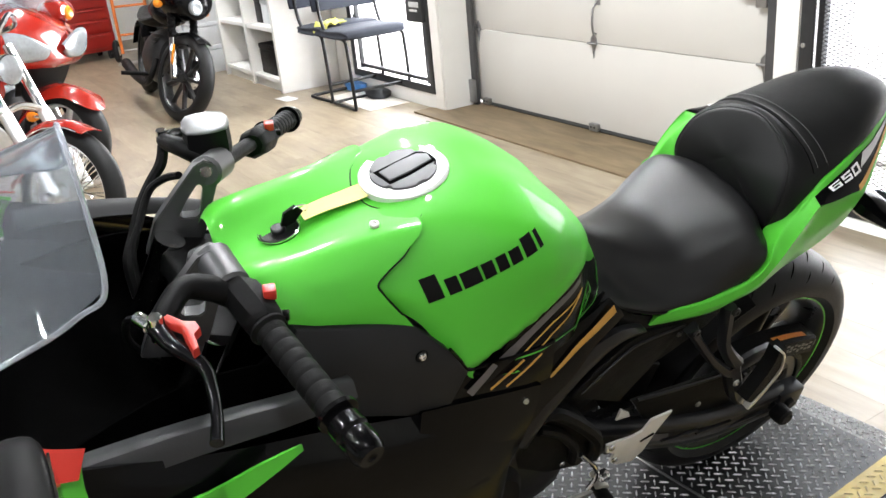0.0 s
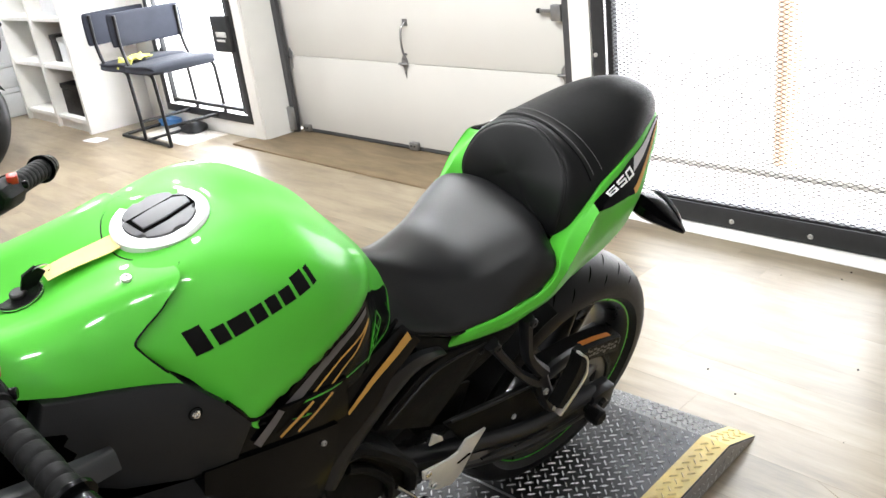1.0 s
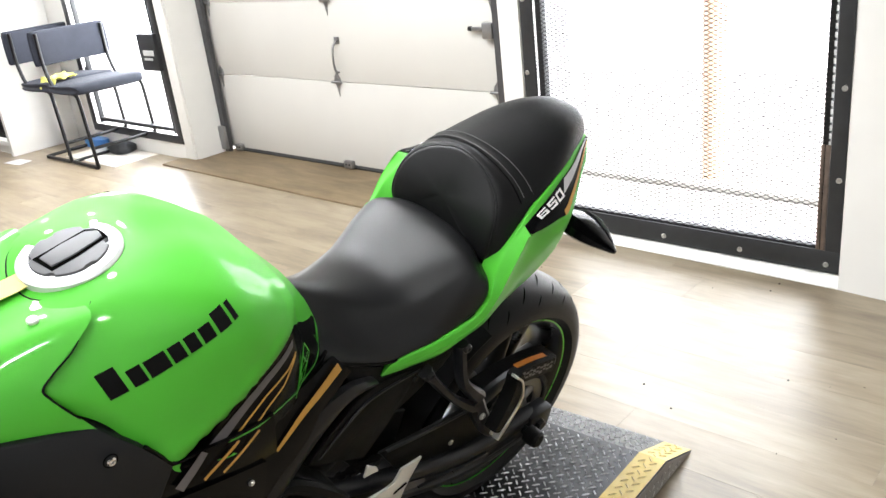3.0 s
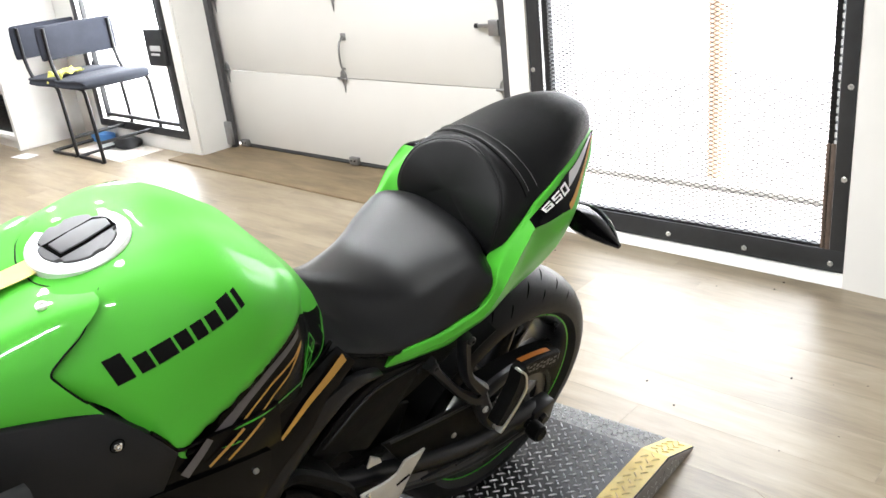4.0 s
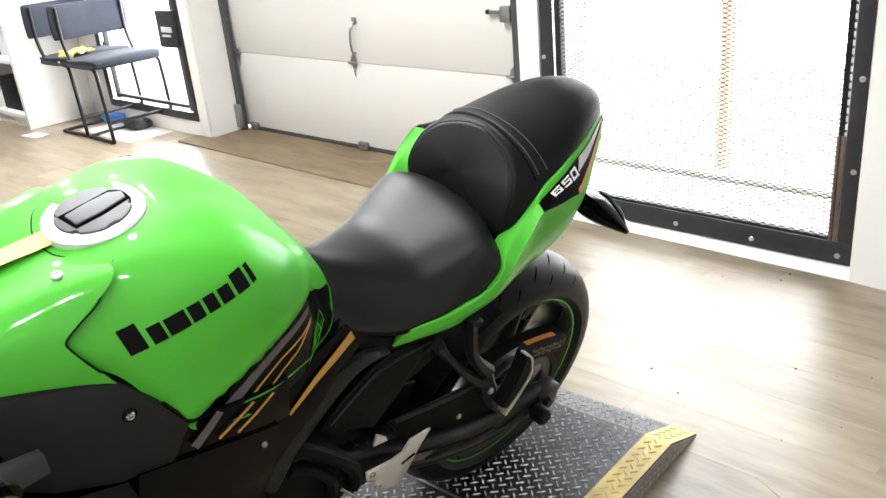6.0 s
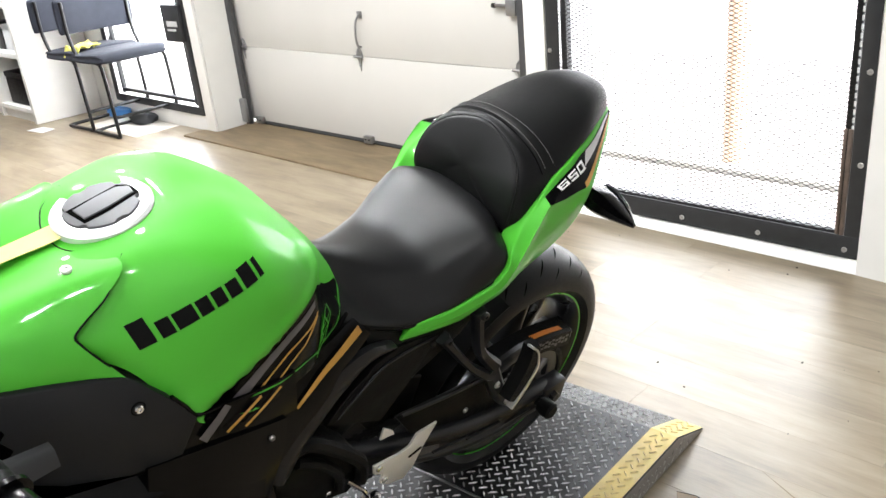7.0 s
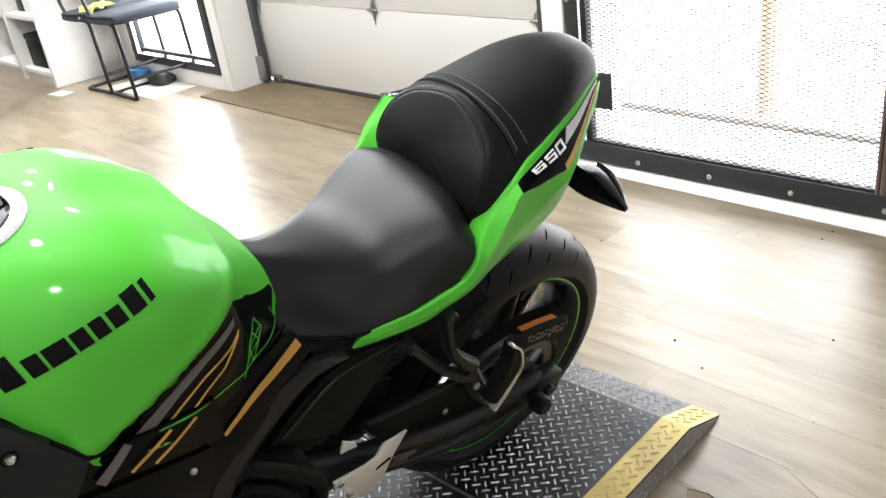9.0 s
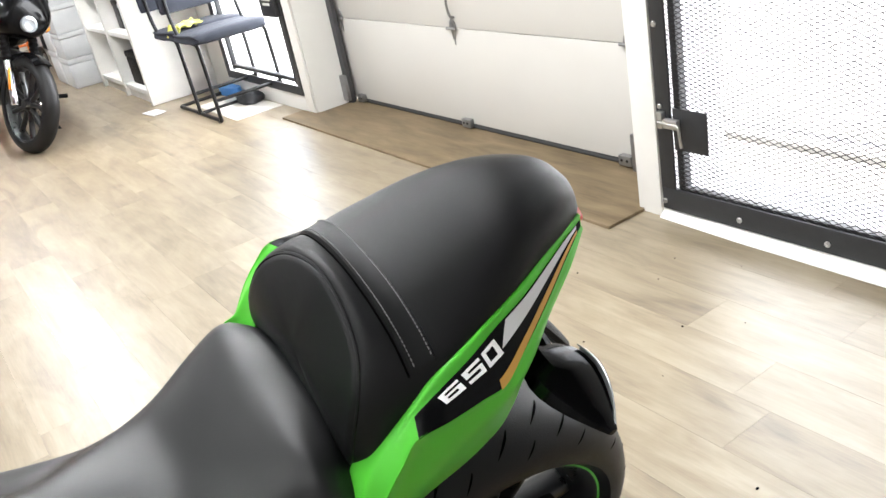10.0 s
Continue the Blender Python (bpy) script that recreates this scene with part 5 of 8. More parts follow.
bmesh.ops.recalc_face_normals(pil, faces=pil.faces)
pil_tree = bvh_of(pil)
pillion = part("pillion_seat", pil, VINYL, bike, "black vinyl pillion seat with a strap", 60)

# smooth front pad: a leaning, softly domed disc within the rim
PADC = Vector((0.176, 0, 0.882))
PADN = Vector((0.955, 0, 0.295))
loop = [Vector(p) for p in both([RIM])[0]]
low_edge = [Vector((0.191, v, 0.831 - 0.7 * v * v * 2.2)) for v in (0.085, 0.045, 0.0, -0.045, -0.085)]
ring_c = catmull(loop + low_edge, 5, True)
pad = bmesh.new()
prev = None
for sc_ in (1.0, 0.97, 0.92, 0.84, 0.72, 0.56, 0.38, 0.2):
    lift = 0.016 * (1 - sc_ ** 2) + (0.003 if sc_ < 0.98 else 0.0)
    cur = [pad.verts.new(PADC + (p - PADC) * sc_ + PADN * lift) for p in ring_c]
    if prev:
        for i in range(len(cur)):
            j = (i + 1) % len(cur)
            pad.faces.new((prev[i], prev[j], cur[j], cur[i]))
    prev = cur
tipv = pad.verts.new(PADC + PADN * 0.019)
for i in range(len(prev)):
    pad.faces.new((prev[i], prev[(i + 1) % len(prev)], tipv))
part("front_pad", pad, VINYL_PAD, pillion, "smooth black vinyl front pad", 60)
part("seam_piping", tube(catmull(loop, 4), 0.0022, 6, 1), VINYL, pillion, "raised seam round the front pad")


def ribbon(u_of, width, lift, tree, v1, n=31):
    """A band laid across the seat."""
    bm = bmesh.new()
    rows_ = []
    for t in np.linspace(-1, 1, n):
        v = v1 * t
        u = u_of(abs(t))
        row = []
        for e in (-width, -width * 0.82, -width * 0.4, width * 0.4, width * 0.82, width):
            h_ = tree.ray_cast(Vector((u + e, v, 1.2)), Vector((0, 0, -1)))
            z = h_[0].z if h_[0] is not None else 0.90
            row.append(bm.verts.new((u + e, v, z + (lift if abs(e) < width else -0.001))))
        rows_.append(row)
    for a, b in zip(rows_, rows_[1:]):
        for i in range(5):
            bm.faces.new((a[i], a[i + 1], b[i + 1], b[i]))
    return bm


strap_u = lambda t: 0.114 - 0.002 * t * t
strap = part("strap", ribbon(strap_u, 0.0150, 0.0045, pil_tree, 0.121), VINYL, pillion, "stitched vinyl strap")
st = bmesh.new()
for off in (-0.0110, 0.0085):
    for k in range(64):
        t = -0.97 + 1.94 * k / 63
        v = 0.121 * t
        u = strap_u(abs(t)) + off
        pts = []
        for dv in (-0.0012, 0.0012):
            h_ = pil_tree.ray_cast(Vector((u, v + dv, 1.2)), Vector((0, 0, -1)))
            if h_[0] is not None:
                pts.append(h_[0] + Vector((0, 0, 0.0049)))
        if len(pts) == 2:
            add_tube(st, pts, 0.00065, 5, 1)
tagged(part("stitching", st, THREAD, pillion), "grey stitching", kind="stuff")
# near-black line painted as the shadow at the strap's front edge
part("strap_shadow_line", tube([pil_tree.ray_cast(Vector((strap_u(abs(t)) + 0.0158, 0.121 * t, 1.2)), Vector((0, 0, -1)))[0] + Vector((0, 0, 0.0002)) for t in np.linspace(-1, 1, 21)], 0.0011, 6, 2), GROOVE, pillion, "dark line painted as the shadow ahead of the strap")

# rider seat: dished top, rounded shoulder, near upright sides on a hard lower edge
SEAT = [[(0.556, 0, 0.872), (0.556, 0.022, 0.866), (0.556, 0.042, 0.846), (0.556, 0.064, 0.822), (0.556, 0.090, 0.802), (0.556, 0.104, 0.790), (0.554, 0.106, 0.780), (0.552, 0.096, 0.778)],
        [(0.520, 0, 0.848), (0.520, 0.014, 0.844), (0.519, 0.027, 0.832), (0.518, 0.055, 0.804), (0.519, 0.088, 0.786), (0.521, 0.108, 0.776), (0.522, 0.116, 0.768), (0.520, 0.106, 0.766)],
        [(0.470, 0, 0.820), (0.470, 0.022, 0.816), (0.468, 0.042, 0.803), (0.468, 0.070, 0.774), (0.468, 0.098, 0.756), (0.468, 0.118, 0.747), (0.468, 0.125, 0.740), (0.466, 0.114, 0.738)],
        [(0.410, 0, 0.802), (0.410, 0.040, 0.798), (0.406, 0.070, 0.786), (0.404, 0.092, 0.764), (0.404, 0.112, 0.742), (0.404, 0.126, 0.729), (0.404, 0.133, 0.717), (0.402, 0.122, 0.714)],
        [(0.345, 0, 0.800), (0.345, 0.052, 0.797), (0.340, 0.094, 0.784), (0.336, 0.114, 0.764), (0.335, 0.128, 0.746), (0.335, 0.138, 0.734), (0.335, 0.143, 0.722), (0.333, 0.130, 0.718)],
        [(0.285, 0, 0.825), (0.285, 0.058, 0.823), (0.280, 0.106, 0.814), (0.276, 0.129, 0.797), (0.276, 0.142, 0.777), (0.277, 0.148, 0.754), (0.280, 0.150, 0.736), (0.278, 0.136, 0.730)],
        [(0.240, 0, 0.842), (0.240, 0.058, 0.842), (0.238, 0.104, 0.836), (0.238, 0.131, 0.820), (0.238, 0.146, 0.799), (0.239, 0.154, 0.778), (0.241, 0.155, 0.753), (0.240, 0.140, 0.746)],
        [(0.212, 0, 0.845), (0.213, 0.054, 0.844), (0.215, 0.098, 0.836), (0.218, 0.124, 0.822), (0.221, 0.142, 0.807), (0.221, 0.153, 0.797), (0.220, 0.156, 0.780), (0.218, 0.142, 0.768)],
        [(0.194, 0, 0.842), (0.195, 0.050, 0.840), (0.200, 0.090, 0.832), (0.206, 0.114, 0.820), (0.208, 0.130, 0.808), (0.207, 0.138, 0.801), (0.205, 0.140, 0.792), (0.203, 0.130, 0.780)],
        [(0.180, 0, 0.826), (0.182, 0.046, 0.824), (0.188, 0.084, 0.817), (0.192, 0.106, 0.808), (0.194, 0.120, 0.800), (0.194, 0.126, 0.796), (0.193, 0.128, 0.788), (0.190, 0.120, 0.78)]]
seat = part("rider_seat", loft(both(SEAT), 6, 5), VINYL_SMOOTH, bike, "smooth black vinyl rider seat", 60)
for s in (1, -1):
    part("seat_trim", tube([(u, s * (v - 0.001), w - 0.004) for u, v, w in [r[6] for r in SEAT[0:7]]], 0.0032, 6, 4), BLACK_PLASTIC, seat, "black seat base edge")

# tank cover, with the knee recess behind the logo panel
tank_bm = loft(mirrored(level([
    (0.512, [(0, 0.835), (0.030, 0.826), (0.052, 0.806), (0.062, 0.785), (0.064, 0.76), (0.060, 0.74)]),
    (0.535, [(0, 0.872), (0.034, 0.862), (0.064, 0.834), (0.084, 0.804), (0.096, 0.775), (0.096, 0.745)]),
    (0.575, [(0, 0.920), (0.046, 0.910), (0.084, 0.886), (0.104, 0.852), (0.116, 0.806), (0.115, 0.745)]),
    (0.592, [(0, 0.938), (0.058, 0.934), (0.104, 0.922), (0.124, 0.896), (0.128, 0.828), (0.124, 0.746)]),
    (0.612, [(0, 0.957), (0.064, 0.953), (0.124, 0.930), (0.146, 0.896), (0.148, 0.832), (0.138, 0.746)]),
    (0.65, [(0, 0.985), (0.070, 0.981), (0.140, 0.955), (0.164, 0.916), (0.165, 0.85), (0.152, 0.748)]),
    (0.70, [(0, 1.013), (0.075, 1.008), (0.148, 0.981), (0.176, 0.940), (0.177, 0.88), (0.168, 0.752)]),
    (0.76, [(0, 1.029), (0.078, 1.020), (0.138, 0.998), (0.168, 0.958), (0.178, 0.88), (0.178, 0.765)]),
    (0.82, [(0, 1.025), (0.074, 1.019), (0.122, 1.000), (0.156, 0.956), (0.172, 0.89), (0.176, 0.79)]),
    (0.88, [(0, 1.006), (0.070, 1.005), (0.104, 0.996), (0.134, 0.960), (0.150, 0.922), (0.150, 0.885)]),
    (0.935, [(0, 0.984), (0.062, 0.987), (0.088, 0.983), (0.114, 0.966), (0.128, 0.948), (0.132, 0.928)])])), 14, 10)
KNEE = [Vector(p) for p in ((0.84, 0.806), (0.794, 0.823), (0.751, 0.840), (0.709, 0.859), (0.673, 0.879), (0.640, 0.895), (0.610, 0.908), (0.594, 0.921), (0.589, 0.934), (0.590, 0.960))]


def knee_side(p):
    """Signed distance from the knee line in the side plane, positive behind and below it."""
    best, sgn = 9.0, 1.0
    for a, b in zip(KNEE, KNEE[1:]):
        d = b - a
        t = min(1.0, max(0.0, (p - a).dot(d) / d.dot(d)))
        q = a + d * t
        r_ = (p - q).length
        if r_ < best:
            best, sgn = r_, 1.0 if d.x * (p.y - a.y) - d.y * (p.x - a.x) > 0 else -1.0
    return best * sgn


for v in tank_bm.verts:
    e = knee_side(Vector((v.co.x, v.co.z)))
    side = min(1.0, max(0.0, (abs(v.co.y) - 0.055) / 0.05))
    sg = 1 if v.co.y > 0 else -1
    if e > -0.004:
        t = min(1.0, (e + 0.004) / 0.012)
        v.co.y -= sg * 0.012 * t * t * (3 - 2 * t) * side * (1.0 - min(1.0, max(0.0, (e - 0.018) / 0.045))) * min(1.0, max(0.0, (v.co.x - 0.530) / 0.05)) * min(1.0, max(0.0, (0.812 - v.co.x) / 0.03))
    elif e > -0.03:
        v.co.y += sg * 0.003 * side * math.sin(math.pi * (-e - 0.004) / 0.026)
tank_tree = bvh_of(tank_bm)
tank = part("tank_cover", tank_bm, GREEN, bike, "glossy lime green fuel tank cover", 60)
front_bm = loft(mirrored(level([
    (0.83, [(0, 1.010), (0.06, 1.008), (0.123, 1.006), (0.158, 0.962), (0.173, 0.905), (0.174, 0.868)]),
    (0.90, [(0, 1.000), (0.055, 1.001), (0.103, 1.000), (0.133, 0.970), (0.150, 0.932), (0.152, 0.880)]),
    (0.96, [(0, 0.985), (0.05, 0.989), (0.092, 0.993), (0.124, 0.968), (0.140, 0.93), (0.142, 0.900)]),
    (1.02, [(0, 0.971), (0.045, 0.976), (0.080, 0.986), (0.112, 0.972), (0.132, 0.945), (0.137, 0.925)]),
    (1.065, [(0, 0.964), (0.04, 0.968), (0.068, 0.982), (0.095, 0.976), (0.118, 0.955), (0.126, 0.938)]),
    (1.085, [(0, 0.957), (0.035, 0.960), (0.055, 0.970), (0.078, 0.968), (0.100, 0.950), (0.108, 0.935)])])), 8, 6)
front_tree = bvh_of(front_bm)
# the shroud ends in a swept edge over the tank's side
for s in (1, -1):
    lines = ((0.842, 1.024, 0.931, 0.967), (0.931, 0.967, 0.885, 0.893))
    for u0, w0, u1, w1 in lines:
        side = [f for f in front_bm.faces if f.calc_center_median().y * s > 0.064]
        geom = side + list({e for f in side for e in f.edges}) + list({v for f in side for v in f.verts})
        bmesh.ops.bisect_plane(front_bm, geom=geom, plane_co=(u0, 0, w0), plane_no=(w0 - w1, 0, u1 - u0))
    gone = [f for f in front_bm.faces if f.calc_center_median().y * s > 0.064
            and all((f.calc_center_median().x - u0) * (w0 - w1) + (f.calc_center_median().z - w0) * (u1 - u0) < 0 for u0, w0, u1, w1 in lines)]
    bmesh.ops.delete(front_bm, geom=gone, context='FACES')
part("tank_front_cover", front_bm, GREEN, bike, "glossy lime green front tank cover", 60)
# black tube painted as the shade in the gap round the front of the logo panel
for s in (1, -1):
    gap = [(0.848, 1.017), (0.884, 0.996), (0.912, 0.979), (0.929, 0.967), (0.926, 0.956), (0.905, 0.924), (0.885, 0.892), (0.850, 0.854), (0.815, 0.818)]
    pts = []
    for u, w in gap:
        h_ = front_tree.ray_cast(Vector((u, s * 0.5, w)), Vector((0, -s, 0)))
        if h_[0] is None or w < 0.900:
            h_ = tank_tree.ray_cast(Vector((u, s * 0.5, w)), Vector((0, -s, 0)))
        pts.append(h_[0] if h_[0] is not None else Vector((u, s * 0.14, w)))
    part("panel_gap", tube(pts, [0.0004, 0.0008, 0.0012, 0.0014, 0.0014, 0.0014, 0.0014, 0.0014, 0.0012], 6, 5), BLACK_PLASTIC, tank, "dark line for the shade in the panel gap")
# black graphic area in the knee recess, with stripes
for s in (1, -1):
    blk = part("graphic_decal", decal([(0.796, 0.820), (0.751, 0.836), (0.709, 0.855), (0.673, 0.875), (0.640, 0.891), (0.612, 0.899), (0.562, 0.852), (0.511, 0.814), (0.506, 0.806), (0.510, 0.780), (0.531, 0.760), (0.571, 0.757), (0.594, 0.757), (0.653, 0.758), (0.729, 0.768), (0.800, 0.775), (0.824, 0.792), (0.807, 0.812)],
                                        tank_tree, 0.0010, 0.008, s), BLACK_GLOSS, tank, "gloss black graphic area")
    for poly, mt_, lb in (([(0.800, 0.787), (0.785, 0.797), (0.757, 0.813), (0.717, 0.836), (0.672, 0.859), (0.622, 0.877), (0.614, 0.880), (0.616, 0.870), (0.663, 0.850), (0.707, 0.827), (0.744, 0.804), (0.772, 0.788), (0.786, 0.781)], GREY_DECAL, "grey stripe"),
                          ([(0.730, 0.8020), (0.706, 0.8155), (0.672, 0.8335), (0.631, 0.8485), (0.612, 0.861), (0.611, 0.858), (0.631, 0.8450), (0.672, 0.8300), (0.706, 0.812), (0.727, 0.7990)], ORANGE_DECAL, "gold stripe"),
                          ([(0.700, 0.7985), (0.674, 0.814), (0.644, 0.829), (0.616, 0.857), (0.612, 0.855), (0.643, 0.826), (0.674, 0.8105), (0.698, 0.795)], ORANGE_DECAL, "gold stripe")):
        part("stripe", decal(poly, tank_tree, 0.0018, 0.008, s), mt_, blk, lb)
    edge = [(0.790, 0.805), (0.755, 0.801), (0.713, 0.797), (0.662, 0.792), (0.625, 0.789), (0.585, 0.779), (0.558, 0.782), (0.541, 0.793), (0.526, 0.799), (0.513, 0.806), (0.508, 0.835)]
    web = bmesh.new()
    fine = [Vector((p.x, p.y)) for p in catmull([(u, w, 0) for u, w in edge], 5)]
    rows_ = []
    for i, p in enumerate(fine):
        d = (fine[min(i + 1, len(fine) - 1)] - fine[max(i - 1, 0)]).normalized() * 0.0014
        rows_.append((web.verts.new((p.x - d.y, 0, p.y + d.x)), web.verts.new((p.x + d.y, 0, p.y - d.x))))
    for a, b in zip(rows_, rows_[1:]):
        web.faces.new((a[0], a[1], b[1], b[0]))
    part("green_line", project(web, tank_tree, 0.0022, s), GREEN_LINE, blk, "thin green line", 0)
    web = bmesh.new()
    for a, b in (((0.612, 0.775), (0.577, 0.838)), ((0.577, 0.838), (0.566, 0.815)), ((0.566, 0.815), (0.588, 0.778)), ((0.603, 0.792), (0.574, 0.802)), ((0.594, 0.806), (0.570, 0.818)), ((0.588, 0.778), (0.594, 0.806)), ((0.574, 0.802), (0.585, 0.824))):
        (u0, w0), (u1, w1) = a, b
        nu_, nw = (w1 - w0), -(u1 - u0)
        ln = math.hypot(nu_, nw)
        nu_, nw = nu_ / ln * 0.0009, nw / ln * 0.0009
        web.faces.new([web.verts.new((u, 0, w)) for u, w in ((u0 + nu_, w0 + nw), (u1 + nu_, w1 + nw), (u1 - nu_, w1 - nw), (u0 - nu_, w0 - nw))])
    bmesh.ops.subdivide_edges(web, edges=list(web.edges), cuts=3)
    part("line_pattern", project(web, tank_tree, 0.0024, s), GREEN_LINE, blk, "fine green line pattern", 0)
    part("knee_lip", tube([(u, s * v, w) for u, v, w in ((0.808, 0.186, 0.806), (0.770, 0.178, 0.788), (0.731, 0.166, 0.774), (0.656, 0.145, 0.757), (0.599, 0.131, 0.758), (0.551, 0.117, 0.772), (0.525, 0.108, 0.785))], [0.002, 0.0045, 0.005, 0.005, 0.005, 0.0045, 0.003], 8, 5), BLACK_GLOSS, tank, "black trim lip below the tank")
# brand mark as plain black blocks
for s in (1, -1):
    e0, e1 = Vector((0.869, 0.930)), Vector((0.704, 0.980))
    dirv = (e1 - e0).normalized()
    upv = Vector((-dirv.y, dirv.x))
    if upv.y < 0:
        upv = -upv
    L_ = (e1 - e0).length
    for a, b, h_ in ((0.0, 0.125, 1.0), (0.165, 0.262, 0.68), (0.282, 0.432, 0.68), (0.452, 0.548, 0.68), (0.572, 0.660, 0.68), (0.684, 0.778, 0.68), (0.805, 0.910, 0.90), (0.935, 0.975, 0.86)):
        bl = bmesh.new()
        cols = []
        for k in range(5):
            foot = e0 + dirv * L_ * (a + (b - a) * k / 4)
            col, last, run = [], None, 0.0
            for st_ in range(200):
                q = foot + upv * 0.0005 * st_
                at = tank_tree.ray_cast(Vector((q.x, s * 0.6, q.y)), Vector((0, -s, 0)))[0]
                run += (at - last).length if last is not None else 0.0
                last = at
                if run >= (0.0350 - 0.006 * a) * h_ * len(col) / 4:
                    col.append(bl.verts.new(at + Vector((0, s * 0.0011, 0.0006))))
                    if len(col) == 5:
                        break
            cols.append(col)
        for c0, c1 in zip(cols, cols[1:]):
            for k in range(4):
                bl.faces.new((c0[k], c1[k], c1[k + 1], c0[k + 1]))
        part("brand_block", bl, BLACK_PLASTIC, tank, "plain black block", 0)

# black line on the surface, painted as the shade of the cap's recess
groove = [front_tree.find_nearest(Vector((0.829 + 0.073 * math.cos(a), -0.007 + 0.073 * math.sin(a), 1.03)))[0] for a in np.linspace(-1.3, 1.3, 13)]
part("recess_groove", tube(groove, 0.0010, 6, 2), BLACK_PLASTIC, tank, "dark line for the shade in the recess ahead of the cap")

known = set(bpy.data.objects.keys())
# filler cap
capn = Vector((0.159, 0.02, 0.986)).normalized()
cc = Vector((0.829, 0.006, 1.0185))
cap = part("fuel_cap", lathe([(-0.006, 0.0), (-0.006, 0.0615), (0.0035, 0.0615), (0.0065, 0.058), (0.0065, 0.046), (0.004, 0.0445), (0.004, 0.0)], cc, capn, 64), CAP_RING, bike, "silver fuel cap ring")
cm = Matrix.Translation(cc + capn * 0.0042) @ capn.to_track_quat('Z', 'Y').to_matrix().to_4x4()


def in_cap(bm):
    bmesh.ops.transform(bm, matrix=cm, verts=bm.verts)
    return bm


lob = []
for i in range(64):
    a = 2 * math.pi * i / 64
    r_ = 0.0455 - (0.004 if math.cos(6 * a) > 0.72 else 0.0)
    lob.append((math.cos(a) * r_, math.sin(a) * r_, 0.005))
part("cap_lid", in_cap(plate(lob, (0, 0, 1), 0.005, 0.0012)), CAP_GREY, cap, "grey scalloped cap lid")
part("cap_flap", in_cap(plate([(x, y, 0.0075) for x, y in ((-0.012, -0.030), (0.014, -0.030), (0.016, 0.0), (0.013, 0.038), (-0.002, 0.042), (-0.013, 0.030), (-0.0145, 0.0))], (0, 0, 1), 0.005, 0.0015)), CAP_GREY, cap, "grey key flap")
part("flap_slot", in_cap(plate([(x, y, 0.0056) for x, y in ((-0.018, -0.036), (0.020, -0.034), (0.021, 0.0), (0.017, 0.043), (-0.005, 0.044), (-0.018, 0.034))], (0, 0, 1), 0.001, 0)), GROOVE, cap)

# ignition lock with key and tag
key = part("ignition_lock", lathe([(-0.02, 0.0), (-0.02, 0.0275), (0.002, 0.0275), (0.0032, 0.0245), (0.0014, 0.022), (0.0014, 0.0)], (1.005, 0.0, 0.975), (0.23, 0, 1), 32), BLACK_PLASTIC, bike, "black ignition lock")
part("lock_core", rod((1.005, 0.0, 0.970), (1.0065, 0.0, 0.982), 0.010), DARK_METAL, key)
part("lock_rim", tube([(1.0055 + 0.0268 * math.cos(a), 0.0268 * math.sin(a), 0.9775 - 0.23 * 0.0268 * math.cos(a)) for a in [2 * math.pi * i / 24 for i in range(24)]], 0.0013, 6, 2, True), CHROME, key, "chrome lock rim")
part("key_head", plate([(1.004, -0.003, 0.978), (0.998, -0.003, 1.000), (0.982, -0.003, 1.008), (0.972, -0.003, 0.998), (0.984, -0.003, 0.984)], (0, -1, 0), 0.006, 0.002), BLACK_PLASTIC, key, "black key head")
part("key_ring", tube([(0.976 + 0.011 * math.cos(a), 0.004 * math.sin(a), 0.999 + 0.009 * math.sin(a)) for a in [2 * math.pi * i / 10 for i in range(10)]], 0.0011, 6, 2, True), CHROME, key)
part("paper_tag", loft([[(0.975, -0.012, 0.992), (0.975, 0.016, 0.993)], [(0.945, -0.014, 0.998), (0.945, 0.016, 0.998)], [(0.91, -0.013, 1.0040), (0.908, 0.020, 1.0040)], [(0.885, -0.010, 1.0100), (0.883, 0.022, 1.0095)]], 4, 3, thick=0.001), TAG_YELLOW, key, "yellow paper price tag")
for s in (1, -1):
    part("cover_bolt", bolt_head((0.908, s * 0.081, 1.003), (0.05, s * 0.25, 1), 0.0065, 0.004), SATIN, bike)

settle(known, True)

known = set(bpy.data.objects.keys())
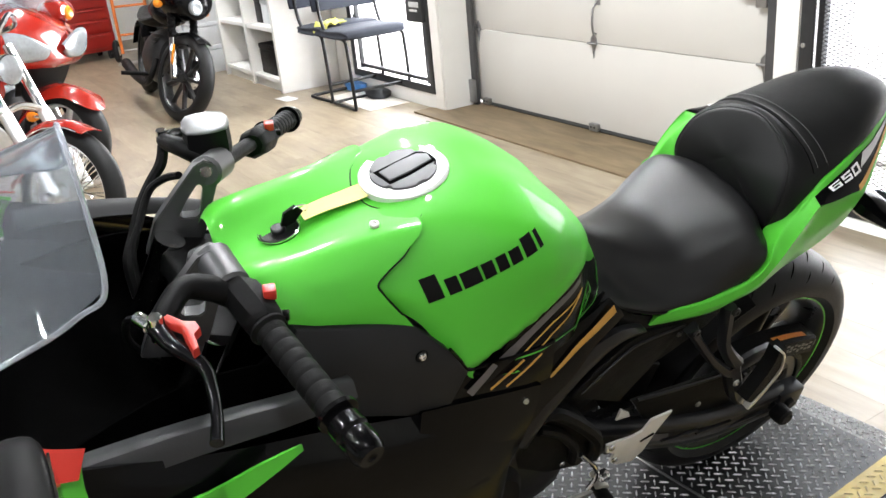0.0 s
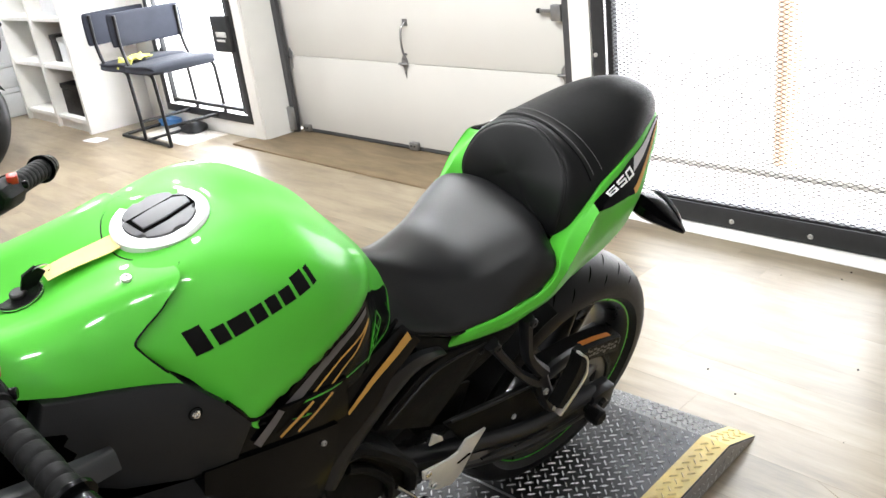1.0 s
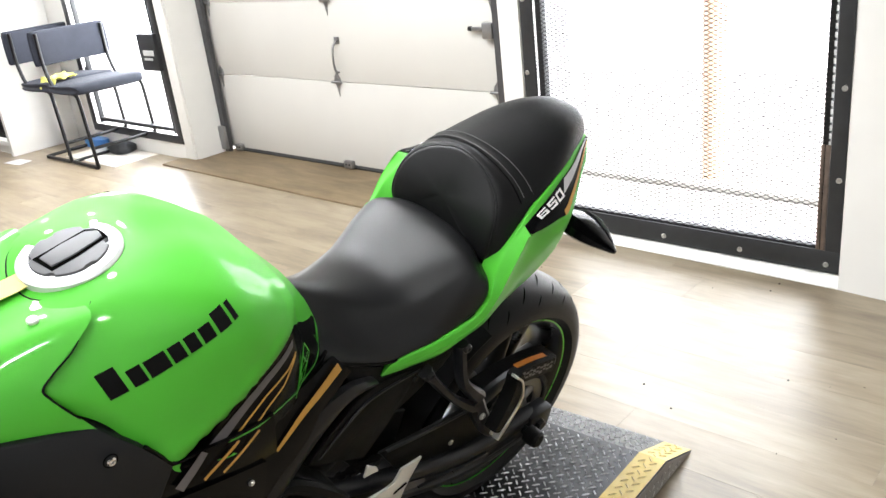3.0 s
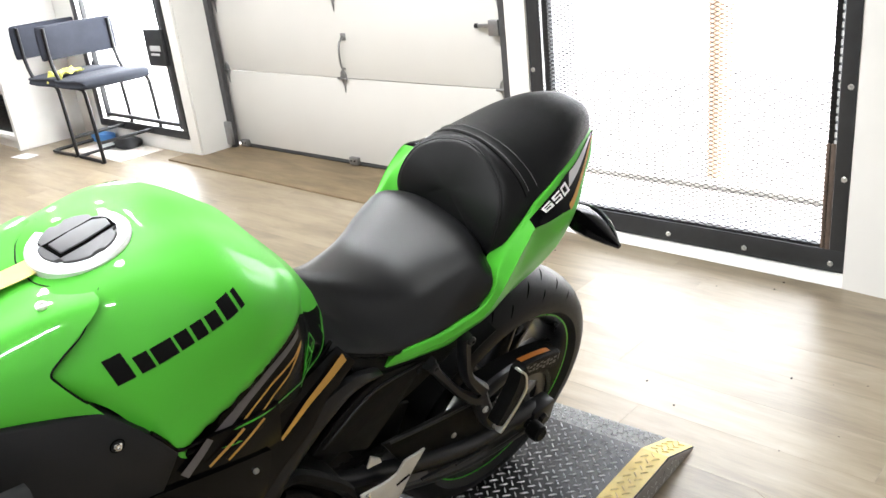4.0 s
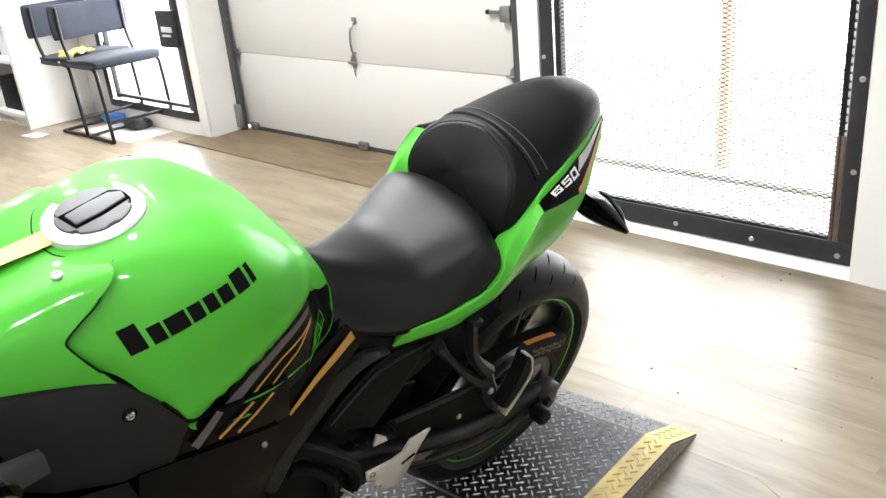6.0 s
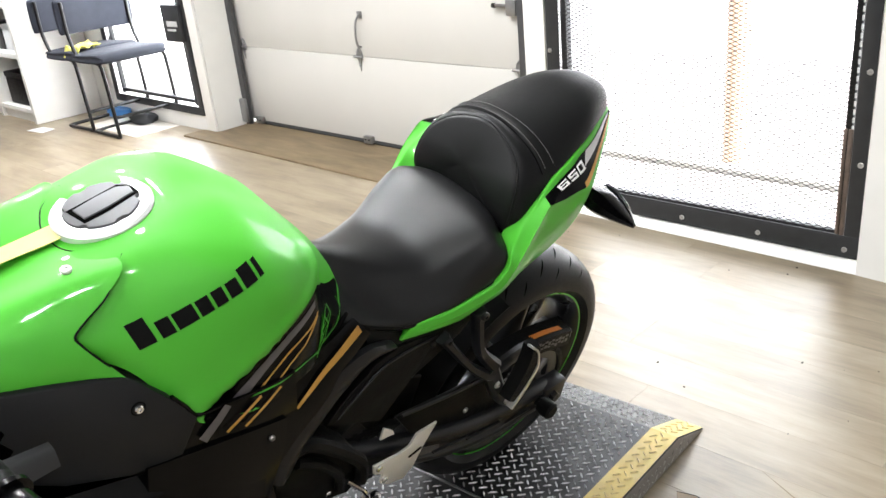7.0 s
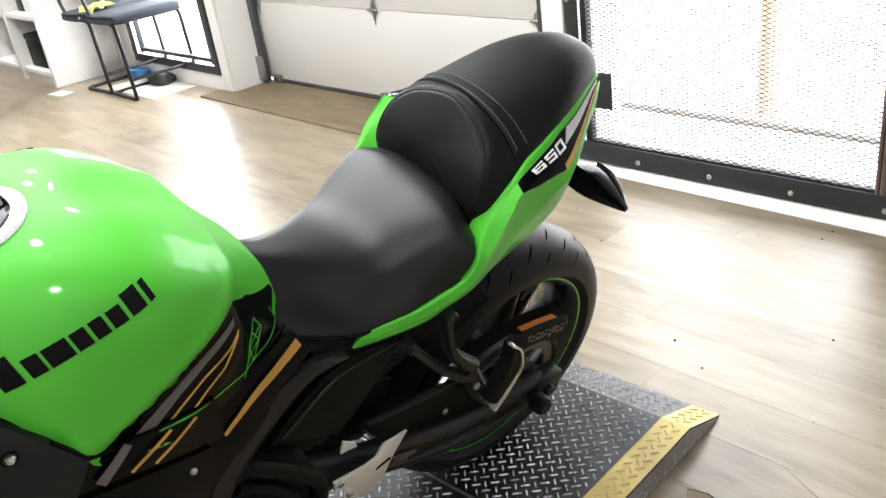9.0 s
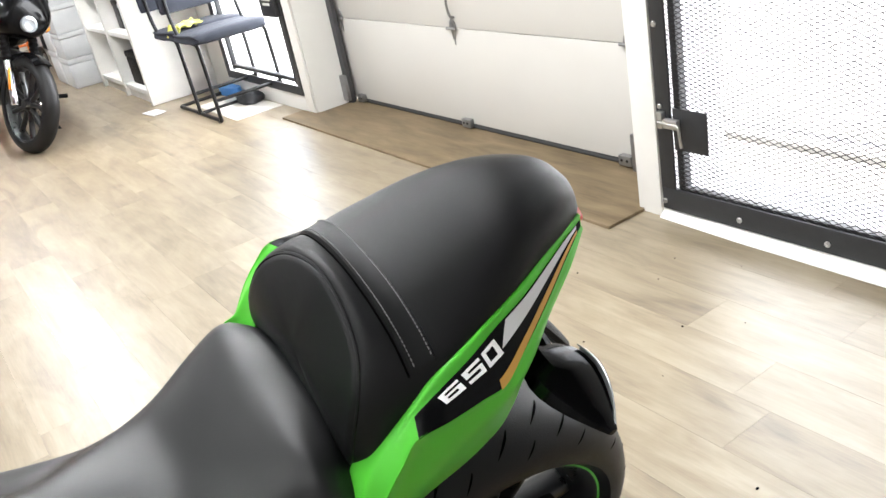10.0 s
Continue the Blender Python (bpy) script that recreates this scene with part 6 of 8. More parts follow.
# side fairings
for s in (1, -1):
    sc = part("side_cover", side_plate([(1.040, 0.930), (0.891, 0.889), (0.850, 0.848), (0.819, 0.799), (0.845, 0.752), (0.912, 0.760), (0.985, 0.790), (1.045, 0.825), (1.062, 0.875)],
                                       [0.142, 0.154, 0.183, 0.181, 0.182, 0.182, 0.178, 0.165, 0.148], 0.03, 0.004, s), MATT_COVER, bike, "matt black side cover")
    part("cover_bolt", bolt_head((0.889, s * 0.1765, 0.853), (0, s, 0.1), 0.0058, 0.004), CHROME, sc)
    # near-black ring painted as the shade round the sunk bolt
    part("bolt_recess", lathe([(0, 0.008), (0.001, 0.009), (0.002, 0.008)], (0.889, s * 0.1750, 0.853), (0, s, 0.1), 20), GROOVE, sc)
    # main black fairing panel below
    part("lower_fairing", loft([
        [(1.30, s * 0.245, 0.93), (1.32, s * 0.265, 0.86), (1.30, s * 0.26, 0.72), (1.22, s * 0.22, 0.55)],
        [(1.16, s * 0.235, 0.875), (1.17, s * 0.26, 0.82), (1.14, s * 0.255, 0.68), (1.06, s * 0.215, 0.50)],
        [(1.03, s * 0.205, 0.815), (1.03, s * 0.235, 0.77), (1.00, s * 0.235, 0.65), (0.93, s * 0.20, 0.47)],
        [(0.90, s * 0.180, 0.755), (0.90, s * 0.205, 0.72), (0.87, s * 0.215, 0.62), (0.82, s * 0.195, 0.46)],
        [(0.80, s * 0.165, 0.715), (0.79, s * 0.180, 0.685), (0.78, s * 0.195, 0.60), (0.755, s * 0.185, 0.48)],
        [(0.715, s * 0.150, 0.675), (0.71, s * 0.160, 0.655), (0.735, s * 0.180, 0.58), (0.74, s * 0.178, 0.50)]], 5, 5, thick=0.006), BLACK_GLOSS, bike, "gloss black side fairing")
    blade = part("fairing_blade", loft([[(1.080, s * 0.252, 0.862), (1.080, s * 0.256, 0.856)], [(1.13, s * 0.264, 0.868), (1.13, s * 0.269, 0.845)], [(1.19, s * 0.270, 0.862), (1.19, s * 0.276, 0.828)], [(1.28, s * 0.273, 0.858), (1.28, s * 0.278, 0.81)]], 5, 3, thick=0.004), GREEN, bike, "lime green fairing blade")
    part("inner_trim", loft([[(0.99, s * 0.172, 0.862), (0.99, s * 0.190, 0.866), (0.99, s * 0.202, 0.850)], [(1.07, s * 0.190, 0.884), (1.07, s * 0.214, 0.890), (1.07, s * 0.226, 0.868)], [(1.19, s * 0.200, 0.905), (1.19, s * 0.228, 0.914), (1.19, s * 0.242, 0.890)], [(1.30, s * 0.205, 0.912), (1.30, s * 0.234, 0.922), (1.30, s * 0.248, 0.895)]], 5, 4, thick=0.003), TRIM_GREY, bike, "grey inner fairing trim")
    # nose side with green and red flashes
    nose = part("nose_panel", loft([
        [(1.296, s * 0.238, 0.942), (1.300, s * 0.258, 0.915), (1.295, s * 0.266, 0.86)],
        [(1.345, s * 0.226, 0.968), (1.35, s * 0.256, 0.935), (1.35, s * 0.264, 0.85)],
        [(1.43, s * 0.165, 1.00), (1.45, s * 0.205, 0.935), (1.45, s * 0.215, 0.83)],
        [(1.53, s * 0.07, 0.985), (1.56, s * 0.10, 0.91), (1.55, s * 0.11, 0.81)],
        [(1.57, 0.0, 0.97), (1.60, 0.0, 0.89), (1.59, 0.0, 0.79)]], 5, 5, thick=0.004), GREEN, bike, "lime green nose panel")
    part("red_flash", loft([[(1.290, s * 0.238, 0.950), (1.303, s * 0.262, 0.936)], [(1.32, s * 0.236, 0.962), (1.325, s * 0.264, 0.945)], [(1.345, s * 0.230, 0.975), (1.352, s * 0.262, 0.957)]], 4, 3, thick=0.002), RED, nose, "red flash on the nose panel")

settle(known)

known = set(bpy.data.objects.keys())
for s in (1, -1):
    # added filler that closes the view to the floor, shade in its colour
    part("inner_cowl", loft([[(0.90, s * 0.150, 0.80), (0.90, s * 0.165, 0.70), (0.90, s * 0.160, 0.58)], [(1.03, s * 0.150, 0.885), (1.03, s * 0.175, 0.74), (1.03, s * 0.165, 0.58)], [(1.18, s * 0.170, 0.925), (1.18, s * 0.190, 0.76), (1.18, s * 0.170, 0.60)], [(1.32, s * 0.190, 0.90), (1.32, s * 0.200, 0.78), (1.32, s * 0.180, 0.64)]], 4, 4, thick=0.004), CAVITY_SHADE, bike, "added black filler inside the fairing, shade put into its colour")
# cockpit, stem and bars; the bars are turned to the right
part("cockpit_panel", loft([[(1.10, v, 0.80 + 0.15 * abs(v)) for v in (-0.19, -0.08, 0, 0.08, 0.19)], [(1.20, v, 0.78 + 0.4 * abs(v)) for v in (-0.22, -0.1, 0, 0.1, 0.22)], [(1.30, v, 0.84 + 0.3 * abs(v)) for v in (-0.235, -0.11, 0, 0.11, 0.235)], [(1.38, v, 0.96 - 0.1 * abs(v)) for v in (-0.2, -0.1, 0, 0.1, 0.2)]], 4, 4, thick=0.004), CAVITY_SHADE, bike, "cockpit lining with the cavity's shade put into its black")
part("dashboard", loft([[(1.335, -0.08, 0.985), (1.335, 0, 0.995), (1.335, 0.06, 0.985)], [(1.35, -0.085, 1.02), (1.35, 0, 1.03), (1.35, 0.065, 1.02)], [(1.38, -0.08, 1.035), (1.38, 0, 1.04), (1.38, 0.06, 1.03)]], 4, 4, thick=0.025), BLACK_PLASTIC, bike, "black dashboard housing")
part("frame_spar", loft([[(1.06, s_ * 0.06, 0.86) for s_ in (-1, 1)] + [(1.02, s_ * 0.06, 0.80) for s_ in (1, -1)], [(0.95, s_ * 0.12, 0.80) for s_ in (-1, 1)] + [(0.93, s_ * 0.12, 0.72) for s_ in (1, -1)], [(0.72, s_ * 0.135, 0.62) for s_ in (-1, 1)] + [(0.70, s_ * 0.135, 0.55) for s_ in (1, -1)]], 4, 3, True, caps=True), BLACK_PLASTIC, bike, "black frame and airbox")
RAKE = Vector((-math.sin(radians(24)), 0, math.cos(radians(24))))
STEER = Matrix.Translation((1.085, 0, 0.95)) @ Matrix.Rotation(radians(-15.5), 4, RAKE) @ Matrix.Rotation(radians(-3.6), 4, 'X') @ Matrix.Translation((0, 0, -0.95))


def steer(bm):
    bmesh.ops.transform(bm, matrix=STEER, verts=bm.verts)
    return bm


bars = part("handlebar", steer(lathe([(-0.02, 0.0), (-0.02, 0.030), (0.004, 0.030), (0.010, 0.024), (0.010, 0.012), (0.004, 0.010), (0.004, 0.0)], (0.01, 0, 0.955), (-0.3, 0, 1), 32)), GREY_PLASTIC, bike, "grey top clamp nut")
part("top_clamp", steer(plate([(0.05, -0.115, 0.935), (0.075, -0.07, 0.942), (0.05, 0.0, 0.942), (0.075, 0.07, 0.942), (0.05, 0.115, 0.935), (-0.005, 0.12, 0.925), (-0.035, 0.03, 0.925), (-0.035, -0.03, 0.925), (-0.005, -0.12, 0.925)], (-0.3, 0, 1), 0.03, 0.006)), BLACK_PLASTIC, bars, "black triple clamp")
for s in (1, -1):
    # cast riser with a window, and its clamp bolt
    a0, a1 = Vector((0.045, s * 0.092, 0.925)), Vector((0.000, s * 0.128, 1.018))
    bm = window_plate([(0.004, 1.045), (0.018, 1.038), (0.051, 0.998), (0.080, 0.962), (0.099, 0.915), (0.030, 0.905), (0.014, 0.945), (-0.013, 1.022), (-0.010, 1.038)],
                      [(0.013, 1.012), (0.019, 1.009), (0.034, 0.989), (0.046, 0.969), (0.044, 0.964), (0.026, 0.963), (0.020, 0.967), (0.012, 0.998), (0.011, 1.006)], 0.124, 0.022, s)
    rs = part("riser", steer(bm), FRAME_GREY, bars, "dark grey cast bar riser")
    part("clamp_collar", steer(rod((0.004, s * 0.104, 1.027), (-0.016, s * 0.158, 1.015), 0.0215)), FRAME_GREY, rs)
    part("clamp_bolt", steer(rod((0.003, s * 0.110, 1.028), (0.003, s * 0.100, 1.029), 0.0085)), CHROME, rs)
    # bar, grip, weight
    end = Vector((-0.128, s * 0.402, 0.960))
    ins = Vector((-0.002, s * 0.12, 1.022))
    P_ = lambda t: ins.lerp(end, t)
    sw0, g0, g1, wl = (0.13, 0.345, 0.755, 0.060) if s > 0 else (0.44, 0.66, 1.0, 0.032)
    bar = part("bar_tube", steer(rod(P_(0), P_(g1 + 0.05), 0.0112)), BLACK_PLASTIC, bars, "black handlebar tube")
    gp = []
    L2 = (P_(g1) - P_(g0)).length
    for k in range(41):
        t = k / 40
        gp.append((L2 * t, 0.0165 - (0.0014 if (k % 5 == 0 and 2 < k < 38) else 0) + (0.004 if k < 2 else 0)))
    part("grip", steer(lathe([(0, 0.0)] + gp + [(L2, 0.0)], P_(g0), end - ins, 28)), GRIP, bar, "ribbed black rubber grip")
    part("bar_end", steer(lathe([(0, 0.0), (0, 0.022), (0.005, 0.022), (0.006, 0.015), (wl * 0.2, 0.0175), (wl * 0.45, 0.0185), (wl * 0.5, 0.016), (wl * 0.56, 0.018), (wl * 0.9, 0.017), (wl, 0.013), (wl, 0.006), (wl - 0.006, 0.0)], P_(g1), end - ins, 28)), BLACK_GLOSS, bar, "gloss black bar end weight")
    # switch cluster
    secs = []
    for t, k in ((sw0, 0.75), (sw0 + 0.03, 1.0), (sw0 + 0.11, 1.05), (sw0 + 0.18, 1.0), (sw0 + 0.21, 0.8)):
        p = P_(t)
        secs.append([p + Vector((0.023 * k * math.cos(a) - 0.003, 0, 0.024 * k * math.sin(a) - 0.002)) for a in [2 * math.pi * i / 8 for i in range(8)]])
    sw = part("switch_housing", steer(loft(secs, 2, 1, True, caps=True)), BLACK_PLASTIC, bars, "black switch housing", 30)
    p = P_(sw0 + 0.12)
    part("red_switch", steer(box(p + Vector((-0.026, -0.008, 0.014)), p + Vector((-0.012, 0.008, 0.0265)), 0.002)), RED, sw, "red rocker switch")
    part("switch_button", steer(rod(p + Vector((-0.026, s * 0.016, 0.0)), p + Vector((-0.036, s * 0.018, 0.0)), 0.006)), BLACK_GLOSS, sw)
    # lever with perch and red adjuster
    pv = Vector((0.060, s * 0.225, 1.026))
    lv = part("lever_perch", steer(tube([P_(0.14) + Vector((0.01, 0, 0)), (0.030, s * 0.170, 1.034), (0.052, s * 0.205, 1.030), pv], [0.016, 0.013, 0.012, 0.009], 10, 5)), BLACK_PLASTIC, bars, "black lever perch")
    part("pivot_bolt", steer(rod(pv + Vector((0, 0, -0.014)), pv + Vector((0, 0, 0.016)), 0.0075)), CHROME, lv)
    part("lever", steer(tube([pv, (0.046, s * 0.250, 1.022), (0.020, s * 0.275, 1.012), (0.013, s * 0.300, 1.002), (0.011, s * 0.330, 0.994), (0.013, s * 0.358, 0.988)], [0.010, 0.0085, 0.007, 0.006, 0.006, 0.007], 10, 6)), BLACK_GLOSS, lv, "black lever")
    if s > 0:
        part("lever_adjuster", steer(plate([(0.054, 0.219, 1.036), (0.050, 0.228, 1.036), (0.036, 0.240, 1.036), (0.034, 0.248, 1.034), (0.026, 0.276, 1.032), (0.020, 0.272, 1.033), (0.024, 0.252, 1.034), (0.018, 0.244, 1.035), (0.022, 0.234, 1.036), (0.034, 0.230, 1.036), (0.048, 0.217, 1.037)], (0, 0, 1), 0.010, 0.002)), RED, lv, "red anodised lever adjuster")
        part("cable", steer(tube([(0.078, 0.198, 1.022), (0.096, 0.170, 1.000), (0.105, 0.125, 0.94), (0.09, 0.06, 0.86)], 0.0045, 8, 5)), BLACK_PLASTIC, bars)
        part("adjuster_barrel", steer(rod((0.066, 0.218, 1.024), (0.080, 0.196, 1.022), 0.008)), CHROME, lv)
    else:
        rv = part("brake_reservoir", steer(loft([[(0.018, -0.158, 1.006), (0.020, -0.206, 1.006), (-0.022, -0.212, 1.006), (-0.026, -0.164, 1.006)], [(0.023, -0.155, 1.030), (0.025, -0.210, 1.030), (-0.026, -0.216, 1.030), (-0.030, -0.161, 1.030)], [(0.022, -0.156, 1.060), (0.024, -0.209, 1.060), (-0.025, -0.215, 1.060), (-0.029, -0.162, 1.060)]], 3, 3, True, caps=True)), BLACK_PLASTIC, bars, "black brake fluid reservoir")
        part("reservoir_lid", steer(loft([[(0.023, -0.154, 1.0602), (0.025, -0.210, 1.0602), (-0.026, -0.216, 1.0602), (-0.030, -0.161, 1.0602)], [(0.022, -0.155, 1.0640), (0.024, -0.209, 1.0640), (-0.025, -0.215, 1.0640), (-0.029, -0.162, 1.0640)], [(0.013, -0.163, 1.0672), (0.015, -0.200, 1.0672), (-0.017, -0.206, 1.0672), (-0.021, -0.170, 1.0672)]], 3, 3, True, caps=True)), LID_METAL, rv, "grey metal reservoir lid")
        part("brake_hose", steer(tube([(0.060, -0.218, 1.020), (0.067, -0.205, 0.998), (0.086, -0.192, 0.976), (0.102, -0.170, 0.954), (0.115, -0.140, 0.922), (0.124, -0.110, 0.895), (0.115, -0.085, 0.82)], [0.008, 0.0085, 0.007, 0.007, 0.009, 0.009, 0.008], 8, 5)), BLACK_PLASTIC, bars)
        part("brake_hose", steer(tube([(0.040, -0.135, 1.012), (0.062, -0.165, 0.995), (0.086, -0.172, 0.975), (0.104, -0.150, 0.940), (0.118, -0.115, 0.905), (0.108, -0.08, 0.82)], 0.0055, 8, 5)), BLACK_PLASTIC, bars)

settle(known, True)

# forks and front wheel
wheel(bike, (1.41, 0, 0.285), 0.298, 0.061, "front_wheel")
for s in (1, -1):
    fk = part("fork_leg", tube([(1.41, s * 0.098, 0.285), (1.26, s * 0.098, 0.62)], 0.028, 14, 3), BLACK_PLASTIC, bike, "black fork leg")
    part("fork_tube", tube([(1.262, s * 0.098, 0.615), (1.125, s * 0.098, 0.935)], 0.0205, 14, 3), CHROME, fk)
part("front_fender", loft([[(1.41 + 0.318 * math.cos(a), v * (1 - 0.25 * abs(e)), 0.285 + 0.318 * math.sin(a) - abs(e) * 0.04) for e, v in ((-1, -0.075), (-0.5, -0.05), (0, 0), (0.5, 0.05), (1, 0.075))] for a in (0.35, 0.8, 1.3, 1.8, 2.3, 2.7)], 4, 4, thick=0.003), BLACK_PLASTIC, bike, "black front fender")

known = set(bpy.data.objects.keys())
# windscreen
part("windscreen", loft([
    [(1.232, -0.140, 1.055), (1.228, -0.075, 1.118), (1.230, 0.0, 1.172), (1.228, 0.075, 1.118), (1.232, 0.140, 1.055)],
    [(1.31, -0.182, 1.040), (1.315, -0.10, 1.100), (1.32, 0.0, 1.138), (1.315, 0.10, 1.100), (1.31, 0.182, 1.040)],
    [(1.41, -0.170, 1.005), (1.42, -0.095, 1.055), (1.43, 0.0, 1.082), (1.42, 0.095, 1.055), (1.41, 0.170, 1.005)],
    [(1.50, -0.105, 0.985), (1.52, -0.06, 1.01), (1.53, 0.0, 1.022), (1.52, 0.06, 1.01), (1.50, 0.105, 0.985)]], 6, 5, thick=0.004), SMOKE, bike, "clear curved windscreen")
ws = bike.children[-1]
part("screen_edge", tube([(1.50, 0.105, 0.985), (1.41, 0.170, 1.005), (1.31, 0.182, 1.040), (1.262, 0.165, 1.050), (1.232, 0.140, 1.055), (1.228, 0.075, 1.118), (1.230, 0.0, 1.172), (1.228, -0.075, 1.118), (1.232, -0.140, 1.055), (1.31, -0.182, 1.040), (1.41, -0.170, 1.005), (1.50, -0.105, 0.985)], 0.0032, 8, 5), SCREEN_EDGE, ws, "pale polished screen edge")
# left mirror
for s in (1, -1):
    mr = part("mirror", loft([[(1.332 + du, s * v, 1.052 + dw * h) for du, dw in ((0.035 * k, 0), (0.02 * k, 0.035), (-0.012 * k, 0.03), (-0.016 * k, 0), (-0.012 * k, -0.03), (0.02 * k, -0.035))] for v, k, h in ((0.325, 0.5, 0.5), (0.35, 1.0, 1.0), (0.41, 1.1, 1.1), (0.47, 1.0, 0.95), (0.495, 0.5, 0.5))], 4, 3, True, caps=True), BLACK_PLASTIC, bike, "black mirror housing")
    part("mirror_stalk", tube([(1.42, s * 0.19, 0.965), (1.41, s * 0.26, 1.01), (1.342, s * 0.345, 1.045)], 0.011, 8), BLACK_PLASTIC, mr)
    part("mirror_glass", plate([(1.3125, s * 0.35, 1.047), (1.3125, s * 0.36, 1.077), (1.3125, s * 0.46, 1.079), (1.3125, s * 0.475, 1.047), (1.3125, s * 0.46, 1.022), (1.3125, s * 0.36, 1.022)], (-1, 0, 0), 0.002, 0), CHROME, mr, "mirror glass")
settle(known, True)

# frame cover with gold stripe, subframe, engine, pegs
known = set(bpy.data.objects.keys())
for s in (1, -1):
    part("frame_cover", loft([
        [(0.524, s * 0.108, 0.770), (0.510, s * 0.119, 0.752), (0.500, s * 0.120, 0.738)],
        [(0.585, s * 0.122, 0.760), (0.565, s * 0.131, 0.728), (0.552, s * 0.130, 0.710)],
        [(0.66, s * 0.133, 0.745), (0.622, s * 0.143, 0.692), (0.606, s * 0.142, 0.670)],
        [(0.735, s * 0.150, 0.760), (0.690, s * 0.152, 0.680), (0.660, s * 0.150, 0.640)],
        [(0.80, s * 0.170, 0.785), (0.755, s * 0.164, 0.690), (0.705, s * 0.154, 0.600)]], 5, 5, thick=0.006), BLACK_GLOSS, bike, "gloss black frame cover")
settle(known)
for s in (1, -1):
    part("gold_stripe", band([(u, s * v, w) for u, v, w in ((0.521, 0.1335, 0.772), (0.560, 0.1440, 0.756), (0.599, 0.1530, 0.7405), (0.629, 0.1605, 0.725), (0.656, 0.1675, 0.712))], (0.0185, 0.0060), (0, s, 0.15), 0.003), ORANGE_DECAL, bike, "gold stripe on the frame cover")
    # striped panel below the tank, and the rear corner of the side fairing
    sp_ = part("striped_panel", loft([[(u0, s * v0, w0), ((u0 + u1) / 2, s * (v0 + v1) / 2 + s * 0.002, (w0 + w1) / 2), (u1, s * v1, w1)] for (u0, v0, w0), (u1, v1, w1) in
                  (((0.820, 0.1815, 0.815), (0.866, 0.190, 0.775)), ((0.789, 0.1815, 0.811), (0.798, 0.187, 0.753)), ((0.746, 0.181, 0.807), (0.743, 0.183, 0.737)), ((0.700, 0.177, 0.801), (0.700, 0.178, 0.722)), ((0.664, 0.171, 0.796), (0.656, 0.170, 0.712)))], 4, 3, thick=0.005), BLACK_GLOSS, bike, "gloss black striped panel below the tank")
    for a_, b_, c_, wd, mt_, lb in (((0.778, 0.1855, 0.813), (0.794, 0.1875, 0.797), (0.818, 0.1905, 0.777), (0.011, 0.015), GREY_DECAL, "grey stripe"), ((0.727, 0.1830, 0.797), (0.744, 0.1850, 0.787), (0.782, 0.1885, 0.767), 0.0048, ORANGE_DECAL, "gold stripe"),
                                    ((0.694, 0.1800, 0.792), (0.723, 0.1835, 0.773), (0.753, 0.1862, 0.757), 0.0042, ORANGE_DECAL, "gold stripe")):
        part("stripe", band([(p[0], s * p[1], p[2]) for p in (a_, b_, c_)], wd, (0, s, 0.15), 0.003), mt_, sp_, lb)
    fr_ = part("fairing_corner", loft([[(u, s * v, w) for u, v, w in row] for row in (((0.893, 0.196, 0.781), (0.905, 0.222, 0.72), (0.88, 0.240, 0.62)), ((0.800, 0.192, 0.756), (0.795, 0.205, 0.69), (0.785, 0.224, 0.60)), ((0.735, 0.186, 0.735), (0.735, 0.195, 0.67), (0.758, 0.212, 0.56)), ((0.679, 0.179, 0.716), (0.690, 0.186, 0.65), (0.745, 0.200, 0.52)))], 4, 4, thick=0.006), BLACK_GLOSS, bike, "gloss black rear corner of the side fairing")
    part("fairing_screw", bolt_head((0.710, s * 0.1865, 0.702), (0, s, 0.1), 0.0045), STEEL, fr_)
    part("panel_seam", tube([(u, s * v, w) for u, v, w in ((0.849, 0.180, 0.866), (0.833, 0.1815, 0.841), (0.819, 0.1835, 0.818), (0.790, 0.183, 0.813), (0.747, 0.183, 0.808), (0.700, 0.179, 0.801), (0.667, 0.173, 0.797))], 0.0028, 8, 4), BLACK_GLOSS, tank, "dark seam below the tank")
    # black subframe cover under the tail
    part("subframe_cover", loft([
        [(0.520, s * 0.114, 0.760), (0.49, s * 0.126, 0.715), (0.50, s * 0.128, 0.61)],
        [(0.440, s * 0.122, 0.712), (0.43, s * 0.130, 0.668), (0.44, s * 0.130, 0.57)],
        [(0.36, s * 0.126, 0.690), (0.35, s * 0.131, 0.648), (0.36, s * 0.126, 0.58)],
        [(0.24, s * 0.122, 0.690), (0.24, s * 0.126, 0.655), (0.26, s * 0.118, 0.61)]], 5, 4, thick=0.005), BLACK_PLASTIC, bike, "matt black subframe cover")
    # long swept blade over the frame, and the flat cover below it
    part("frame_blade", cast_arm([(0.440, 0.693), (0.500, 0.709), (0.553, 0.700), (0.605, 0.668), (0.650, 0.615), (0.680, 0.555)], [0.142, 0.152, 0.160, 0.166, 0.170, 0.172], [0.002, 0.015, 0.022, 0.024, 0.021, 0.014], 0.018, s, 0.35, 7), SATIN_BLACK, bike, "satin black swept frame blade")
    lc = part("lower_frame_cover", side_plate([(0.324, 0.658), (0.357, 0.667), (0.431, 0.683), (0.479, 0.675), (0.536, 0.641), (0.580, 0.600), (0.452, 0.520), (0.393, 0.570), (0.346, 0.625)], [0.130, 0.132, 0.136, 0.140, 0.146, 0.148, 0.140, 0.134, 0.130], 0.012, 0.004, s), BLACK_PLASTIC, bike, "matt black lower frame cover")
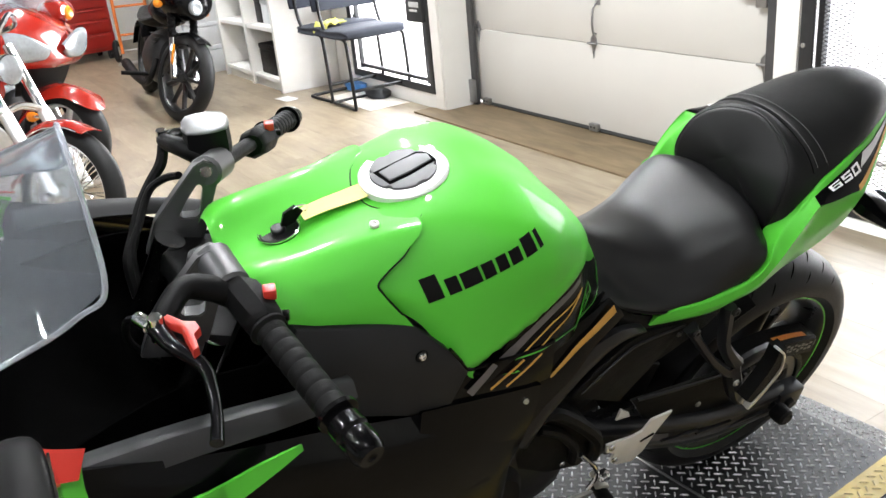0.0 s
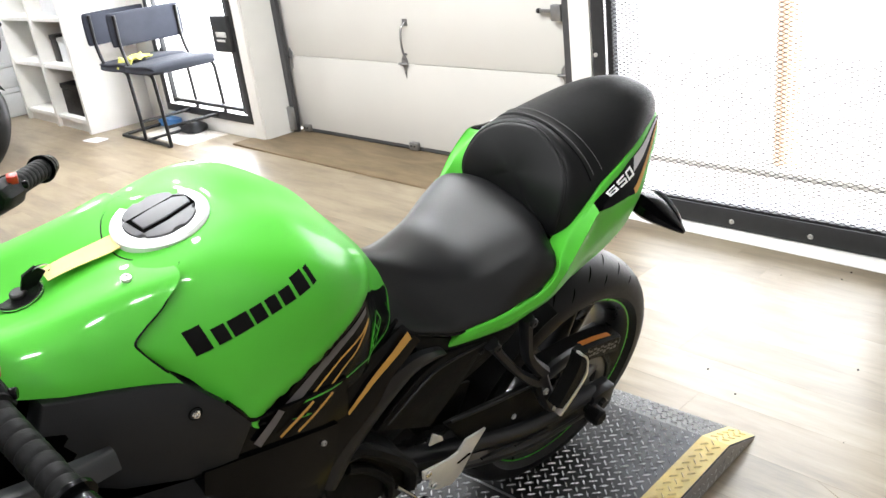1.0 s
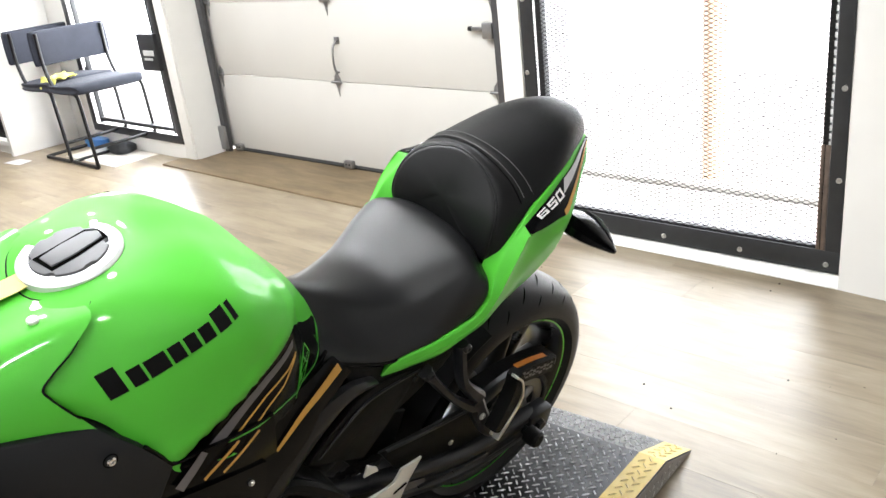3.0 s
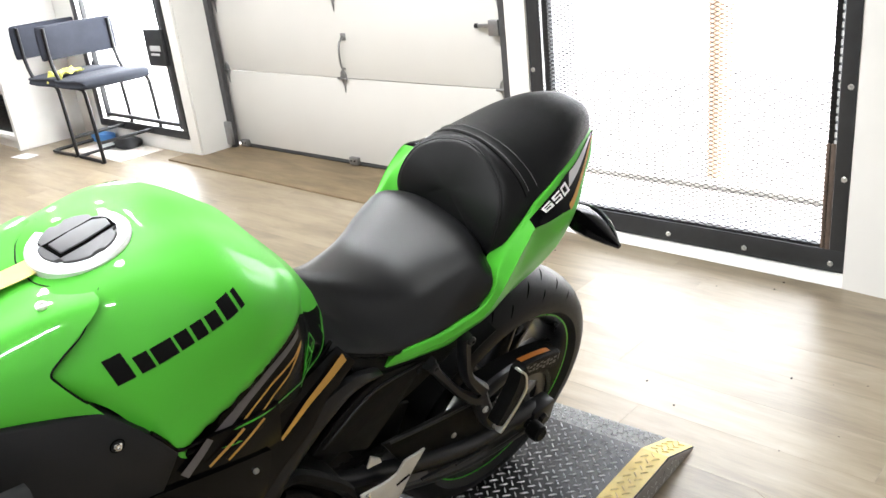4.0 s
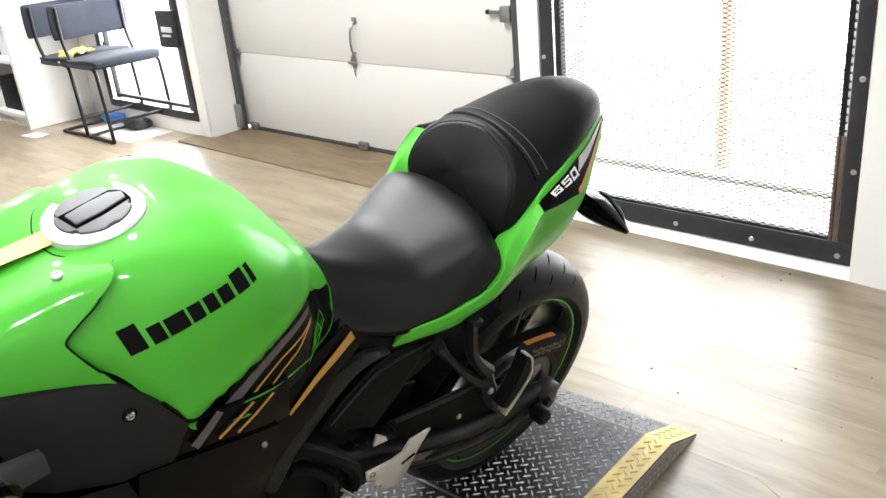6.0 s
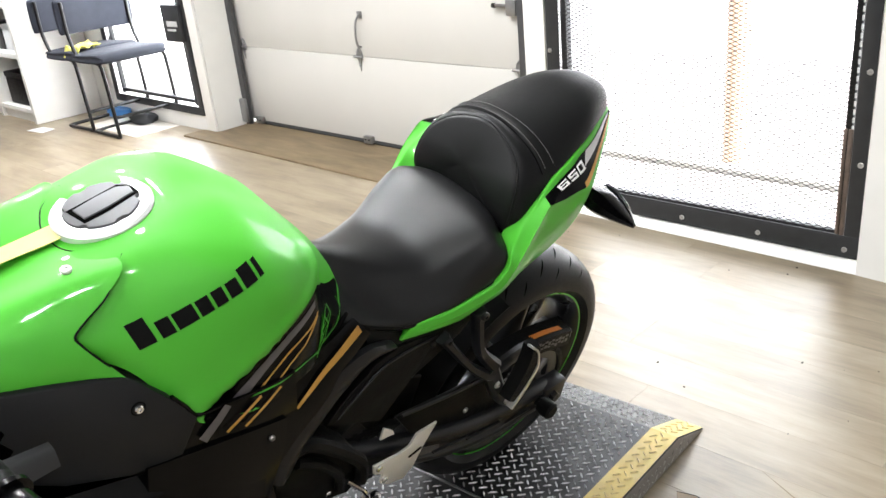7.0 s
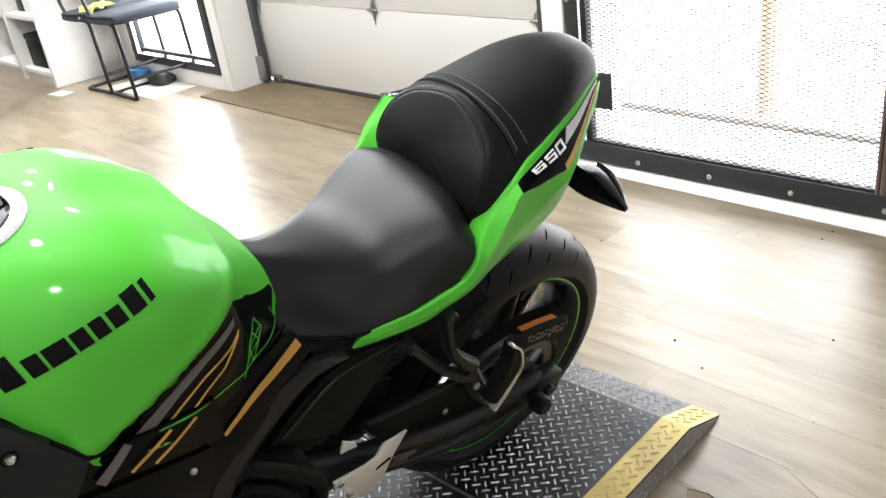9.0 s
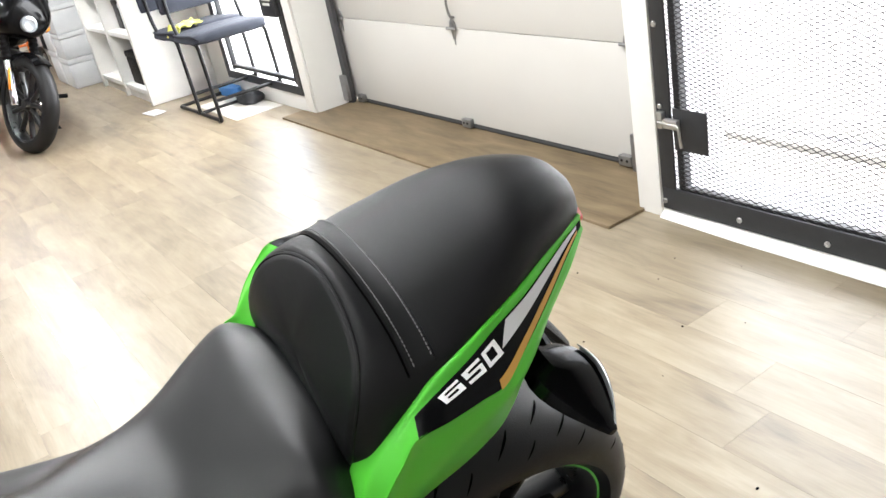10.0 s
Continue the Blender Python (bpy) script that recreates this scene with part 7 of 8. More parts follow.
    part("cover_crease", tube([(0.335, s * 0.133, 0.655), (0.43, s * 0.139, 0.664), (0.48, s * 0.143, 0.655), (0.56, s * 0.150, 0.605)], [0.0015, 0.0028, 0.0028, 0.0015], 6, 5), SATIN_BLACK, lc)
    part("cover_bolt", bolt_head((0.345, s * 0.133, 0.640), (0, s, 0), 0.006), DARK_METAL, lc)
    hs = part("hugger_side", side_plate([(0.400, 0.480), (0.276, 0.462), (0.160, 0.448), (0.117, 0.380), (0.086, 0.318), (0.156, 0.318), (0.267, 0.362), (0.350, 0.400)], 0.124, 0.006, 0.003, s), BLACK_PLASTIC, bike, "black hugger side panel")
    part("hugger_rib", cast_arm([(0.385, 0.476), (0.276, 0.456), (0.165, 0.440)], 0.128, [0.002, 0.004, 0.003], 0.006, s), SATIN_BLACK, hs)
    part("hugger_bolt", bolt_head((0.202, s * 0.1245, 0.373), (0, s, 0), 0.0065), STEEL, hs)
    # pillion peg bracket: three cast arms meeting at the hub
    bk = part("peg_bracket", cast_arm([(0.258, 0.686), (0.256, 0.655), (0.245, 0.598), (0.218, 0.556), (0.184, 0.516)], [0.160, 0.163, 0.168, 0.170, 0.168], [0.013, 0.009, 0.009, 0.012, 0.015], 0.020, s), SATIN_BLACK, bike, "black cast pillion peg bracket")
    part("bracket_arm", cast_arm([(0.338, 0.664), (0.315, 0.630), (0.262, 0.560), (0.214, 0.512), (0.186, 0.495)], [0.156, 0.158, 0.164, 0.168, 0.168], [0.013, 0.008, 0.008, 0.010, 0.014], 0.016, s), SATIN_BLACK, bk)
    part("bracket_arm", cast_arm([(0.196, 0.520), (0.170, 0.462), (0.142, 0.410), (0.120, 0.380)], 0.168, [0.017, 0.018, 0.017, 0.012], 0.020, s), SATIN_BLACK, bk)
    part("bracket_arm", cast_arm([(0.180, 0.486), (0.120, 0.490), (0.070, 0.490)], [0.160, 0.154, 0.150], [0.020, 0.017, 0.012], 0.016, s), SATIN_BLACK, bk)
    for at in ((0.256, s * 0.162, 0.683), (0.337, s * 0.158, 0.662)):
        part("bracket_bolt", bolt_head(at, (0, s, 0), 0.0090, 0.006), DARK_METAL, bk)
    for at in ((0.178, s * 0.1685, 0.470), (0.132, s * 0.1685, 0.396)):
        part("bracket_bolt", bolt_head(at, (0, s, 0), 0.0075, 0.005), STEEL, bk)
    pg = part("pillion_peg", cast_arm([(0.118, 0.560), (0.112, 0.520), (0.128, 0.470), (0.154, 0.430)], 0.196, [0.010, 0.019, 0.021, 0.014], 0.026, s, 0.75), GRIP, bike, "folded black rubber pillion peg")
    part("peg_plate", cast_arm([(0.133, 0.566), (0.110, 0.544), (0.099, 0.512), (0.098, 0.486), (0.120, 0.446), (0.148, 0.406)], 0.198, [0.0022, 0.0026, 0.0028, 0.0042, 0.0062, 0.0045], 0.014, s, 0.8, 5), ALU, pg, "silver peg edge plate")
    # heel guard
    hg = part("heel_guard", side_plate([(0.482, 0.446), (0.420, 0.438), (0.398, 0.442), (0.383, 0.466), (0.334, 0.465), (0.358, 0.424), (0.380, 0.372), (0.403, 0.354), (0.440, 0.366), (0.460, 0.384), (0.456, 0.408), (0.478, 0.422)], 0.168, 0.005, 0.0015, s), SATIN, bike, "silver heel guard")
    part("guard_slot", side_plate([(0.366, 0.417), (0.397, 0.410), (0.399, 0.415), (0.369, 0.423)], 0.1695, 0.001, 0, s), GROOVE, hg)
    for at in ((0.470, s * 0.168, 0.435), (0.452, s * 0.168, 0.390)):
        part("guard_bolt", bolt_head(at, (0, s, 0), 0.0075), CHROME, hg)
    rp = part("rider_peg", tube([(0.480, s * 0.165, 0.330), (0.485, s * 0.21, 0.330), (0.49, s * 0.262, 0.333)], [0.012, 0.015, 0.014], 10, 5), GRIP, bike, "black rubber rider peg")
    part("peg_mount", rod((0.470, s * 0.150, 0.345), (0.480, s * 0.185, 0.335), 0.014), STEEL, rp)
    part("swingarm_pivot", rod((0.520, s * 0.10, 0.432), (0.520, s * 0.150, 0.432), 0.024), DARK_METAL, bike)
part("bare_bracket", side_plate([(0.457, 0.482), (0.452, 0.510), (0.428, 0.488), (0.424, 0.476), (0.440, 0.480)], 0.150, 0.004, 0.001), SATIN, bike, "small bare metal bracket")
eng = part("engine", loft([[(u, v * k, w0 + dw * hgt) for v, dw in ((-0.15, 0), (-0.13, 0.8), (0, 1), (0.13, 0.8), (0.15, 0), (0.13, -0.8), (0, -1), (-0.13, -0.8))] for u, w0, hgt, k in ((0.50, 0.45, 0.06, 0.6), (0.56, 0.42, 0.11, 0.95), (0.70, 0.42, 0.16, 1.0), (0.85, 0.46, 0.20, 1.0), (1.0, 0.50, 0.18, 0.9), (1.06, 0.52, 0.10, 0.6))], 4, 3, True, caps=True), DARK_METAL, bike, "dark engine block")
for s, r_ in ((1, 0.085), (-1, 0.095)):
    part("engine_cover", lathe([(0, 0.0), (0, r_), (0.02, r_), (0.035, r_ * 0.85), (0.04, 0.0)][::-1], (0.74, s * 0.135, 0.42), (0, s, 0), 32), BLACK_PLASTIC, eng, "black round engine cover")
sc_ = part("sprocket_cover", side_plate([(0.68, 0.56), (0.646, 0.612), (0.625, 0.615), (0.575, 0.572), (0.525, 0.515), (0.495, 0.464), (0.486, 0.408), (0.52, 0.385), (0.60, 0.41), (0.67, 0.46)], 0.150, 0.06, 0.008), BLACK_PLASTIC, eng, "black sprocket cover")
part("cover_rib", tube([(0.648, 0.156, 0.596), (0.620, 0.162, 0.600), (0.560, 0.164, 0.542), (0.510, 0.162, 0.475), (0.500, 0.156, 0.415)], 0.013, 8, 5), BLACK_PLASTIC, sc_)
part("cover_rib", tube([(0.640, 0.154, 0.560), (0.600, 0.158, 0.535), (0.556, 0.158, 0.475), (0.546, 0.154, 0.425)], 0.010, 8, 5), BLACK_PLASTIC, sc_)
for at in ((0.636, 0.154, 0.580), (0.580, 0.154, 0.510), (0.57, 0.154, 0.430)):
    part("cover_bolt", bolt_head(at, (0, 1, 0), 0.006), CHROME, sc_)
ss = part("side_stand", tube([(0.60, 0.14, 0.20), (0.57, 0.20, 0.12), (0.53, 0.262, 0.064)], [0.013, 0.012, 0.011], 10, 5), BLACK_PLASTIC, bike, "black side stand, folded out")
part("stand_foot", plate([(0.505, 0.240, 0.066), (0.555, 0.240, 0.066), (0.56, 0.290, 0.083), (0.51, 0.290, 0.083)], (0, -0.34, 1), 0.008, 0.002), BLACK_PLASTIC, ss)
shf = part("shift_lever", tube([(0.50, 0.175, 0.325), (0.59, 0.18, 0.345), (0.67, 0.182, 0.35)], 0.006, 8, 4), STEEL, bike, "steel shift lever")
part("toe_piece", rod((0.67, 0.175, 0.35), (0.67, 0.225, 0.35), 0.010), GRIP, shf)
part("shift_rod", tube([(0.505, 0.172, 0.335), (0.492, 0.172, 0.380), (0.540, 0.165, 0.45)], 0.0045, 8, 3), CHROME, shf)
part("rod_end", lathe([(0.0, 0.0), (0.0, 0.012), (0.010, 0.014), (0.018, 0.010), (0.018, 0.0)], (0.474, 0.165, 0.358), (0, 1, 0), 16), CHROME, shf)
part("inner_fender", loft([[(AX_U + 0.338 * math.cos(a), v, AX_W + 0.338 * math.sin(a) - abs(v) * 0.25) for v in (-0.095, -0.05, 0, 0.05, 0.095)] for a in (0.25, 0.55, 0.85, 1.05, 1.2)], 4, 3, thick=0.003), BLACK_PLASTIC, bike, "black rear hugger")
part("rear_bulkhead", loft([[(u, v, w) for v, w in ((-0.09, lo), (-0.09, hi), (0.09, hi), (0.09, lo))] for u, lo, hi in ((0.60, 0.40, 0.74), (0.50, 0.46, 0.72), (0.40, 0.52, 0.70), (0.33, 0.60, 0.69))], 3, 3, True, caps=True), BLACK_PLASTIC, bike, "black battery box and airbox")
# added black fillers where the lift would shine through ahead of the wheel
for s in (1, -1):
    part("inner_panel", side_plate([(0.305, 0.500), (0.395, 0.535), (0.455, 0.470), (0.410, 0.400), (0.330, 0.395)], 0.086, 0.006, 0.002, s), BLACK_PLASTIC, bike, "added black filler closing the gap ahead of the wheel")
part("shock_absorber", tube([(0.42, -0.06, 0.62), (0.50, -0.07, 0.50)], 0.03, 14, 3), DARK_METAL, bike)
part("exhaust", loft([[(u, -0.10 + 0.045 * math.cos(a), w + hh * math.sin(a)) for a in [2 * math.pi * i / 8 for i in range(8)]] for u, w, hh in ((0.75, 0.22, 0.05), (0.55, 0.20, 0.065), (0.35, 0.20, 0.06), (0.28, 0.21, 0.045))], 4, 3, True, caps=True), DARK_METAL, bike, "dark underslung exhaust")
# added panel that blocks the bright floor behind the spokes
part("inner_mudguard", side_plate([(0.10, 0.34), (0.12, 0.48), (0.24, 0.58), (0.40, 0.60), (0.46, 0.48), (0.36, 0.36), (0.20, 0.30)], -0.100, 0.006, 0.002), BLACK_PLASTIC, bike, "added black panel hiding the bright floor behind the spokes")

# ---- other motorcycles and workshop things ----
def simple_wheel(parent, c, R, half, rim_r, spokes, name, tyre_mat, rim_mat, spoke_r=0.0, hub_mat=None, axis=(0, 1, 0)):
    """A wheel in the plane across v: tyre, rim, hub, cast or wire spokes."""
    w = part(name, lathe([(-half * 0.8, 0.0), (-half * 0.8, 0.03), (-half * 0.3, 0.045), (half * 0.3, 0.045), (half * 0.8, 0.03), (half * 0.8, 0.0)], c, axis, 20), hub_mat or rim_mat, parent, "wheel hub")
    prof = [(math.sin(t) * half, R - half + math.cos(t) * half) for t in np.linspace(-1.9, 1.9, 13)] + [(half * 0.7, rim_r - 0.004), (-half * 0.7, rim_r - 0.004)]
    part("tyre", lathe(prof, c, axis, 64, True), tyre_mat, w, "black rubber tyre")
    hw = half * 0.72
    part("rim", lathe([(-hw, rim_r), (-hw, rim_r - 0.012), (-hw * 0.4, rim_r - 0.028), (hw * 0.4, rim_r - 0.028), (hw, rim_r - 0.012), (hw, rim_r)], c, axis, 64), rim_mat, w)
    c = Vector(c)
    if spoke_r:
        for k in range(spokes):
            a = 2 * math.pi * k / spokes
            b = a + (0.35 if k % 2 else -0.35)
            y = half * 0.6 * (1 if k % 4 < 2 else -1)
            part("spoke", rod(c + Vector((math.cos(b) * 0.04, y, math.sin(b) * 0.04)), c + Vector((math.cos(a) * (rim_r - 0.02), 0, math.sin(a) * (rim_r - 0.02))), spoke_r, seg=6), CHROME, w)
    else:
        for k in range(spokes):
            a = 2 * math.pi * k / spokes
            d = Vector((math.cos(a), 0, math.sin(a)))
            n_ = Vector((-d.z, 0, d.x))
            secs = [[c + d * r_ + n_ * q + Vector((0, h_, 0)) for q, h_ in ((wd, 0.012), (0, 0.018), (-wd, 0.012), (-wd, -0.012), (0, -0.018), (wd, -0.012))] for r_, wd in ((0.035, 0.016), (0.12, 0.011), (rim_r - 0.02, 0.015))]
            part("spoke", loft(secs, 2, 2, True, caps=True), rim_mat, w)
    return w


def lumpy(secs, nu=4, nv=3):
    return loft(secs, nu, nv, True, caps=True)


def ring(u, v0, w0, rv, rw, n=8, flat=1.0):
    return [(u, v0 + rv * math.cos(2 * math.pi * i / n), w0 + rw * math.sin(2 * math.pi * i / n)) for i in range(n)]


def black_cruiser():
    m = Matrix.Translation((-2.70, -1.74, 0.0)) @ Matrix.Rotation(radians(-6), 4, 'Z') @ Matrix.Rotation(radians(-12), 4, 'X')
    r = root("black_motorcycle", m, "black cruiser motorcycle with a small handlebar fairing", "motorcycle")
    # origin below the front axle, u forward
    simple_wheel(r, (0, 0, 0.325), 0.325, 0.055, 0.255, 9, "front_wheel", RUBBER, RIM_BLACK)
    simple_wheel(r, (-1.50, 0, 0.31), 0.31, 0.07, 0.22, 9, "rear_wheel", RUBBER, RIM_BLACK)
    ds = part("brake_disc", lathe([(0.066, 0.075), (0.066, 0.145), (0.071, 0.145), (0.071, 0.075)], (0, 0, 0.325), (0, 1, 0), 40, True), DARK_METAL, r, "dark steel brake disc")
    for k in range(6):
        a = math.pi * k / 3
        part("disc_bolt", bolt_head((0.06 * math.cos(a), 0.070, 0.325 + 0.06 * math.sin(a)), (0, 1, 0), 0.008), CHROME, ds)
    part("axle_cap", rod((0, 0.06, 0.325), (0, 0.13, 0.325), 0.018), CHROME, r, "chrome axle cap")
    part("brake_caliper", box((-0.16, 0.055, 0.33), (-0.09, 0.115, 0.42), 0.01), BLACK_PLASTIC, r, "black brake caliper")
    for s in (1, -1):
        part("fork_leg", rod((0.0, s * 0.095, 0.32), (-0.10, s * 0.095, 0.60), 0.024), CHROME if s > 0 else CHROME, r, "polished fork leg")
        part("fork_gaiter", lathe([(0.0, 0.0)] + [(0.016 * i, 0.033 if i % 2 else 0.026) for i in range(12)] + [(0.18, 0.0)], (-0.10, s * 0.095, 0.60), (-0.34, 0, 0.94), 16), BLACK_PLASTIC, r, "black rubber fork gaiter")
        part("reflector", box((-0.005, s * 0.125 - 0.008, 0.42), (-0.05 + 0.03, s * 0.125 + 0.004, 0.56), 0.004), AMBER, r, "orange fork reflector")
        part("foot_peg", rod((-0.62, s * 0.13, 0.27), (-0.62, s * 0.34, 0.27), 0.016), GRIP, r)
        part("grip", rod((-0.33, s * 0.22, 0.98), (-0.40, s * 0.40, 0.96), 0.017), GRIP, r)
        part("turn_signal", lathe([(0, 0), (0, 0.028), (0.02, 0.032), (0.05, 0.02), (0.055, 0)], (-0.20, s * 0.20, 0.82), (1, 0, 0), 16), AMBER, r)
    part("handlebar", tube([(-0.40, -0.38, 0.96), (-0.30, -0.20, 0.99), (-0.24, 0, 0.95), (-0.30, 0.20, 0.99), (-0.40, 0.38, 0.96)], 0.012, 8), BLACK_TUBE, r)
    part("fender", loft([[(0.342 * math.cos(a), v, 0.325 + 0.342 * math.sin(a) - abs(v) * 0.25) for v in (-0.058, -0.035, 0, 0.035, 0.058)] for a in (1.0, 1.2, 1.5, 1.8, 2.1)], 4, 4, thick=0.004), BLACK_GLOSS, r, "gloss black front fender")
    fr = part("fairing", loft([[(0.02, 0.0, 0.70)] * 8, ring(0.01, 0, 0.76, 0.12, 0.09), ring(-0.05, 0, 0.80, 0.19, 0.15), ring(-0.13, 0, 0.85, 0.215, 0.21), ring(-0.19, 0, 0.89, 0.21, 0.26)], 4, 4, True), BLACK_GLOSS, r, "gloss black headlight fairing")
    part("headlight", lathe([(0.0, 0.0), (0.014, 0.035), (0.008, 0.052), (-0.03, 0.056)], (0.030, 0.0, 0.755), (1, 0, 0.1), 28), LENS, fr, "round clear headlight")
    part("windscreen", loft([[(-0.10, v, 0.98 - v * v * 2) for v in (-0.2, -0.1, 0, 0.1, 0.2)], [(-0.17, v, 1.10 - v * v * 2) for v in (-0.17, -0.09, 0, 0.09, 0.17)], [(-0.22, v, 1.18 - v * v * 2) for v in (-0.12, -0.06, 0, 0.06, 0.12)]], 4, 4, thick=0.004), BLACK_GLOSS, r, "dark smoked windscreen")
    part("tank", lumpy([ring(-0.22, 0, 0.74, 0.05, 0.06), ring(-0.32, 0, 0.77, 0.13, 0.10), ring(-0.50, 0, 0.78, 0.15, 0.11), ring(-0.70, 0, 0.74, 0.10, 0.07), ring(-0.78, 0, 0.71, 0.04, 0.03)]), BLACK_GLOSS, r, "gloss black fuel tank")
    part("seat", lumpy([ring(-0.74, 0, 0.70, 0.08, 0.03), ring(-0.90, 0, 0.66, 0.15, 0.045), ring(-1.15, 0, 0.68, 0.15, 0.05), ring(-1.40, 0, 0.72, 0.10, 0.045)]), VINYL, r, "black seat")
    part("engine", lumpy([ring(-0.30, 0, 0.42, 0.10, 0.16), ring(-0.42, 0, 0.42, 0.15, 0.22), ring(-0.70, 0, 0.40, 0.17, 0.22), ring(-0.95, 0, 0.38, 0.12, 0.14)]), DARK_METAL, r, "dark twin engine")
    for i in range(6):
        part("cooling_fin", lumpy([ring(-0.36 - 0.0 * i, 0, 0.46 + 0.028 * i, 0.125, 0.006), ring(-0.56, 0, 0.46 + 0.028 * i, 0.135, 0.006)]), DARK_METAL, r)
    part("exhaust", tube([(-0.32, -0.12, 0.42), (-0.28, -0.16, 0.30), (-0.45, -0.18, 0.22), (-0.95, -0.19, 0.22), (-1.55, -0.19, 0.24)], [0.022, 0.022, 0.024, 0.04, 0.045], 12), BLACK_PLASTIC, r, "black exhaust")
    part("rear_fender", loft([[(-1.50 + 0.34 * math.cos(a), v, 0.31 + 0.34 * math.sin(a) - abs(v) * 0.3) for v in (-0.1, -0.05, 0, 0.05, 0.1)] for a in (0.7, 1.2, 1.7, 2.3, 2.8)], 4, 4, thick=0.004), BLACK_GLOSS, r)
    part("side_stand", rod((-0.55, 0.12, 0.22), (-0.50, 0.26, 0.035), 0.011), BLACK_TUBE, r)
    for ob in list(r.children):
        if ob.name.split(".")[0] in ("fairing", "windscreen", "handlebar", "grip"):
            for o in [ob] + list(ob.children):
                o.data.transform(Matrix.Translation((-0.03, 0, 0.09)))
    # bars and wheel turned to the left
    turned = Matrix.Rotation(radians(24), 4, Vector((-0.34, 0, 0.94)))
    for ob in list(r.children):
        if ob.name.split(".")[0] in ("front_wheel", "fork_leg", "fork_gaiter", "reflector", "grip", "turn_signal", "handlebar", "fender", "fairing", "windscreen", "brake_disc", "axle_cap", "brake_caliper"):
            for o in [ob] + list(ob.children):
                o.data.transform(turned)
    return r


black_cruiser()


def red_cruiser():
    """Cruiser with wire wheel, chrome forks and red fender."""
    m = Matrix.Translation((-0.30, -2.90, 0.0)) @ Matrix.Rotation(radians(38), 4, 'Z') @ Matrix.Rotation(radians(-9), 4, 'X')
    r = root("red_cruiser", m, "red cruiser motorcycle with a wire spoked front wheel", "motorcycle")
    simple_wheel(r, (0, 0, 0.30), 0.30, 0.048, 0.236, 56, "front_wheel", RUBBER, CHROME, spoke_r=0.0030)
    simple_wheel(r, (-1.60, 0, 0.31), 0.31, 0.075, 0.21, 40, "rear_wheel", RUBBER, CHROME, spoke_r=0.0026)
    part("brake_disc", lathe([(0.07, 0.06), (0.07, 0.13), (0.075, 0.13), (0.075, 0.06)], (0, 0, 0.30), (0, -1, 0), 40, True), STEEL, r, "steel brake disc")
    for s in (1, -1):
        part("fork_leg", rod((0.0, s * 0.11, 0.30), (-0.20, s * 0.11, 0.66), 0.030), ALU, r, "polished aluminium fork slider")
        part("fork_tube", rod((-0.20, s * 0.11, 0.66), (-0.36, s * 0.11, 0.96), 0.024), CHROME, r)
        part("turn_signal", lathe([(0, 0), (0, 0.022), (0.02, 0.025), (0.045, 0.015), (0.05, 0)], (-0.33, s * 0.15, 0.625), (1, 0, 0), 16), AMBER, r, "orange turn signal")
        part("signal_stem", rod((-0.20, s * 0.10, 0.63), (-0.32, s * 0.15, 0.625), 0.008), CHROME, r)
    part("fender", loft([[((0.322 + 0.008 * (1 - e * e)) * math.cos(a), e * 0.062, 0.30 + (0.322 + 0.008 * (1 - e * e)) * math.sin(a) - e * e * d) for e in (-1, -0.8, -0.4, 0, 0.4, 0.8, 1)] for a, d in ((1.02, 0.002), (1.12, 0.012), (1.4, 0.02), (1.8, 0.03), (2.2, 0.04), (2.6, 0.04), (3.0, 0.03))], 5, 4, thick=0.004), RED_PAINT, r, "glossy red front fender")
    part("fender_trim", tube([(0.324 * math.cos(a), -0.064, 0.30 + 0.324 * math.sin(a) - d) for a, d in ((1.12, 0.012), (1.4, 0.02), (1.8, 0.03), (2.2, 0.04), (2.6, 0.04), (3.0, 0.03))], 0.004, 6), CHROME, r)
    part("axle_nut", lathe([(0.0, 0.0), (0.0, 0.024), (0.02, 0.024), (0.03, 0.014), (0.03, 0.0)], (0, -0.125, 0.30), (0, -1, 0), 16), CHROME, r)
    part("brake_caliper", box((-0.10, -0.105, 0.35), (-0.03, -0.055, 0.45), 0.012), STEEL, r, "silver brake caliper")
    part("fork_brace", tube([(-0.20, -0.11, 0.665), (-0.215, 0.0, 0.690), (-0.20, 0.11, 0.665)], 0.018, 10), CHROME, r)
    hl = part("headlight", lathe([(-0.12, 0.0), (-0.11, 0.052), (-0.03, 0.070), (0.0, 0.070)], (-0.24, 0, 0.85), (1, 0, -0.05), 28), CHROME, r, "chrome headlight shell")
    part("headlight_lens", lathe([(0.014, 0.0), (0.009, 0.045), (0.0, 0.067)], (-0.24, 0, 0.85), (1, 0, -0.05), 28), LENS, hl)
    part("handlebar", tube([(-0.75, -0.42, 1.02), (-0.60, -0.40, 1.06), (-0.42, -0.20, 1.10), (-0.36, 0, 0.98), (-0.42, 0.20, 1.10), (-0.60, 0.40, 1.06), (-0.75, 0.42, 1.02)], 0.013, 8), CHROME, r, "chrome handlebar")
    part("tank", lumpy([ring(-0.36, 0, 0.76, 0.06, 0.06), ring(-0.48, 0, 0.80, 0.15, 0.11), ring(-0.70, 0, 0.80, 0.18, 0.12), ring(-0.92, 0, 0.74, 0.11, 0.07)]), RED_PAINT, r, "glossy red fuel tank")
    part("seat", lumpy([ring(-0.88, 0, 0.70, 0.10, 0.04), ring(-1.08, 0, 0.66, 0.18, 0.05), ring(-1.35, 0, 0.70, 0.17, 0.06), ring(-1.65, 0, 0.74, 0.11, 0.05)]), VINYL, r)
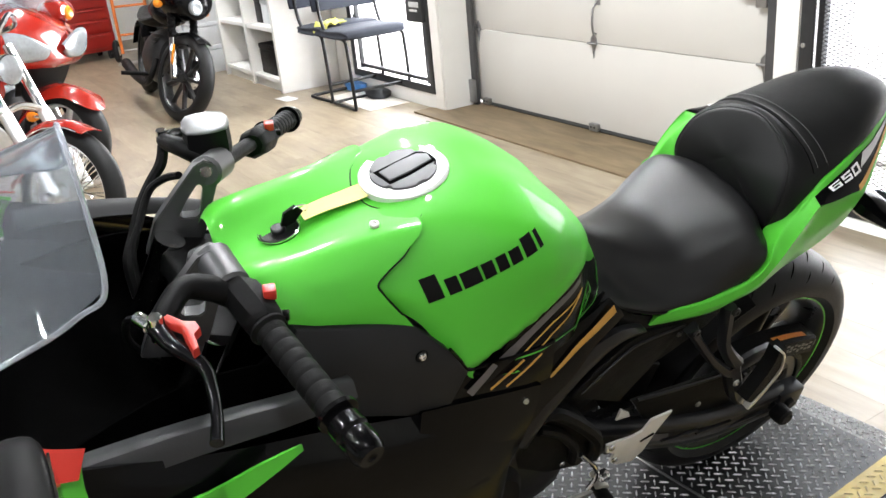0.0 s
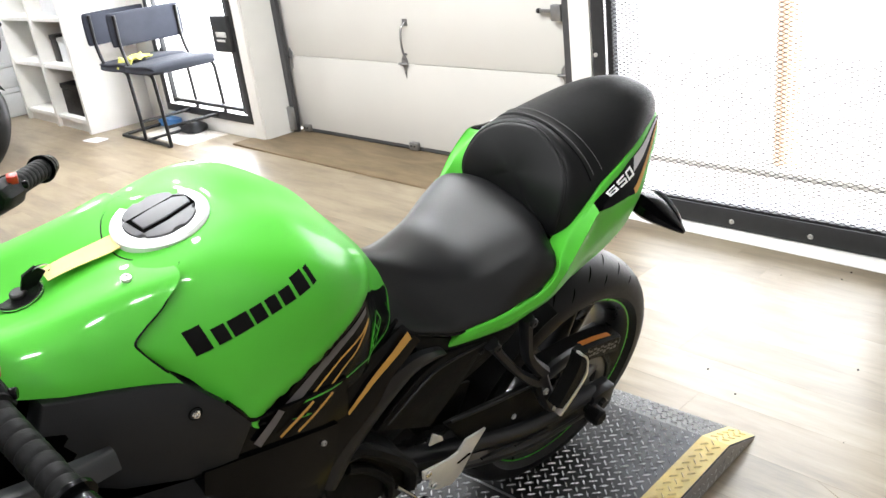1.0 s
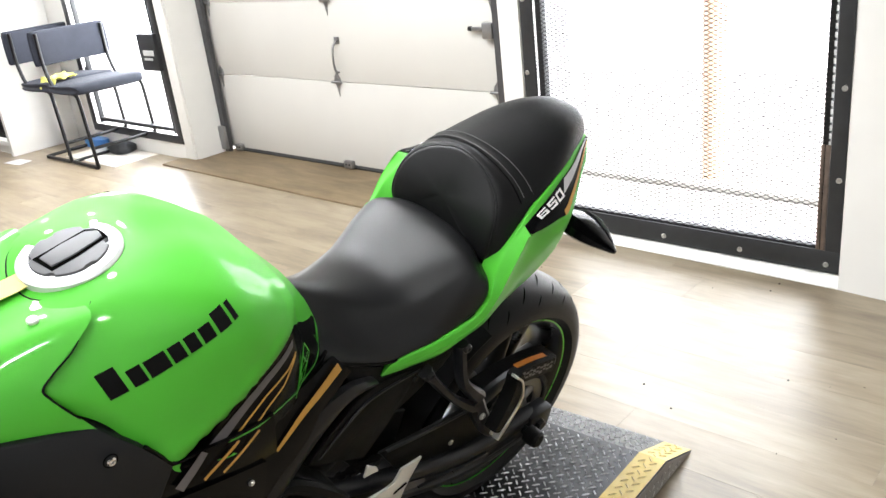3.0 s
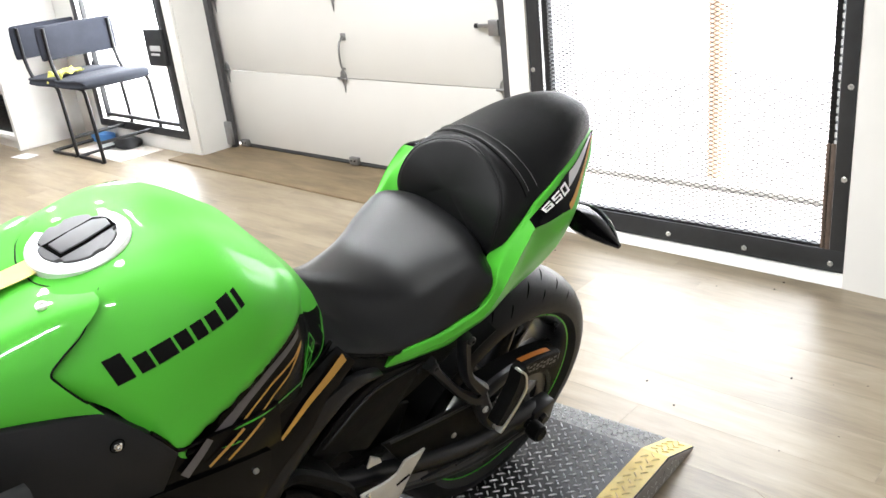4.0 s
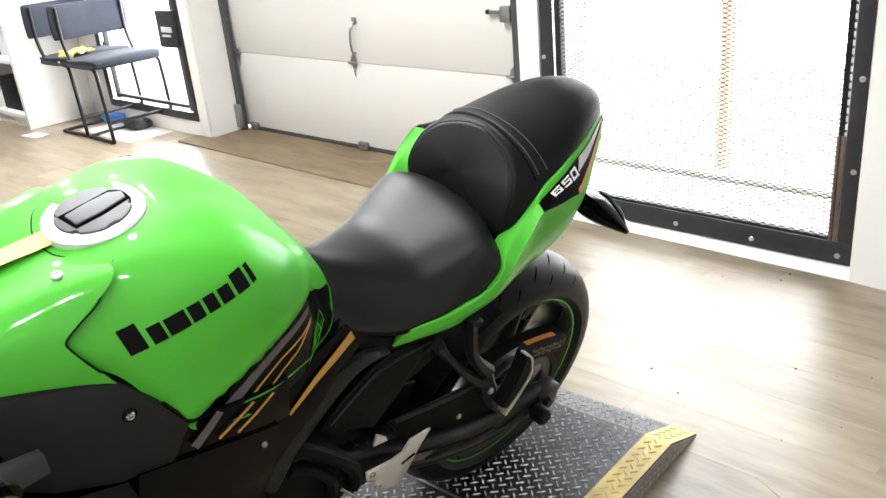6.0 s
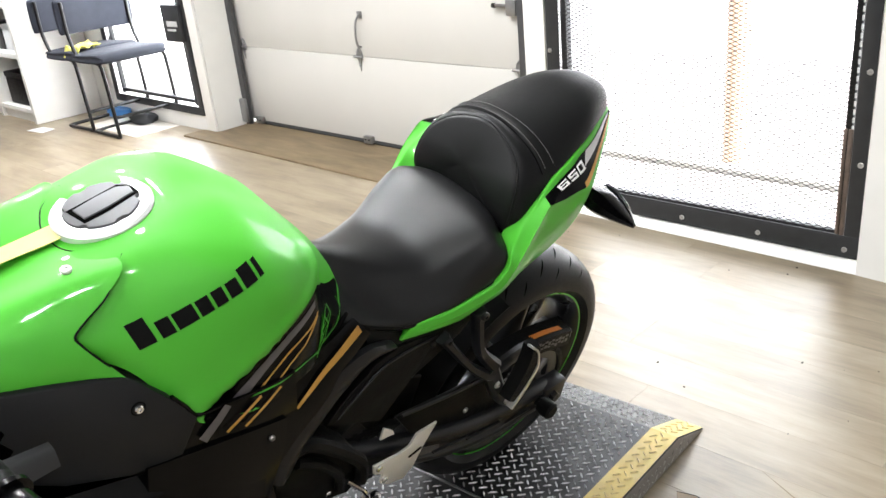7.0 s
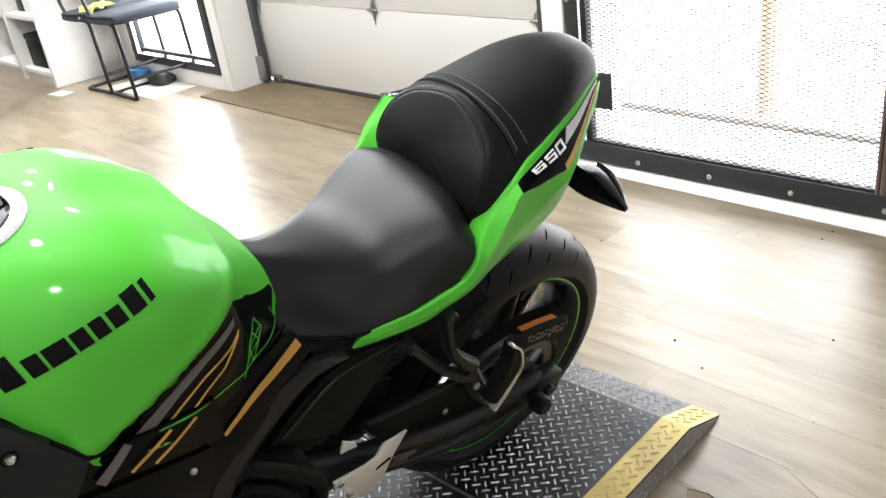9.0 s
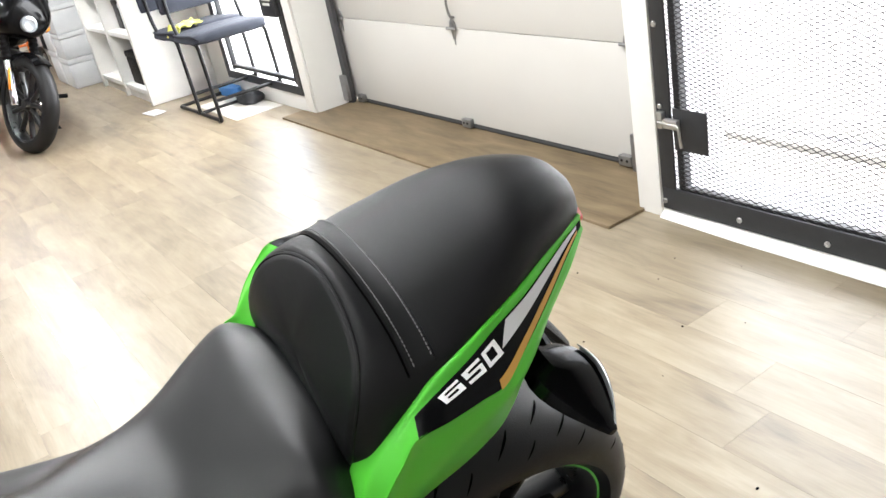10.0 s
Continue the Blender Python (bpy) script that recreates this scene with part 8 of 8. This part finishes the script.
    part("engine", lumpy([ring(-0.38, 0, 0.42, 0.10, 0.16), ring(-0.52, 0, 0.42, 0.17, 0.22), ring(-0.82, 0, 0.40, 0.18, 0.22), ring(-1.05, 0, 0.38, 0.12, 0.14)]), STEEL, r, "polished engine")
    part("rear_fender", loft([[(-1.60 + 0.35 * math.cos(a), v, 0.31 + 0.35 * math.sin(a) - abs(v) * 0.3) for v in (-0.12, -0.06, 0, 0.06, 0.12)] for a in (0.7, 1.2, 1.7, 2.3, 2.9)], 4, 4, thick=0.004), RED_PAINT, r)
    part("exhaust", tube([(-0.45, -0.15, 0.45), (-0.40, -0.20, 0.28), (-0.62, -0.22, 0.20), (-1.1, -0.23, 0.20), (-1.8, -0.23, 0.22)], [0.022, 0.022, 0.026, 0.042, 0.048], 12), CHROME, r)
    return r


red_cruiser()


def red_tourer():
    m = Matrix.Translation((-1.545, -2.69, 0.0)) @ Matrix.Rotation(radians(40), 4, 'Z') @ Matrix.Rotation(radians(-6), 4, 'X')
    r = root("red_tourer", m, "red touring motorcycle with a large front fairing", "motorcycle")
    simple_wheel(r, (0, 0, 0.29), 0.29, 0.065, 0.205, 10, "front_wheel", RUBBER, ALU)
    simple_wheel(r, (-1.70, 0, 0.31), 0.31, 0.09, 0.21, 10, "rear_wheel", RUBBER, ALU)
    for s in (1, -1):
        part("fork_leg", rod((0, s * 0.12, 0.29), (-0.16, s * 0.12, 0.66), 0.032), BLACK_PLASTIC, r)
        part("brake_disc", lathe([(s * 0.085, 0.07), (s * 0.085, 0.145), (s * 0.09, 0.145), (s * 0.09, 0.07)], (0, 0, 0.29), (0, 1, 0), 36, True), STEEL, r)
        part("brake_caliper", box((-0.15, s * 0.09 - 0.03, 0.26), (-0.08, s * 0.09 + 0.03, 0.38), 0.014), STEEL, r, "silver brake caliper")
        # headlight: a tapering clear lens set in the fairing, with a round reflector behind it
        hl = part("headlight", loft([[(0.040 - 0.50 * abs(v) ** 1.6 + du, s * (0.055 + v), lo + (hi - lo) * q) for q, du in ((0.0, -0.010), (0.12, 0.004), (0.5, 0.012), (0.88, 0.004), (1.0, -0.012))]
                                     for v, lo, hi in ((0.0, 0.775, 0.815), (0.03, 0.742, 0.832), (0.10, 0.735, 0.868), (0.18, 0.737, 0.893), (0.245, 0.765, 0.900), (0.262, 0.820, 0.898))], 4, 4, thick=0.003), LENS, r, "large clear headlight")
        part("reflector", lathe([(-0.010, 0.0), (0.004, 0.024), (0.022, 0.040), (0.024, 0.046), (0.018, 0.048)], (-0.010, s * 0.185, 0.815), (1, s * 0.35, 0), 24), CHROME, hl, "bright round reflector")
        mi = part("mirror_pod", lumpy([ring(-0.10, s * 0.27, 1.00, 0.03, 0.03), ring(-0.14, s * 0.31, 1.00, 0.09, 0.06), ring(-0.24, s * 0.33, 1.0, 0.10, 0.07), ring(-0.30, s * 0.33, 1.0, 0.06, 0.05)]), RED_PAINT, r, "red mirror housing")
        part("signal_lens", lathe([(0.0, 0.0), (0.012, 0.03), (0.0, 0.042), (-0.01, 0.042)], (-0.105, s * 0.31, 0.985), (1, s * 0.2, 0), 18), AMBER, mi, "orange turn signal lens")
    fd = part("fender", loft([[(0.312 * math.cos(a) - 0.03 * e * e * (a > 1.4), e * hw, 0.29 + 0.312 * math.sin(a) - e * e * d) for e in (-1, -0.85, -0.5, 0, 0.5, 0.85, 1)]
                              for a, hw, d in ((0.52, 0.012, 0.004), (0.62, 0.060, 0.016), (0.85, 0.105, 0.030), (1.15, 0.125, 0.045), (1.5, 0.130, 0.085), (1.85, 0.135, 0.135), (2.2, 0.135, 0.160))], 5, 4, thick=0.005), RED_PAINT, r, "glossy red front fender")
    part("fender_vent", tube([(0.13, -0.104, 0.520), (0.17, -0.106, 0.497), (0.19, -0.098, 0.482)], [0.003, 0.008, 0.002], 8), BLACK_PLASTIC, fd, "dark fender vent")
    part("fairing", loft([[(0.00 - 0.9 * v * v, v, 0.690 + abs(v) * 0.05) for v in (-0.27, -0.18, -0.09, 0, 0.09, 0.18, 0.27)], [(0.03 - 0.9 * v * v, v, 0.735 + abs(v) * 0.03) for v in (-0.31, -0.2, -0.10, 0, 0.10, 0.2, 0.31)], [(0.0 - 1.0 * v * v, v, 0.86 + abs(v) * 0.06) for v in (-0.33, -0.22, -0.11, 0, 0.11, 0.22, 0.33)],
                          [(-0.04 - 1.0 * v * v, v, 0.93 - abs(v) * 0.02) for v in (-0.32, -0.22, -0.11, 0, 0.11, 0.22, 0.32)], [(-0.12 - 1.0 * v * v, v, 1.00 - abs(v) * 0.1) for v in (-0.31, -0.2, -0.1, 0, 0.1, 0.2, 0.31)], [(-0.24 - v * v, v, 1.06 - abs(v) * 0.2) for v in (-0.30, -0.2, -0.1, 0, 0.1, 0.2, 0.30)]], 4, 4, thick=0.006), RED_PAINT, r, "glossy red front fairing")
    part("fairing_crease", tube([(-0.055 - 1.0 * v * v, v, 0.937 - abs(v) * 0.02) for v in (-0.28, -0.15, 0, 0.15, 0.28)], 0.004, 6), BLACK_PLASTIC, r, "dark fairing seam")
    part("lower_cowl", loft([[(-0.04 - 0.9 * v * v, v, 0.700) for v in (-0.22, -0.11, 0, 0.11, 0.22)], [(-0.07 - 0.9 * v * v, v, 0.64) for v in (-0.2, -0.1, 0, 0.1, 0.2)], [(-0.12 - 0.9 * v * v, v, 0.55) for v in (-0.18, -0.09, 0, 0.09, 0.18)]], 4, 4, thick=0.005), BLACK_PLASTIC, r, "black lower cowl")
    for s in (1, -1):
        part("side_fairing", loft([[(-0.10, s * 0.31, 0.90), (-0.09, s * 0.29, 0.78), (-0.12, s * 0.22, 0.69)], [(-0.25, s * 0.36, 0.95), (-0.28, s * 0.37, 0.78), (-0.3, s * 0.31, 0.55)], [(-0.55, s * 0.36, 0.95), (-0.6, s * 0.39, 0.75), (-0.6, s * 0.35, 0.45)]], 5, 5, thick=0.006), RED_PAINT, r, "glossy red side fairing")
        part("saddle_bag", lumpy([ring(-1.35, s * 0.34, 0.55, 0.08, 0.14), ring(-1.50, s * 0.36, 0.55, 0.12, 0.20), ring(-1.90, s * 0.36, 0.57, 0.12, 0.20), ring(-2.05, s * 0.34, 0.58, 0.08, 0.13)]), RED_PAINT, r)
    part("windscreen", loft([[(-0.16, v, 1.03 - v * v) for v in (-0.28, -0.14, 0, 0.14, 0.28)], [(-0.30, v, 1.22 - v * v) for v in (-0.28, -0.14, 0, 0.14, 0.28)], [(-0.42, v, 1.38 - v * v * 2) for v in (-0.22, -0.11, 0, 0.11, 0.22)]], 4, 4, thick=0.004), SMOKE, r, "clear touring windscreen")
    part("engine", lumpy([ring(-0.30, 0, 0.42, 0.20, 0.16), ring(-0.45, 0, 0.42, 0.36, 0.20), ring(-0.85, 0, 0.40, 0.36, 0.20), ring(-1.15, 0, 0.40, 0.2, 0.14)]), DARK_METAL, r)
    part("tank", lumpy([ring(-0.45, 0, 0.85, 0.16, 0.08), ring(-0.60, 0, 0.88, 0.19, 0.10), ring(-0.90, 0, 0.82, 0.17, 0.08)]), RED_PAINT, r)
    part("seat", lumpy([ring(-0.90, 0, 0.74, 0.14, 0.06), ring(-1.10, 0, 0.72, 0.2, 0.07), ring(-1.50, 0, 0.78, 0.2, 0.08), ring(-1.75, 0, 0.9, 0.2, 0.1)]), VINYL, r)
    return r


red_tourer()


def tool_chest():
    m = Matrix.Translation((-7.0, -1.72, 0)) @ Matrix.Rotation(radians(6), 4, 'Z')
    r = root("tool_chest", m, "glossy red rolling tool chest with two stacked cabinets", "tool chest")
    part("body", box((-0.28, -0.42, 0.10), (0.28, 0.42, 0.98), 0.012), TOOL_RED, r, "red steel lower cabinet")
    part("upper_body", box((-0.26, -0.40, 0.985), (0.24, 0.40, 1.42), 0.012), TOOL_RED, r, "red steel upper cabinet")
    for i, (z0, z1) in enumerate(((0.14, 0.30), (0.31, 0.45), (0.46, 0.58), (0.59, 0.70), (0.71, 0.82), (0.83, 0.95), (1.02, 1.14), (1.15, 1.26), (1.27, 1.38))):
        d = part("drawer", box((0.27 if z1 < 1 else 0.235, -0.38, z0), (0.295 if z1 < 1 else 0.26, 0.38, z1), 0.004), TOOL_RED, r)
        part("handle", rod((0.302 if z1 < 1 else 0.268, -0.34, z1 - 0.02), (0.302 if z1 < 1 else 0.268, 0.34, z1 - 0.02), 0.006), TOOL_RED, d, "red drawer pull")
    for x in (-0.22, 0.22):
        for y in (-0.35, 0.35):
            part("caster", lathe([(-0.02, 0), (-0.02, 0.05), (0.02, 0.05), (0.02, 0)], (x, y, 0.05), (0, 1, 0), 18), RUBBER, r)
    return r


tool_chest()


def hand_truck():
    m = Matrix.Translation((-6.25, -1.15, 0)) @ Matrix.Rotation(radians(-20), 4, 'Z')
    r = root("hand_truck", m, "orange steel hand truck standing upright", "hand truck")
    for s in (1, -1):
        part("rail", tube([(0.05, s * 0.17, 0.10), (0.02, s * 0.17, 0.6), (-0.04, s * 0.16, 1.15), (-0.10, s * 0.12, 1.28)], 0.017, 10), ORANGE_PAINT, r, "orange tube rail")
        w = part("wheel", lathe([(-0.03, 0.0), (-0.03, 0.05), (0.03, 0.05), (0.03, 0.0)], (-0.04, s * 0.24, 0.125), (0, 1, 0), 20), STEEL, r)
        part("tyre", lathe([(0.03 * math.sin(t), 0.095 + 0.03 * math.cos(t)) for t in np.linspace(-2.2, 2.2, 9)] + [(0, 0.05)], (-0.04, s * 0.24, 0.125), (0, 1, 0), 28, True), RUBBER, w)
    for z in (0.30, 0.60, 0.90):
        part("cross_bar", rod((0.03 - (z - 0.3) * 0.08, -0.17, z), (0.03 - (z - 0.3) * 0.08, 0.17, z), 0.013), ORANGE_PAINT, r)
    part("toe_plate", box((0.04, -0.22, 0.005), (0.26, 0.22, 0.013), 0.002), STEEL, r)
    part("axle", rod((-0.04, -0.26, 0.125), (-0.04, 0.26, 0.125), 0.010), STEEL, r)
    part("handle", tube([(-0.10, -0.12, 1.28), (-0.13, -0.06, 1.33), (-0.13, 0.06, 1.33), (-0.10, 0.12, 1.28)], 0.017, 10), ORANGE_PAINT, r)
    return r


hand_truck()


def metal_rack(m, label):
    r = root("storage_rack", m, label, "rack", "storage racks at the back")
    for x in (-0.7, 0.7):
        for y in (-0.2, 0.2):
            part("post", box((x - 0.02, y - 0.02, 0), (x + 0.02, y + 0.02, 1.8), 0.002), STEEL, r)
    for z in (0.12, 0.6, 1.1, 1.6):
        part("shelf_board", box((-0.68, -0.19, z), (0.68, 0.19, z + 0.03), 0.002), STEEL, r)
    return r


rack = metal_rack(pose(-6.15, -0.62, 0), "grey steel storage rack with cartons")
rack2 = copy_thing(rack, pose(-7.75, -3.2, 0, 0, 0, 90))
tagged(rack2, "grey steel storage rack against the end wall")
rng_c = random.Random(11)
for z in (0.15, 0.63, 1.13):
    x = -6.78
    while x < -5.6:
        w = rng_c.uniform(0.18, 0.34)
        h = rng_c.uniform(0.18, 0.36)
        mt_ = rng_c.choice([CARTON, CARTON, WHITE_BOX, BLACK_PLASTIC, TAG_YELLOW])
        ob = case((x, -0.78, z + 0.001), (x + w, -0.46, z + h), mt_, "carton stored on a steel rack", "carton")
        tagged(ob, group="cartons on the rack")
        x += w + 0.03
for z in (0.15, 0.63, 1.13):
    y = -3.82
    while y < -2.8:
        w = rng_c.uniform(0.18, 0.34)
        h = rng_c.uniform(0.18, 0.36)
        ob = case((-7.92, y, z + 0.001), (-7.6, y + w, z + h), rng_c.choice([CARTON, WHITE_BOX, BLACK_PLASTIC, TOOL_RED]), "carton stored on a steel rack", "carton")
        tagged(ob, group="cartons on the rack")
        y += w + 0.03

# torn seam in the floor covering beside the lift, and specks of grit
def ribbon_line(pts, widths, z):
    """A flat, tapering line on the floor."""
    ps = [Vector((x, y, z)) for x, y in pts]
    bm = bmesh.new()
    rows_ = []
    for i, p in enumerate(ps):
        d = (ps[min(i + 1, len(ps) - 1)] - ps[max(i - 1, 0)]).normalized()
        n_ = Vector((-d.y, d.x, 0)) * widths[i] / 2
        rows_.append((bm.verts.new(p + n_), bm.verts.new(p - n_)))
    for q, r_ in zip(rows_, rows_[1:]):
        bm.faces.new((q[0], q[1], r_[1], r_[0]))
    return bm


def floor_tear():
    r = root("floor_tear", pose(0, 0, 0), "torn and lifted seam in the vinyl floor", "tear", kind="structure")
    edge = [(2.972, -1.705), (3.015, -1.692), (3.059, -1.704), (3.111, -1.71), (3.195, -1.712), (3.286, -1.712), (3.426, -1.71)]
    lip = [(2.974, -1.709), (3.009, -1.759), (3.081, -1.804), (3.165, -1.858)]
    part("torn_patch", plate([(x, y, 0.0009) for x, y in edge + lip[::-1]], (0, 0, 1), 0.0006, 0), TORN, r, "bare tan backing in the tear", 0)
    part("crack", ribbon_line(edge, [0.002, 0.003, 0.0045, 0.003, 0.0025, 0.003, 0.002], 0.0014), GROOVE, r, "dark crack line", 0)
    part("lifted_lip", ribbon_line(lip, [0.001, 0.003, 0.003, 0.001], 0.0016), BOARD, r, "lifted brown edge", 0)
    part("scratch", ribbon_line([(3.094, -1.516), (3.191, -1.564), (3.28, -1.617), (3.385, -1.69)], [0.001, 0.004, 0.005, 0.002], 0.0007), BOARD, r, "long brown scratch", 0)
    part("crack", ribbon_line([(2.934, -1.944), (2.964, -1.94), (3.005, -1.962)], [0.001, 0.004, 0.003], 0.0012), GROOVE, r, "dark crack line", 0)


floor_tear()
gr = bmesh.new()
rng_g = random.Random(21)
for _ in range(80):
    x, y = rng_g.uniform(1.4, 4.6), rng_g.uniform(-2.6, -0.35)
    if 2.05 < x < 2.98 and y < -1.38:
        continue
    k = rng_g.uniform(0.0015, 0.004)
    bmesh.ops.create_icosphere(gr, subdivisions=1, radius=k, matrix=Matrix.Translation((x, y, k * 0.4)) @ Matrix.Diagonal((1, rng_g.uniform(0.6, 1.6), 0.6, 1)))
grit = thing("grit", gr, GROOVE, "dark specks of grit on the floor", "grit", kind="stuff", smooth=0)

# ---- floor planks ----
def planks():
    pw, pl, gap = 0.178, 1.22, 0.0003
    near = bmesh.new()
    add_box(near, (0, 0, -0.0055), (pl - gap, pw - gap, 0.0))
    es = [e for e in near.edges if all(abs(v.co.z) < 1e-6 for v in e.verts)]
    bmesh.ops.bevel(near, geom=es, offset=0.0003, segments=1, affect='EDGES')
    me = bpy.data.meshes.new("plank")
    near.to_mesh(me)
    near.free()
    me.materials.append(PLANK)
    far = bmesh.new()
    rng = random.Random(4)
    count = 0
    for j in range(int((WALL_Y - Y0) / pw) + 2):
        y = WALL_Y - (j + 1) * pw
        off = rng.uniform(0, pl)
        x = X0 - off
        while x < X1:
            if x > max(-2.6, X0) and x + pl < X1 and y > -4.4 and count < 295:
                ob = new("plank", me)
                ob.parent = floor
                ob.location = (x, y, 0)
                count += 1
            else:
                add_box(far, (max(x, X0), y, -0.0055), (min(x + pl - gap, X1), y + pw - gap, 0.0))
            x += pl
    fp = part("far_planks", far, PLANK_FAR, floor, "pale oak vinyl planks", 0)
    tagged(fp, kind="stuff")


planks()
